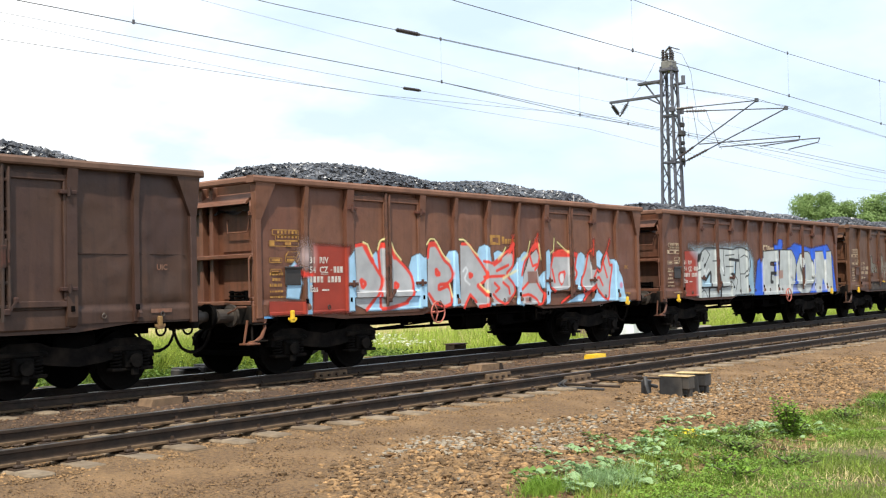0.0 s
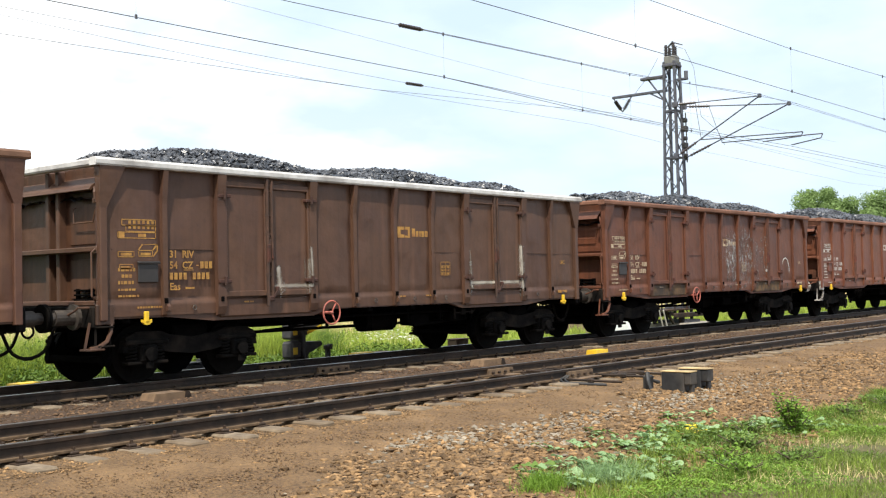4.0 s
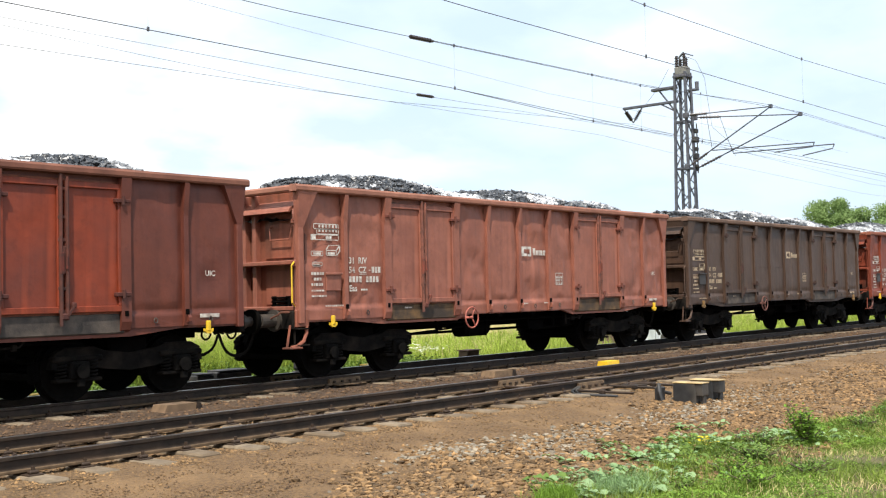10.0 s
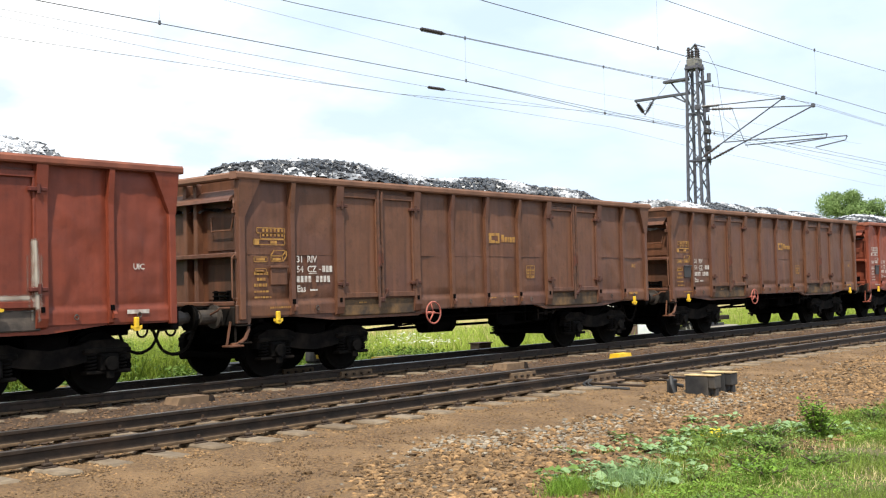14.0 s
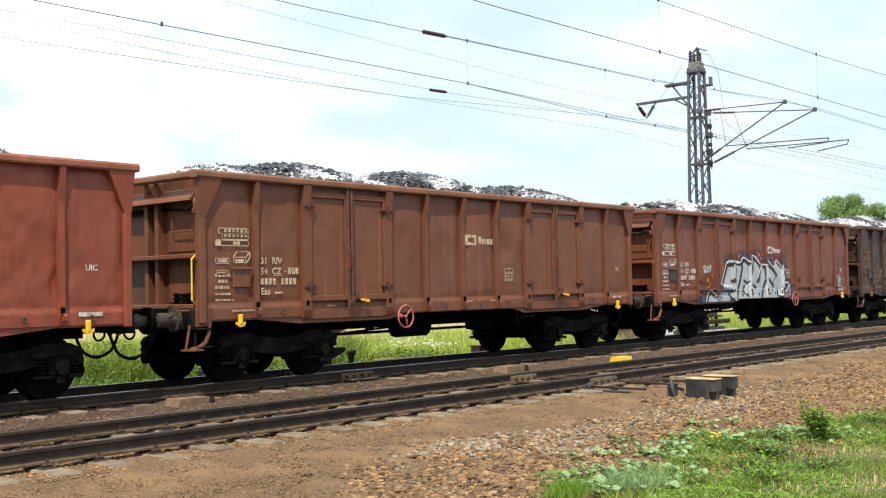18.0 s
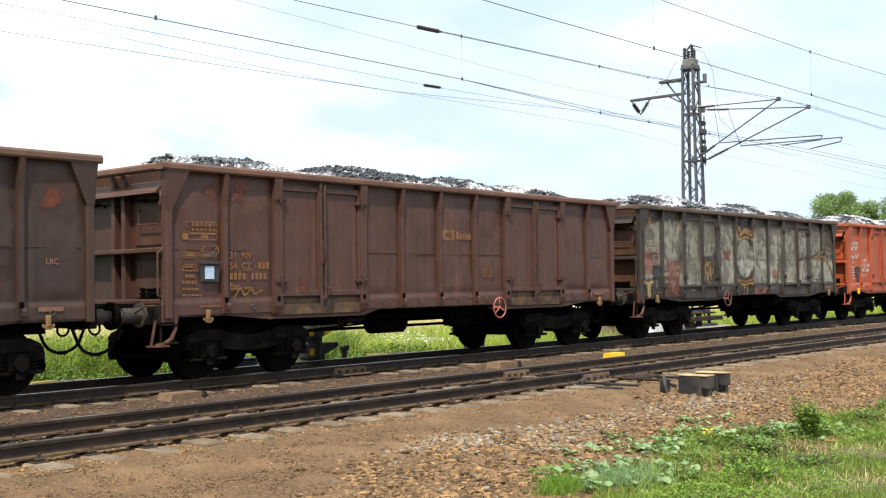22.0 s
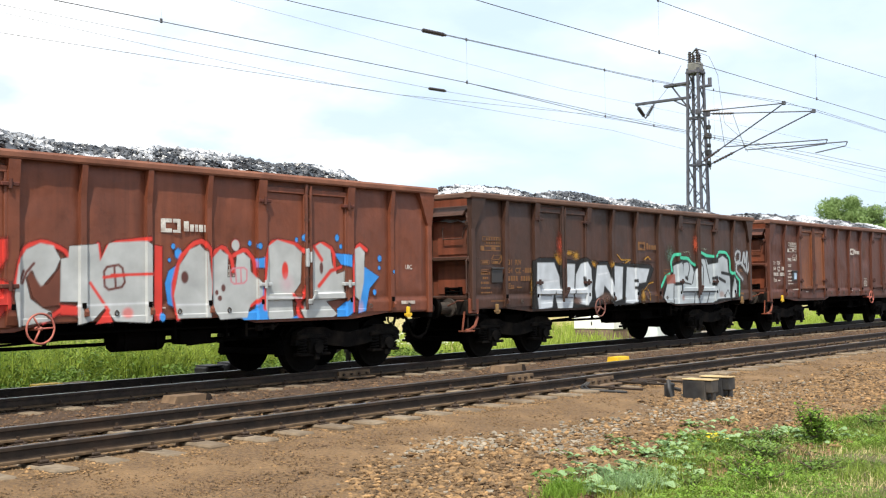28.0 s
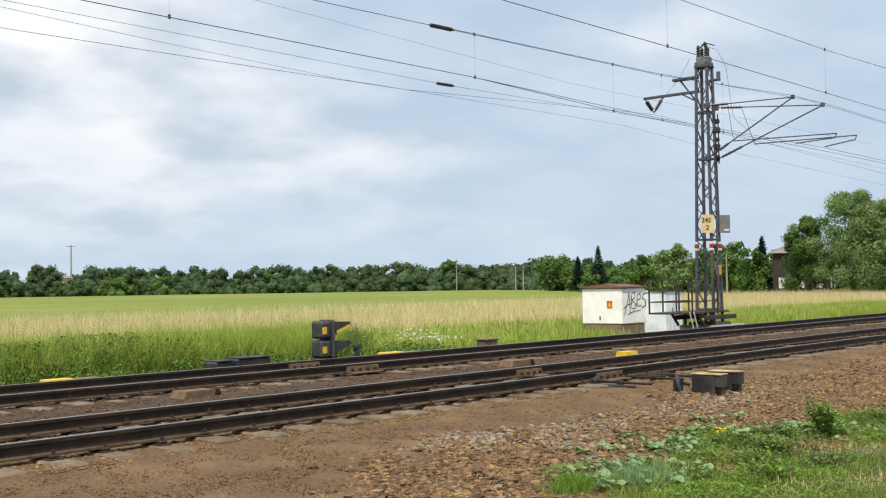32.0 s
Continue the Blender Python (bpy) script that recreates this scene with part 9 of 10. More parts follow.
def dwarf_signal():
    ob = tagged(new("dwarf_signal"), "low dark grey shunting signal with two hooded lamps", "signal")
    x, y = 16.95, 18.1
    part("post", Shape().cbox(x - 0.16, x + 0.16, y - 0.12, y + 0.12, -0.56, -0.16, 0.02).cbox(x - 0.30, x + 0.26, y - 0.16, y + 0.16, -0.20, -0.14, 0.02), M_SIGBODY, ob)
    for i, z in enumerate((-0.13, 0.29)):
        lamp = part("lamp_housing", Shape().cbox(x - 0.28, x + 0.03, y - 0.18, y + 0.18, z, z + 0.38, 0.05), M_SIGBODY, ob)
        part("hood", Shape().prism_y([(x + 0.10, z + 0.36), (x + 0.62, z + 0.38 - 0.03), (x + 0.66, z + 0.27), (x + 0.50, z + 0.20), (x + 0.10, z + 0.06)], y - 0.16, y + 0.14), M_SIGBODY, lamp)
        part("plate", Shape().cbox(x - 0.25, x - 0.12, y - 0.192, y - 0.18, z + 0.10, z + 0.25, 0.004), M_YELLOW, lamp, "yellow plate")
    part("backplate", Shape().cbox(x + 0.03, x + 0.10, y - 0.24, y + 0.24, -0.14, 0.70, 0.03), M_SIGBODY, ob)
    part("hood_edge", Shape().bar((x + 0.20, y - 0.165, 0.42), (x + 0.62, y - 0.165, 0.56), 0.012, 0.06), M_YELLOW, ob, "yellow stripe under the hood")
    part("cable_box", Shape().cbox(x + 0.1, x + 0.26, y - 0.15, y + 0.1, -0.16, 0.0, 0.02), M_SIGBODY, ob)
    o2 = tagged(new("cable_post"), "short dark grey cable post with a cap", "post")
    part("post", Shape().cbox(17.78, 17.88, 17.95, 18.05, -0.5, 0.02, 0.01), M_SIGBODY, o2)
    part("cap", Shape().cbox(17.74, 17.83, 17.94, 18.06, 0.02, 0.12, 0.015).cbox(17.85, 17.94, 17.94, 18.06, 0.02, 0.14, 0.015), M_SIGBODY, o2)


dwarf_signal()


def point_machine():
    for x, y, w, d in ((15.45, 8.11, 0.22, 0.38), (16.05, 8.13, 0.22, 0.38)):
        ob = tagged(new("point_machine_box"), "black iron point machine box with a rusty tan lid", "box", "boxes of the point machine")
        part("body", Shape().cbox(x - w / 2, x + w / 2, y - d / 2, y + d / 2, -0.34, 0.005, 0.015), M_BLACKBOX, ob)
        part("lid", Shape().cbox(x - w / 2 - 0.006, x + w / 2 + 0.006, y - d / 2 - 0.12, y + d / 2 + 0.006, 0.005, 0.024, 0.006), M_LID, ob, "rusty tan lid")
        part("end_box", Shape().cbox(x - w / 2 + 0.008, x + w / 2 - 0.008, y - d / 2 - 0.115, y - d / 2, -0.18, 0.003, 0.012), M_BLACKBOX, ob)
        part("foot", Shape().cbox(x - 0.045, x + 0.045, y - d / 2 - 0.105, y - d / 2 - 0.055, -0.42, -0.17, 0.008), M_BLACKBOX, ob)
        part("base_slab", Shape().cbox(x - 0.20, x + 0.26, y - d / 2 - 0.16, y + d / 2, -0.44, -0.315, 0.02), M_CONCRETE, ob)
    ob = tagged(new("hand_lever"), "black bent steel point lever beside the machine", "lever")
    part("arm", Shape().tube([(15.17, 8.44, 0.0), (15.12, 8.40, -0.12), (15.11, 8.34, -0.28)], 0.035, 8), M_BLACKBOX, ob)
    part("link", Shape().tube([(15.29, 8.49, 0.0), (15.24, 8.5, -0.10), (15.40, 8.36, -0.16)], 0.028, 8), M_BLACKBOX, ob)
    part("bracket", Shape().cbox(15.16, 15.30, 8.40, 8.52, -0.27, -0.04, 0.02), M_BLACKBOX, ob)
    for y, x in ((0, 15.2), (0, 16.2), (0, 16.8)):
        o = tagged(new("point_rod"), "dark steel rod from the point machine to the rails", "rod", "point rods")
        part("rod", Shape().tube([(x, 8.9, -0.16), (x - 0.1, 9.4, -0.15), (x - 0.1, 11.3, -0.13)], 0.022, 6), M_RAIL, o)
        part("joint", Shape().cbox(x - 0.15, x - 0.05, 9.35, 9.45, -0.19, -0.11, 0.02), M_RAIL, o)
    for x, y, s in ((16.35, 10.35, 0.5), (15.5, 11.95, 0.7), (17.2, 11.9, 0.6)):
        o = tagged(new("rod_cover"), "weathered wooden cover board between the rails", "board", "rod covers")
        part("board", Shape().cbox(x - s, x + s, y - 0.12, y + 0.12, -0.2, -0.09, 0.015), M_SLEEPER, o)
        part("cleat", Shape().cbox(x - s + 0.1, x - s + 0.16, y - 0.125, y + 0.125, -0.09, -0.07, 0.006), M_RAIL, o)


point_machine()


def rail_joint(x0, x1, y):
    """A rusty fishplate bolted over the gap between two rails, with the rail ends' shadowed step."""
    ob = tagged(new("rail_joint"), "rust-tan fishplate bolted across two rail ends", "fishplate", "rail joints")
    part("plate", Shape().prism_x([(y - 0.062, -0.135), (y - 0.056, -0.045), (y - 0.012, -0.035), (y - 0.012, -0.13)], x0, x1), M_FISHPLATE, ob)
    n = 4
    for i in range(n):
        x = x0 + (x1 - x0) * (i + 0.5) / n
        part("bolt", Shape().cyl((x, y - 0.055, -0.10), (x, y - 0.105, -0.10), 0.022, 6), M_RAIL, ob)
    part("tie_plate", Shape().cbox(x0 + 0.05, x1 - 0.05, y - 0.26, y - 0.08, -0.165, -0.142, 0.006), M_FISHPLATE, ob)


M_FISHPLATE = surface("rust_tan_plate", (80, 64, 48), (118, 95, 70), 0.85, 9.0, (66, 50, 38), 3.0, 0.5, bump=0.2)
rail_joint(15.24, 16.0, 9.9775)
rail_joint(15.12, 15.82, 11.4825)
rail_joint(14.28, 15.08, 14.7175)
rail_joint(14.22, 14.99, 16.2225)
cable = tagged(new("bond_cable"), "black track cable looped from the rail over the gravel", "cable")
part("lead", Shape().tube([(15.22, 9.93, -0.10), (14.98, 9.90, -0.15), (14.90, 9.78, -0.185), (14.95, 9.62, -0.19), (15.0, 9.36, -0.195), (15.06, 9.1, -0.20)], 0.022, 8), M_BLACKBOX, cable)
part("second_lead", Shape().tube([(15.26, 9.92, -0.10), (15.05, 9.86, -0.15), (14.98, 9.74, -0.185), (15.04, 9.6, -0.19), (15.1, 9.45, -0.195)], 0.016, 8), M_BLACKBOX, cable)
for x0, y0, x1, y1 in ((16.5, 9.80, 17.05, 9.55), (16.25, 9.68, 16.5, 9.40), (16.2, 11.35, 16.75, 11.15)):
    bar = tagged(new("stretcher_bar"), "dark flat steel bar lying beside the rail joint", "bar", "stretcher bars")
    part("bar", Shape().tube([(x0, y0, -0.16), ((x0 + x1) / 2, (y0 + y1) / 2, -0.145), (x1, y1, -0.165)], 0.026, 6), M_RAIL, bar)
    part("clamp", Shape().cbox(x0 - 0.05, x0 + 0.05, y0 - 0.05, y0 + 0.05, -0.19, -0.12, 0.012), M_RAIL, bar)


def between_tracks():
    ob = tagged(new("yellow_marker_block"), "bright yellow plastic marker block on the ballast", "marker")
    part("block", Shape().prism_x([(12.24, -0.24), (12.56, -0.24), (12.50, -0.02), (12.28, -0.02)], 19.95, 20.42), M_YELLOW, ob)
    part("lug", Shape().cbox(19.88, 19.95, 12.3, 12.5, -0.24, -0.16, 0.01), M_YELLOW, ob)
    for x, y, w in ((10.35, 13.92, 0.36), (17.95, 13.6, 0.38)):
        o = tagged(new("concrete_block"), "weathered brown concrete cable block beside the track", "block", "cable blocks")
        part("block", Shape().prism_y([(x - w, -0.26), (x + w, -0.26), (x + w * 0.8, -0.10), (x - w * 0.8, -0.10)], y - 0.17, y + 0.17), M_BLOCK, o)
        part("end_cap", Shape().prism_y([(x + w * 0.62, -0.25), (x + w * 1.05, -0.25), (x + w * 0.9, -0.11), (x + w * 0.7, -0.09)], y - 0.18, y + 0.18), M_RAIL, o)
    for x0, x1 in ((18.24, 18.85), (9.96, 10.45)):
        o = tagged(new("yellow_board"), "flat plank with a bright yellow end behind the rails", "board", "yellow-ended boards")
        part("plank", Shape().cbox(x1, x1 + 0.55, 17.5, 17.75, -0.20, -0.10, 0.01), M_SLEEPER, o)
        part("yellow_end", Shape().cbox(x0, x1, 17.49, 17.76, -0.20, -0.085, 0.012), M_YELLOW, o, "yellow painted end")
    for x0, x1, h in ((13.45, 13.9, 0.0), (13.98, 14.85, 0.03)):
        o = tagged(new("switch_motor"), "flat black switch motor behind the far rail", "motor", "switch motors")
        part("case", Shape().cbox(x0, x1, 17.45, 17.85, -0.30, h, 0.03), M_BLACKBOX, o)
        part("cover", Shape().cbox(x0 + 0.05, x1 - 0.05, 17.42, 17.88, h, h + 0.025, 0.01), M_BLACKBOX, o)
    o = tagged(new("wooden_box"), "small brown wooden box behind the far rail", "box")
    part("case", Shape().cbox(21.85, 22.35, 17.5, 17.8, -0.25, 0.02, 0.02), M_SLEEPER, o)
    part("lid", Shape().cbox(21.82, 22.38, 17.47, 17.83, 0.02, 0.045, 0.01), M_HUTROOF, o)


between_tracks()


# ---- far buildings and poles ----
M_BRICKDARK = surface("sooty_brick", (44, 36, 34), (64, 54, 50), 0.9, 3.0, (52, 44, 42), 0.6, 0.5)
M_ROOFGREY = surface("grey_slate_roof", (112, 106, 102), (142, 134, 128), 0.8, 4.0, (96, 88, 82), 0.8, 0.4)
M_GLASSDARK = plain("dark_window_glass", (40, 44, 50), 0.2)
M_HOUSEPALE = surface("pale_house_wall", (196, 182, 160), (216, 204, 184), 0.9, 2.0)
M_ROOFRED = surface("terracotta_roof", (112, 78, 64), (136, 98, 82), 0.85, 4.0)


def house(x, y, w, d, h, roof_h, wall, roof, z0=-0.4, cols=3, label="", white=False, turn=0.0):
    ob = tagged(new("house"), label, "house")
    part("wall", Shape().box(-w / 2, w / 2, -d / 2, d / 2, 0, h), wall, ob)
    part("roof", Shape().face_list([(-w / 2 - 0.5, -d / 2 - 0.5, h), (w / 2 + 0.5, -d / 2 - 0.5, h), (w / 2 + 0.5, d / 2 + 0.5, h), (-w / 2 - 0.5, d / 2 + 0.5, h), (-w / 4, 0, h + roof_h), (w / 4, 0, h + roof_h)],
                                  [(0, 1, 5, 4), (1, 2, 5), (2, 3, 4, 5), (3, 0, 4), (3, 2, 1, 0)]), roof, ob)
    for row in range(max(1, int(h // 2.8))):
        for side in (0, 1):
            for i in range(cols):
                z = 0.7 + row * 2.8
                m = M_WHITE if white and row == 0 else M_GLASSDARK
                if side == 0:
                    c = -w / 2 + w * (i + 0.5) / cols
                    win = part("window", Shape().box(c - 0.55, c + 0.55, -d / 2 - 0.06, -d / 2, z, z + 1.6), M_WHITE if not white or row else wall, ob)
                    part("pane", Shape().box(c - 0.45, c + 0.45, -d / 2 - 0.09, -d / 2 - 0.06, z + 0.1, z + 1.5), m, win)
                else:
                    c = -d / 2 + d * (i + 0.5) / cols
                    win = part("window", Shape().box(-w / 2 - 0.06, -w / 2, c - 0.55, c + 0.55, z, z + 1.6), M_WHITE if not white or row else wall, ob)
                    part("pane", Shape().box(-w / 2 - 0.09, -w / 2 - 0.06, c - 0.45, c + 0.45, z + 0.1, z + 1.5), m, win)
    part("chimney", Shape().box(w * 0.15, w * 0.15 + 0.6, -0.3, 0.3, h + roof_h * 0.4, h + roof_h + 0.7), M_HUTROOF, ob)
    ob.matrix_world = pose(x, y, z0, 0, 0, turn)
    return ob


house(143.8, 60.4, 8, 7, 5.4, 2.2, M_BRICKDARK, M_ROOFGREY, -0.5, 3, "dark brick house with a grey hipped roof among trees", True, 12)
house(208, 113, 8, 7, 4.2, 1.8, M_HOUSEPALE, M_ROOFRED, -0.6, 2, "pale rendered house with a terracotta roof behind trees")
house(238, 408, 7, 7, 7.4, 1.4, M_HOUSEPALE, M_ROOFGREY, -0.8, 2, "distant white house showing above the trees")


def pole(x, y, z, h, r, arm=0.0, label="slim grey power pole in the far field"):
    ob = tagged(new("power_pole"), label, "pole", "poles in the distance")
    part("shaft", Shape().cyl((x, y, z), (x, y, z + h), r, 8, r * 0.6), M_CONCRETE, ob)
    if arm:
        part("cross_arm", Shape().cbox(x - arm, x + arm, y - 0.08, y + 0.08, z + h - 0.8, z + h - 0.6, 0.02), M_STEELGREY, ob)


pole(229, 193, -0.6, 9.0, 0.16, 0.9)
pole(240, 179, -0.6, 6.8, 0.20, 1.2)
pole(240, 181.5, -0.6, 6.8, 0.20, 1.2)
pole(132, 66, -0.6, 5.5, 0.14)
pole(256, 430, 0, 21.0, 0.45, 2.2, "tall grey radio mast behind the far trees")


# ---- plants ----
M_GRASS = leafy("meadow_grass", (124, 146, 52), (170, 184, 82), 0.4)
M_GRASSDARK = leafy("dark_green_weeds", (66, 92, 32), (102, 126, 48), 0.45)
M_HAY = leafy("ripe_pale_grass", (202, 184, 132), (230, 212, 164), 0.3)
M_LEAF = leafy("weed_leaf", (78, 106, 44), (116, 140, 64), 0.4)
M_LEAFPALE = leafy("pale_coltsfoot_leaf", (110, 140, 92), (150, 174, 126), 0.3)
M_VERGE = leafy("verge_grass_blade", (84, 108, 38), (126, 144, 60), 0.45)
M_BRIGHT = leafy("bright_green_shrub_leaf", (88, 122, 38), (122, 152, 56), 0.35)
M_CROWN = leafy("tree_leaf", (64, 92, 40), (106, 134, 62), 0.3)
# bluish lean of the far leaves is distance haze put into their colour
M_CROWNFAR = leafy("hazed_far_leaf", (56, 76, 46), (82, 103, 62), 0.22)
M_WILLOW = leafy("willow_leaf", (100, 124, 70), (134, 157, 96), 0.25)
M_SPRUCE = leafy("spruce_needles", (36, 56, 44), (56, 78, 58), 0.3)
M_BARK = surface("grey_brown_bark", (74, 62, 52), (106, 92, 78), 0.95, 8.0, bump=0.6, bump_scale=20.0)
M_PETAL = leafy("white_umbel_flower", (220, 222, 210), (240, 240, 230), 0.1)
M_PETALY = leafy("yellow_flower", (222, 196, 40), (240, 214, 60), 0.1)


def blades(name, n, area, height, width, mat, seed, label, base=ground_z, per=5, lean=0.35, spread=0.06, cat="grass", fine=False):
    """Tufts of grass: bent tapering blades, all in one mesh."""
    rng = np.random.default_rng(seed)
    x, y = area(rng, n)
    z = np.array([base(a, b) for a, b in zip(x, y)])
    m = n * per
    X, Y, Z = np.repeat(x, per) + rng.normal(0, spread, m), np.repeat(y, per) + rng.normal(0, spread, m), np.repeat(z, per) - 0.03
    patch = np.repeat(rng.uniform(0.75, 1.2, n), per)
    h = rng.uniform(height[0], height[1], m) * patch
    w = rng.uniform(width[0], width[1], m)
    a, l, d = rng.uniform(0, 6.283, m), np.abs(rng.normal(0, lean, m)) * h, rng.uniform(0, 6.283, m)
    ax, ay, dx, dy = np.cos(a) * w / 2, np.sin(a) * w / 2, np.cos(d) * l, np.sin(d) * l
    v = np.stack([
        np.stack([X - ax, Y - ay, Z], 1), np.stack([X + ax, Y + ay, Z], 1),
        np.stack([X + dx * 0.35 - ax * 0.8, Y + dy * 0.35 - ay * 0.8, Z + h * 0.55], 1), np.stack([X + dx * 0.35 + ax * 0.8, Y + dy * 0.35 + ay * 0.8, Z + h * 0.55], 1),
        np.stack([X + dx, Y + dy, Z + h * 0.98], 1)], 1).reshape(-1, 3)
    k = (np.arange(m) * 5)[:, None]
    t = np.concatenate([k + np.array([0, 1, 3]), k + np.array([0, 3, 2]), k + np.array([2, 3, 4])])
    return tagged(new(name, raw_mesh(name, v, t, mat)), label, cat, kind="stuff")


def wedge(y0, y1, left, right, power=1.0):
    """Ground between two distances from the line of sight's start, within the view's slant."""
    def f(rng, n):
        y = y0 + (y1 - y0) * rng.random(n) ** power
        return y * left + rng.random(n) * y * (right - left), y
    return f


# beyond the far track: low weeds at the edge, green sward, then ripe pale grass
def hut_free(area):
    """The same ground without the plot of the hut and the mast."""
    def f(rng, n):
        x, y = area(rng, n)
        bad = (x > 32.6) & (x < 41.5) & (y > 18.3) & (y < 25.0)
        return np.where(bad, x + 7.0 + rng.random(n) * 12, x), y
    return f


blades("trackside_weeds", 6000, hut_free(wedge(18.3, 20.4, 0.46, 3.0)), (0.06, 0.26), (0.010, 0.022), M_GRASS, 11, "low green grass along the far ballast edge", lean=0.5)
blades("green_meadow_grass", 17000, hut_free(wedge(19.4, 30.0, 0.46, 3.4)), (0.20, 0.62), (0.010, 0.026), M_GRASS, 12, "fresh green meadow grass behind the tracks", lean=0.5, spread=0.12)
blades("green_meadow_grass", 3000, hut_free(wedge(21.5, 29.0, 0.46, 2.7)), (0.22, 0.62), (0.008, 0.018), M_HAY, 17, "pale seed heads among the green grass", per=4, lean=0.4, spread=0.15)
blades("tall_green_weeds", 10500, wedge(19.6, 24.0, 0.44, 0.95), (0.45, 1.15), (0.006, 0.016), M_GRASS, 16, "tall feathery yellow-green weeds behind the tracks", lean=0.45, spread=0.14)
blades("tall_green_weeds", 3400, wedge(19.6, 24.5, 0.44, 1.0), (0.30, 0.95), (0.010, 0.026), M_GRASSDARK, 13, "leafy green weeds behind the tracks", lean=0.7, spread=0.14)
blades("ripe_tall_grass", 30000, wedge(29.0, 62.0, 0.44, 3.6, 1.3), (0.55, 1.05), (0.008, 0.022), M_HAY, 14, "tall pale ripe grass in the meadow", per=4, lean=0.3, spread=0.22)
blades("meadow_undergrowth", 8000, hut_free(wedge(23.0, 60.0, 0.44, 2.7, 1.3)), (0.35, 0.75), (0.02, 0.05), M_GRASS, 15, "green undergrowth between the pale grass", per=4, lean=0.4, spread=0.25)


# near verge
def verge(rng, n):
    """The green near verge, between the line of sight's foot and the stones."""
    x = 5.5 + 16 * rng.random(n) ** 1.5
    hi = verge_edge(x)
    lo = np.minimum(0.30 * x, hi - 0.5)
    return x, lo + (hi - lo) * rng.random(n) ** 0.9


def verge_z(x, y):
    return max(ground_z(x, y), bed_z(x, y) if y > 4.3 else -9)


def clumpy(area, scale, seed, spread=0.12):
    """The same ground, but only where the plants stand in clumps."""
    def f(rng, n):
        x, y = area(rng, n * 4)
        k = np.array([noise.noise((a * scale, b * scale, seed)) for a, b in zip(x, y)])
        i = np.argsort(-(k + rng.normal(0, spread, len(k))))[:n]
        return x[i], y[i]
    return f


blades("verge_grass", 11000, clumpy(verge, 1.3, 7, spread=0.35), (0.03, 0.10), (0.004, 0.008), M_VERGE, 21, "short fresh green grass on the near verge", verge_z, per=6, lean=0.9, spread=0.05)
blades("verge_grass", 2600, clumpy(verge, 0.9, 3), (0.07, 0.19), (0.005, 0.010), M_VERGE, 22, "longer green grass and weeds on the near verge", verge_z, per=6, lean=0.7)
blades("dry_verge_grass", 1100, clumpy(verge, 0.7, 9), (0.05, 0.14), (0.004, 0.007), M_HAY, 23, "dry pale stalks on the near verge", verge_z, per=4, lean=0.7)


def weedy(rng, n):
    """The weedy strip at the foot of the bank."""
    x = rng.uniform(7.0, 17.0, n)
    return x, verge_edge(x) - np.abs(rng.normal(0, 0.5, n)) + 0.1


blades("weed_grass", 1100, weedy, (0.05, 0.18), (0.006, 0.014), M_VERGE, 24, "tufts of green grass among the low weeds", verge_z, per=6, lean=0.8, spread=0.06)
blades("feathery_weeds", 220, lambda rng, n: (8.85 + rng.normal(0, 0.22, n), 5.35 + rng.normal(0, 0.14, n)), (0.08, 0.24), (0.003, 0.006), M_LEAFPALE, 25, "feathery grey-green weed at the verge's edge", verge_z, per=9, lean=0.7, spread=0.03)
blades("feathery_weeds", 200, lambda rng, n: (8.2 + rng.normal(0, 0.12, n), 5.6 + rng.normal(0, 0.08, n)), (0.08, 0.20), (0.003, 0.007), M_BRIGHT, 26, "feathery bright green weed at the verge's edge", verge_z, per=9, lean=0.7, spread=0.03)


def leaf_cloud(centres, sizes, mat, rng, name, flat=0.35, turn_up=0.6):
    """Many small folded leaves round the given centres, as arrays."""
    n = len(centres)
    a = rng.uniform(0, 6.283, n)
    t = rng.uniform(-turn_up, turn_up, n)
    u = np.stack([np.cos(a) * np.cos(t), np.sin(a) * np.cos(t), np.sin(t)], 1)
    b = a + 1.5708
    tt = rng.uniform(-turn_up, turn_up, n)
    w = np.stack([np.cos(b) * np.cos(tt), np.sin(b) * np.cos(tt), np.sin(tt)], 1)
    s = sizes[:, None]
    nn = np.cross(u, w)
    v = np.stack([centres - u * s, centres - w * s * 0.55 + nn * s * 0.15, centres + u * s, centres + w * s * 0.55 + nn * s * 0.15], 1).reshape(-1, 3)
    k = (np.arange(n) * 4)[:, None]
    return v, np.concatenate([k + np.array([0, 1, 2]), k + np.array([0, 2, 3])])


def low_herbs(n, area, size, height, mat, seed, label):
    """A low cover of many small leaves that swells into cushions."""
    rng = np.random.default_rng(seed)
    x, y = area(rng, n)
    z = np.array([verge_z(a, b) for a, b in zip(x, y)])
    k = np.array([max(0.12, 0.55 + 0.9 * noise.noise((a * 1.6, b * 1.6, seed)) + 0.35 * noise.noise((a * 4.5, b * 4.5, seed))) for a, b in zip(x, y)])
    c = np.stack([x, y, z + height * k * rng.random(n) ** 0.5], 1)
    v, t = leaf_cloud(c, rng.uniform(*size, n), mat, rng, "herbs", turn_up=0.7)
    tagged(new("low_herbs", raw_mesh("low_herbs", v, t, mat)), label, "weeds", kind="stuff")


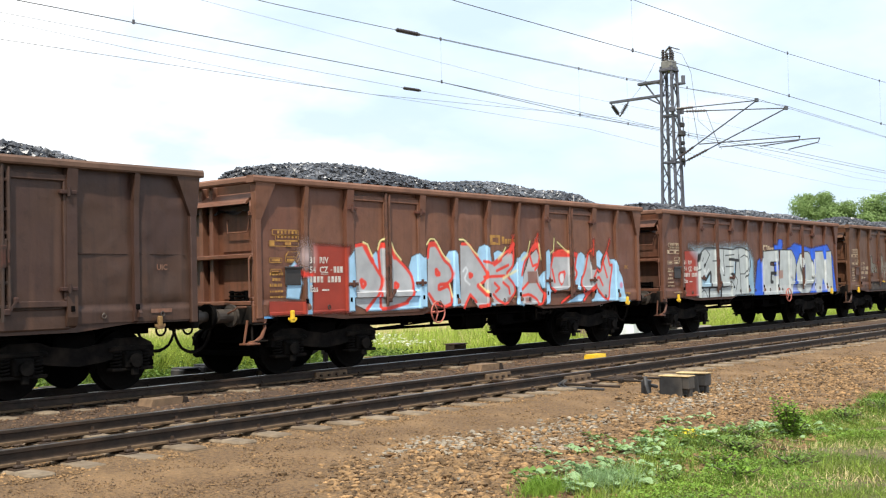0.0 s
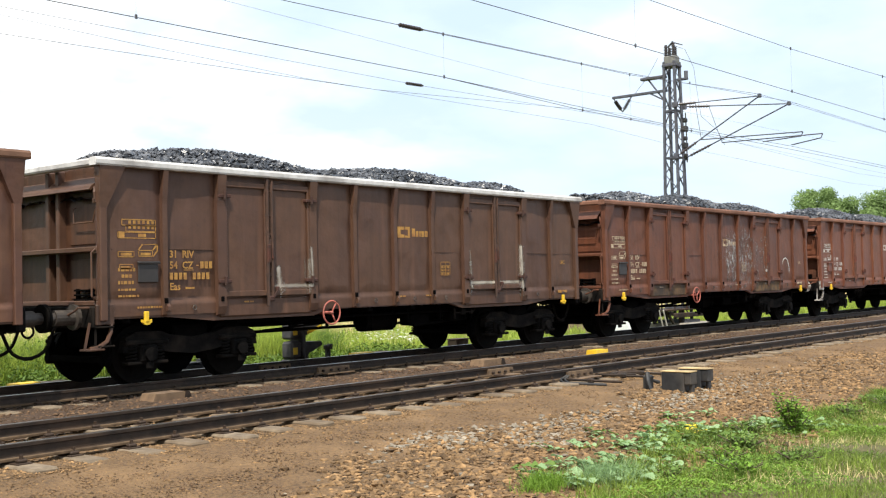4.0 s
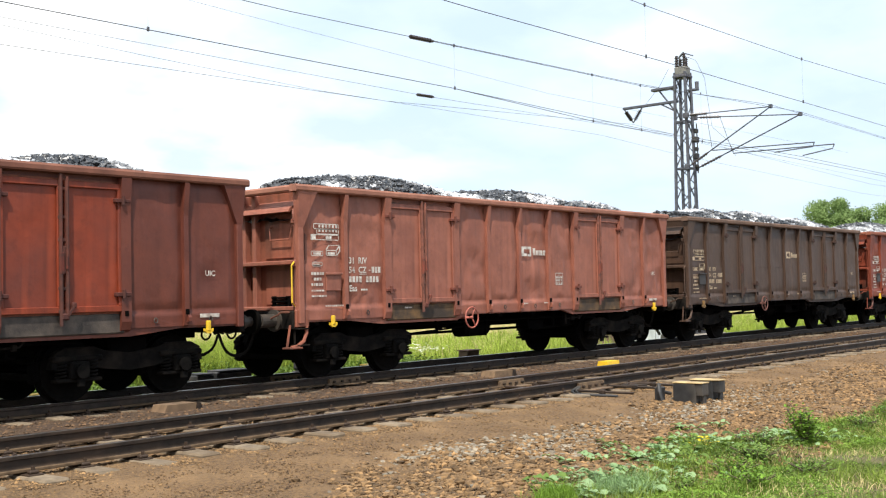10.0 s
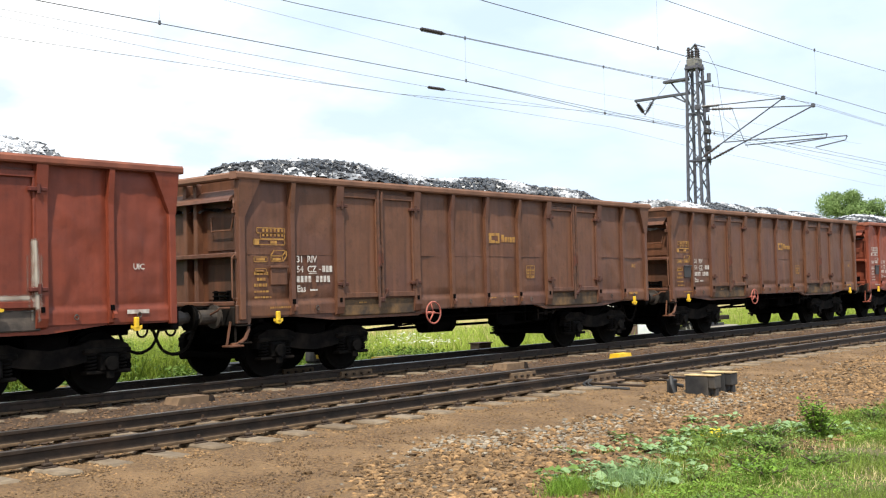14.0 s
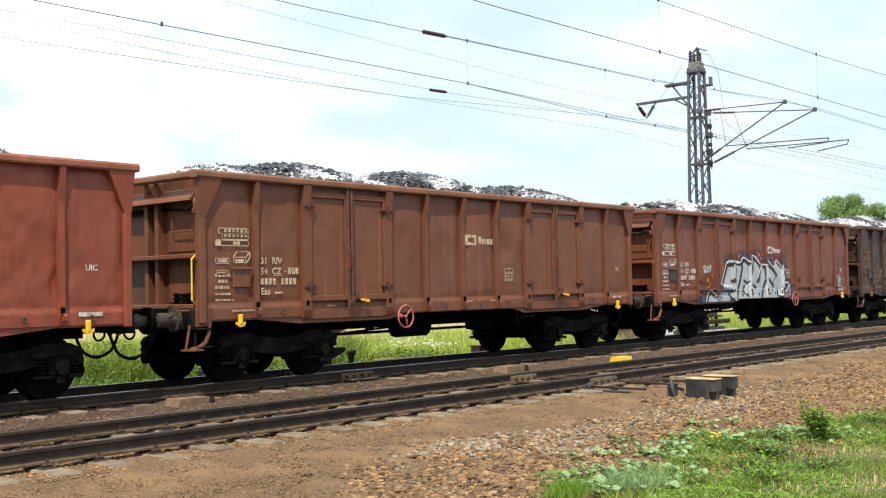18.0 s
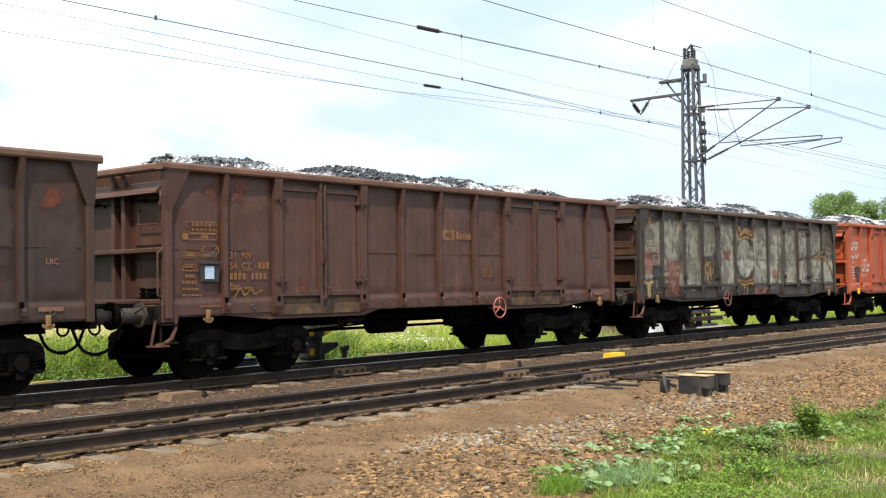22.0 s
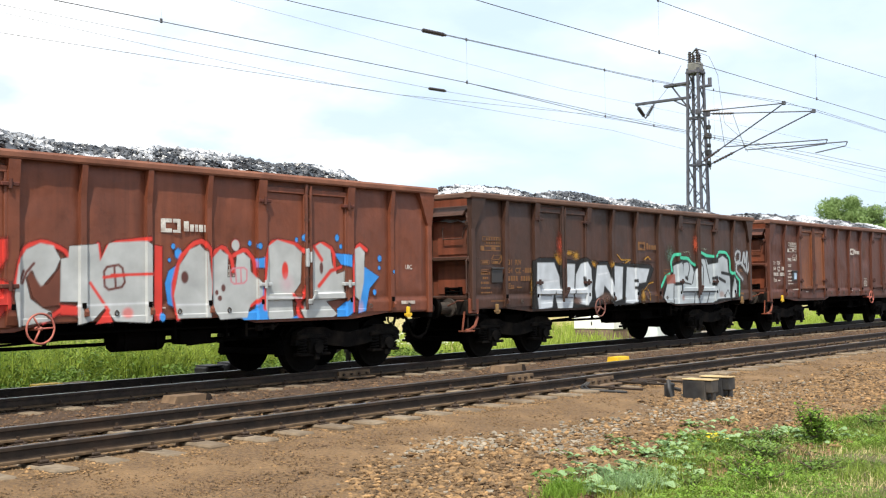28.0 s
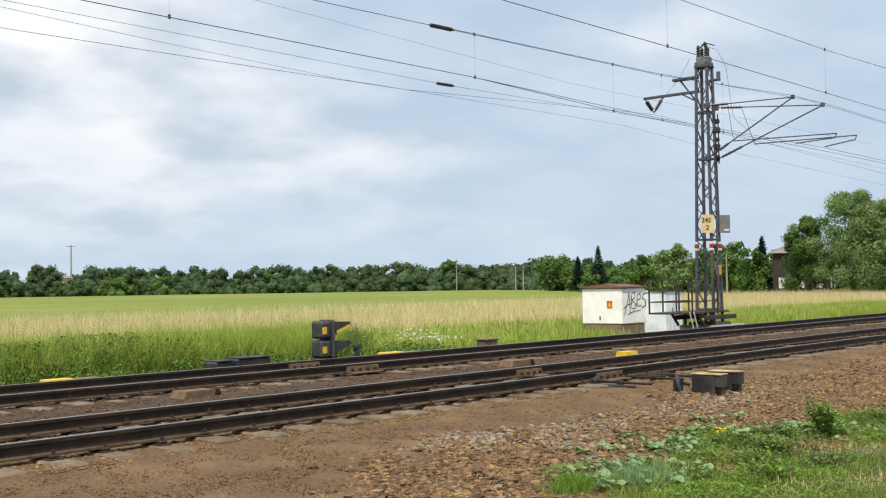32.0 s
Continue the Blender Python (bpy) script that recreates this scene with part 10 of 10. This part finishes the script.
low_herbs(26000, clumpy(verge, 0.8, 5), (0.008, 0.020), 0.11, M_BRIGHT, 27, "low bright green herbs covering the near verge")
low_herbs(15000, clumpy(verge, 1.5, 2, spread=0.3), (0.008, 0.018), 0.07, M_VERGE, 28, "low green herbs among the verge grass")
low_herbs(4200, clumpy(weedy, 1.4, 6), (0.012, 0.028), 0.12, M_LEAF, 29, "low dark green weeds at the edge of the stones")


# a leafy thicket of weeds by the far track
def thicket(name, spots, n, h, mat, seed, label):
    rng = np.random.default_rng(seed)
    c = []
    for x, y, w, k in spots:
        m = int(n * k * w)
        top = h * k * (1 - 0.5 * np.abs(rng.uniform(-1, 1, m)) ** 2)
        c.append(np.stack([x + rng.normal(0, w * 0.42, m), y + rng.normal(0, 0.5, m), ground_z(x, y) + top * rng.random(m) ** 0.6], 1))
    c = np.concatenate(c)
    v, t = leaf_cloud(c, rng.uniform(0.022, 0.055, len(c)), mat, rng, name, turn_up=0.8)
    tagged(new(name, raw_mesh(name, v, t, mat)), label, "weeds", kind="stuff")


thicket("weed_thicket", [(9.9, 20.2, 1.2, 0.7), (11.2, 20.6, 1.4, 0.9), (12.6, 20.4, 1.3, 0.85), (13.4, 21.0, 1.2, 1.0), (14.6, 20.6, 1.2, 0.85), (15.4, 20.2, 0.8, 0.6)], 2700, 1.02, M_GRASSDARK, 18, "bushy green weeds with small leaves behind the tracks")
thicket("weed_thicket", [(8.4 + 0.95 * i, 18.95 + 0.12 * (i % 3), 0.62, (0.5, 0.75, 0.6, 0.9, 0.65)[i % 5]) for i in range(15)], 1900, 0.55, M_GRASSDARK, 20, "low leafy weeds along the foot of the far track")
thicket("weed_thicket", [(10.6, 21.6, 1.4, 0.8), (12.4, 21.8, 1.4, 1.0), (14.2, 21.9, 1.3, 0.95), (27.0, 20.4, 0.9, 0.5), (19.8, 20.8, 0.9, 0.5)], 800, 0.75, M_GRASS, 19, "bushy yellow-green weeds behind the tracks")


def round_leaf_weeds():
    """Broad-leaved weeds at the foot of the ballast: each leaf and stalk a part."""
    rng = np.random.default_rng(31)
    spots = []
    for i in range(84):
        x = rng.uniform(8.4, 13.6)
        spots.append((x, float(verge_edge(x)) - abs(rng.normal(0, 0.45)) + rng.uniform(0.0, 0.55)))
    spots += [(12.75, 6.85), (12.85, 6.75), (11.1, 6.75), (9.9, 6.65), (10.1, 6.5), (9.3, 6.15), (13.3, 6.6), (10.3, 6.4), (10.9, 6.55)]
    for x, y in spots:
        z = verge_z(x, y)
        ob = tagged(new("broad_leaved_weed"), "low weed with broad pale green leaves on stones", "weed", "weeds at the ballast's foot")
        mat = M_LEAFPALE if rng.random() < 0.75 else M_LEAF
        for j in range(rng.integers(4, 8)):
            a, r, h = rng.uniform(0, 6.283), rng.uniform(0.04, 0.24), rng.uniform(0.02, 0.10)
            c = np.array([math.cos(a) * r, math.sin(a) * r, h])
            s = rng.uniform(0.028, 0.070)
            tilt = rng.uniform(-0.3, 0.3, 2)
            v = [tuple(c)]
            for q in range(9):
                g = a + math.pi + 0.45 + q * (2 * math.pi - 0.9) / 8
                rr = s * (1 + 0.12 * math.sin(5 * g))
                p = np.array([math.cos(g) * rr, math.sin(g) * rr, 0])
                p[2] = p[0] * tilt[0] + p[1] * tilt[1] + 0.012 * math.cos(2 * g)
                v.append(tuple(c + p))
            part("leaf", Shape().face_list(v, [(0, q, q + 1) for q in range(1, 9)]), mat, ob)
            part("stalk", Shape().cyl((0, 0, -0.02), tuple(c), 0.004, 4), M_LEAF, ob)
        ob.matrix_world = pose(x, y, z)


round_leaf_weeds()


def shrub(x, y, h, w, mat, n, seed, label):
    rng = np.random.default_rng(seed)
    z = verge_z(x, y)
    ob = tagged(new("shrub"), label, "shrub", "shrubs on the verge")
    st = Shape()
    c = []
    for j in range(int(14)):
        a, r = rng.uniform(0, 6.283), rng.uniform(0.2, 1.0) * w
        tip = np.array([math.cos(a) * r, math.sin(a) * r, h * rng.uniform(0.6, 1.0)])
        st.tube([(0, 0, -0.03), tuple(tip * (0.5, 0.5, 0.55)), tuple(tip)], 0.006, 4)
        m = n // 14
        k = rng.random(m) ** 0.6
        c.append(tip[None] * k[:, None] + rng.normal(0, 0.05 * w / 0.3, (m, 3)))
    c = np.concatenate(c)
    v, t = leaf_cloud(c, rng.uniform(0.014, 0.034, len(c)), mat, rng, "leaves")
    part("foliage", raw_mesh("foliage", v, t, mat), None, ob)
    part("stem", st, M_BARK, ob)
    ob.matrix_world = pose(x, y, z)


shrub(12.62, 5.15, 0.46, 0.21, M_BRIGHT, 900, 41, "small bright green shrub on the stony verge")
shrub(12.9, 5.2, 0.20, 0.26, M_BRIGHT, 420, 42, "low green weed clump on the verge")
shrub(11.3, 5.15, 0.17, 0.30, M_LEAF, 420, 43, "bushy bright green weed on the verge")
for i, (x, y) in enumerate(((9.2, 4.9), (10.4, 5.0), (12.2, 5.5), (14.6, 5.2), (9.6, 4.4), (15.8, 5.1), (10.6, 4.3))):
    shrub(x, y, 0.14, 0.30, (M_LEAF, M_BRIGHT, M_GRASSDARK)[i % 3], 320, 50 + i, "low green weed clump on the verge")


def flowers(name, n, x, y, dx, dy, h, mat, seed, label, base):
    rng = np.random.default_rng(seed)
    c = np.stack([x + rng.normal(0, dx, n), y + rng.normal(0, dy, n), np.zeros(n)], 1)
    c[:, 2] = np.array([base(a, b) for a, b in c[:, :2]]) + rng.uniform(h[0], h[1], n)
    v, t = leaf_cloud(c, rng.uniform(0.03, 0.06, n) * (0.5 if y < 10 else 1.0), mat, rng, name, turn_up=0.3)
    tagged(new(name, raw_mesh(name, v, t, mat)), label, "flowers", kind="stuff")


flowers("white_umbels", 130, 22.5, 20.6, 0.55, 0.35, (0.45, 0.75), M_PETAL, 61, "white flowering umbels in the grass", ground_z)
flowers("white_umbels", 70, 23.8, 20.6, 0.35, 0.3, (0.35, 0.5), M_PETAL, 62, "white flowering umbels in the grass", ground_z)
flowers("yellow_flowers", 26, 11.1, 5.65, 0.10, 0.08, (0.16, 0.24), M_PETALY, 63, "small yellow flowers among weeds", verge_z)


# ---- trees ----
def crown_arrays(rng, cx, cy, z0, h, w, n, leaf, lobes=9, slim=1.0, core=False):
    """Leaf clumps that lie along the outsides of uneven lobes: corners and triangles."""
    cs, ds, inner = [], [], []
    lobes = int(lobes * 2.6)
    for j in range(lobes):
        a, r = rng.uniform(0, 6.283), w * rng.uniform(0.10, 0.86) ** 0.8
        k = 0.12 + 0.78 * (j + rng.random()) / lobes
        taper = 1.0 - 0.55 * max(0, k - 0.45) / 0.55
        c = np.array([cx + math.cos(a) * r * taper, cy + math.sin(a) * r * taper, z0 + h * k])
        s = w * rng.uniform(0.18, 0.38) * (0.4 + 0.6 * taper)
        m = n // lobes
        d = rng.normal(0, 1, (m, 3))
        d /= np.linalg.norm(d, axis=1)[:, None]
        rad = s * (1 - 0.5 * rng.random(m) ** 1.6 + 0.12 * rng.normal(0, 1, m))[:, None]
        cs.append(c + d * rad * np.array([1, 1, 0.85 * slim]))
        inner.append((c, s * 0.86))
        ds.append(d)
    c, d = np.concatenate(cs), np.concatenate(ds)
    d = d + rng.normal(0, 0.75, d.shape)
    d /= np.linalg.norm(d, axis=1)[:, None]
    u = np.cross(d, rng.normal(0, 1, d.shape))
    u /= np.linalg.norm(u, axis=1)[:, None]
    q = np.cross(d, u)
    s = (rng.uniform(0.6, 1.3, len(c)) * leaf)[:, None]
    v = np.stack([c - u * s, c - q * s * 0.6 + d * s * 0.12, c + u * s, c + q * s * 0.6 + d * s * 0.12], 1).reshape(-1, 3)
    k = (np.arange(len(c)) * 4)[:, None]
    tris = np.concatenate([k + np.array([0, 1, 2]), k + np.array([0, 2, 3])])
    if core:
        # the dense inside of each lobe, rough and hidden under its leaves
        g = np.arange(6) * math.pi / 3
        b = np.array([(0, 0, 1)] + [(0.9 * math.cos(a), 0.9 * math.sin(a), 0.4) for a in g] + [(0.9 * math.cos(a), 0.9 * math.sin(a), -0.4) for a in g + 0.52] + [(0, 0, -1)])
        bt = np.array([(0, 1 + i, 1 + (i + 1) % 6) for i in range(6)] + [(1 + i, 7 + i, 1 + (i + 1) % 6) for i in range(6)] + [(1 + (i + 1) % 6, 7 + i, 7 + (i + 1) % 6) for i in range(6)] + [(13, 7 + (i + 1) % 6, 7 + i) for i in range(6)])
        for c, s in inner:
            tris = np.concatenate([tris, bt + len(v)])
            v = np.concatenate([v, c + b * s * rng.uniform(0.75, 1.08, (14, 1)) * np.array([1, 1, 0.85 * slim])])
    return v, tris


def tree(x, y, z, h, w, mat, n, leaf, seed, label, lobes=14, trunk=0.28):
    rng = np.random.default_rng(seed)
    ob = tagged(new("tree"), label, "tree", "trees beyond the meadow")
    st = Shape().cyl((0, 0, -0.3), (0.1, 0, h * 0.45), trunk, 9, trunk * 0.6)
    for j in range(7):
        a = rng.uniform(0, 6.283)
        k = rng.uniform(0.2, 0.45)
        st.cyl((0.05, 0, h * k), (math.cos(a) * w * 0.4, math.sin(a) * w * 0.4, h * (k + rng.uniform(0.2, 0.4))), trunk * 0.4, 6, trunk * 0.12)
    part("trunk", st, M_BARK, ob)
    v, t = crown_arrays(rng, 0, 0, 0, h, w, n, leaf, lobes)
    part("crown", raw_mesh("crown", v, t, mat), None, ob)
    ob.matrix_world = pose(x, y, z)
    return ob


tree(129.2, 54.0, -0.4, 10.0, 3.6, M_CROWN, 26000, 0.12, 71, "dark green leafy tree in front of a house", 16)
tree(124.0, 46.8, -0.4, 12.4, 4.8, M_WILLOW, 36000, 0.115, 72, "tall pale green willow at the meadow's edge", 18)
tree(120.5, 42.5, -0.4, 10.5, 5.0, M_WILLOW, 30000, 0.125, 73, "broad pale green tree at the meadow's edge", 16)
tree(126.0, 41.0, -0.4, 11.5, 5.0, M_WILLOW, 26000, 0.13, 74, "broad green tree at the meadow's edge", 16)
tree(118.0, 38.5, -0.4, 9.0, 4.2, M_WILLOW, 9000, 0.17, 75, "pale green willow at the meadow's edge", 14)
tree(145.0, 72.0, -0.4, 7.6, 3.6, M_CROWN, 3600, 0.24, 76, "dark green tree behind the mast", 12)
tree(150.0, 77.5, -0.4, 6.8, 3.6, M_CROWN, 3200, 0.24, 77, "dark green tree behind the mast", 12)
tree(142.0, 66.5, -0.4, 6.4, 3.0, M_CROWN, 2600, 0.24, 78, "small dark green tree beside a house", 10)
tree(174.0, 97.5, -0.4, 8.4, 4.6, M_WILLOW, 4200, 0.28, 79, "round bright green tree beyond the meadow", 14)
tree(182.0, 108.0, -0.4, 7.0, 4.2, M_CROWN, 3000, 0.28, 80, "green tree beyond the meadow", 12)
tree(245.0, 172.5, -0.4, 9.2, 7.2, M_CROWN, 3600, 0.42, 81, "broad rounded tree at the far field's edge", 14)
tree(118.0, 30.0, -0.4, 11.5, 5.5, M_CROWN, 8000, 0.19, 82, "broad green tree at the meadow's edge", 14)
tree(319.0, 273.5, -0.4, 11.5, 5.2, M_CROWN, 2400, 0.55, 83, "dark round tree standing above the far wood", 10)


def spruce(x, y, z, h, w, seed):
    rng = np.random.default_rng(seed)
    ob = tagged(new("spruce_tree"), "dark blue-green spruce beyond the meadow", "tree", "trees beyond the meadow")
    part("trunk", Shape().cyl((0, 0, -0.3), (0, 0, h * 0.95), 0.22, 8, 0.03), M_BARK, ob)
    c = []
    for j in range(38):
        k = j / 38
        r = w * (1 - k) + 0.15
        m = int(170 * (1 - k) + 20)
        a, rr = rng.uniform(0, 6.283, m), r * rng.uniform(0.25, 1.0, m) * (1 + 0.2 * np.sin(rng.integers(4, 8) * rng.uniform(0, 6.28, m)))
        c.append(np.stack([np.cos(a) * rr, np.sin(a) * rr, h * (0.08 + 0.9 * k) - rr * 0.30 + rng.normal(0, 0.16, m)], 1))
    c = np.concatenate(c)
    v, t = leaf_cloud(c, rng.uniform(0.15, 0.34, len(c)), None, rng, "", turn_up=0.5)
    part("crown", raw_mesh("crown", v, t, M_SPRUCE), None, ob)
    ob.matrix_world = pose(x, y, z)


spruce(218, 141, -0.4, 10.6, 3.0, 91)
spruce(223, 150, -0.4, 8.4, 2.2, 92)
spruce(150, 69.5, -0.4, 8.2, 1.9, 93)


def far_wood(name, line, n, h, w, mat, seed, leaf, label, per=240, fall=0.0):
    """A belt of far trees along a line, as one wood."""
    rng = np.random.default_rng(seed)
    V, T, k = [], [], 0
    for i in range(n):
        u = (i + rng.uniform(-0.4, 0.4)) / n * (len(line) - 1)
        j = int(min(max(u, 0), len(line) - 1.001))
        (x0, y0), (x1, y1) = line[j], line[j + 1]
        x, y = x0 + (x1 - x0) * (u - j) + rng.normal(0, 4), y0 + (y1 - y0) * (u - j) + rng.normal(0, 4)
        v, t = crown_arrays(rng, x, y, -1.6, rng.uniform(*h) * (1 - fall * max(0.0, u / (len(line) - 1))), rng.uniform(*w), per, leaf, 7, core=True)
        V.append(v)
        T.append(t + k)
        k += len(v)
    tagged(new(name, raw_mesh(name, np.concatenate(V), np.concatenate(T), mat)), label, "wood", kind="stuff")


far_wood("far_wood", [(150, 420), (208, 400), (262, 368), (292, 303), (325, 262), (345, 240)], 80, (5.5, 14.5), (5.0, 12.0), M_CROWNFAR, 101, 0.36, "belt of dark green trees beyond the field", 1900, 0.20)
far_wood("far_wood", [(170, 520), (300, 470), (390, 380), (430, 320), (470, 260)], 46, (11.0, 16.5), (9, 14), M_CROWNFAR, 102, 0.6, "higher wooded skyline behind the field", 1100, 0.30)
far_wood("far_wood", [(165, 405), (215, 388), (268, 352), (298, 290)], 15, (5.0, 9.0), (5.0, 9.0), M_CROWN, 107, 0.36, "paler green trees before the far wood", 1900)
far_wood("hedge", [(180, 420), (262, 360), (292, 296), (330, 250), (300, 215)], 110, (3.0, 7.5), (4.0, 9.0), M_CROWNFAR, 103, 0.36, "low hedge along the far field edge", 1000)
far_wood("far_wood", [(260, 180), (240, 158), (225, 140), (205, 120), (190, 105)], 26, (4.2, 7.0), (3.4, 5.2), M_CROWN, 104, 0.34, "row of green trees beyond the meadow", 1200)
far_wood("far_wood", [(190, 100), (170, 82), (156, 72), (150, 58), (140, 46), (138, 34)], 26, (5.5, 8.0), (3.5, 4.8), M_CROWN, 105, 0.28, "dense green trees behind the meadow", 1600)
far_wood("far_wood", [(420, 330), (560, 300), (700, 240), (720, 160)], 40, (10.0, 16.0), (12, 18), M_CROWNFAR, 106, 1.3, "distant wooded hill line", 800)


# ---- movement ----
def train_place(t):
    for (t0, u0), (t1, u1) in zip(TRAIN[:-1], TRAIN[1:]):
        if t <= t1:
            return u0 + (u1 - u0) * (t - t0) / (t1 - t0)
    return TRAIN[-1][1]


def motions():
    for k, (wag, load) in enumerate(WAGONS):
        rows = [(t, pose(u + PITCH * k - HALF, TRACK_B, 0)) for t, u in TRAIN]
        walk(wag, rows)
        walk(load, rows)
    for k, dx, ob in WHEELS:
        x = ob.location.x
        keys, last = [], 0.0
        for f in range(0, 961):
            t = f / FPS
            place = train_place(t) + PITCH * k - HALF + dx
            if 3.0 < place < 62.0:
                last = math.degrees(place / 0.46)
                keys.append((t, pose(x, 0, 0.46, 0, last % 360.0, 0)))
        if not keys:
            keys = [(0.0, pose(x, 0, 0.46)), (32.0, pose(x, 0, 0.46))]
        if keys[0][0] > 0.0:
            keys.insert(0, (0.0, keys[0][1]))
        if keys[-1][0] < 32.0:
            keys.append((32.0, keys[-1][1]))
        walk(ob, keys)


motions()
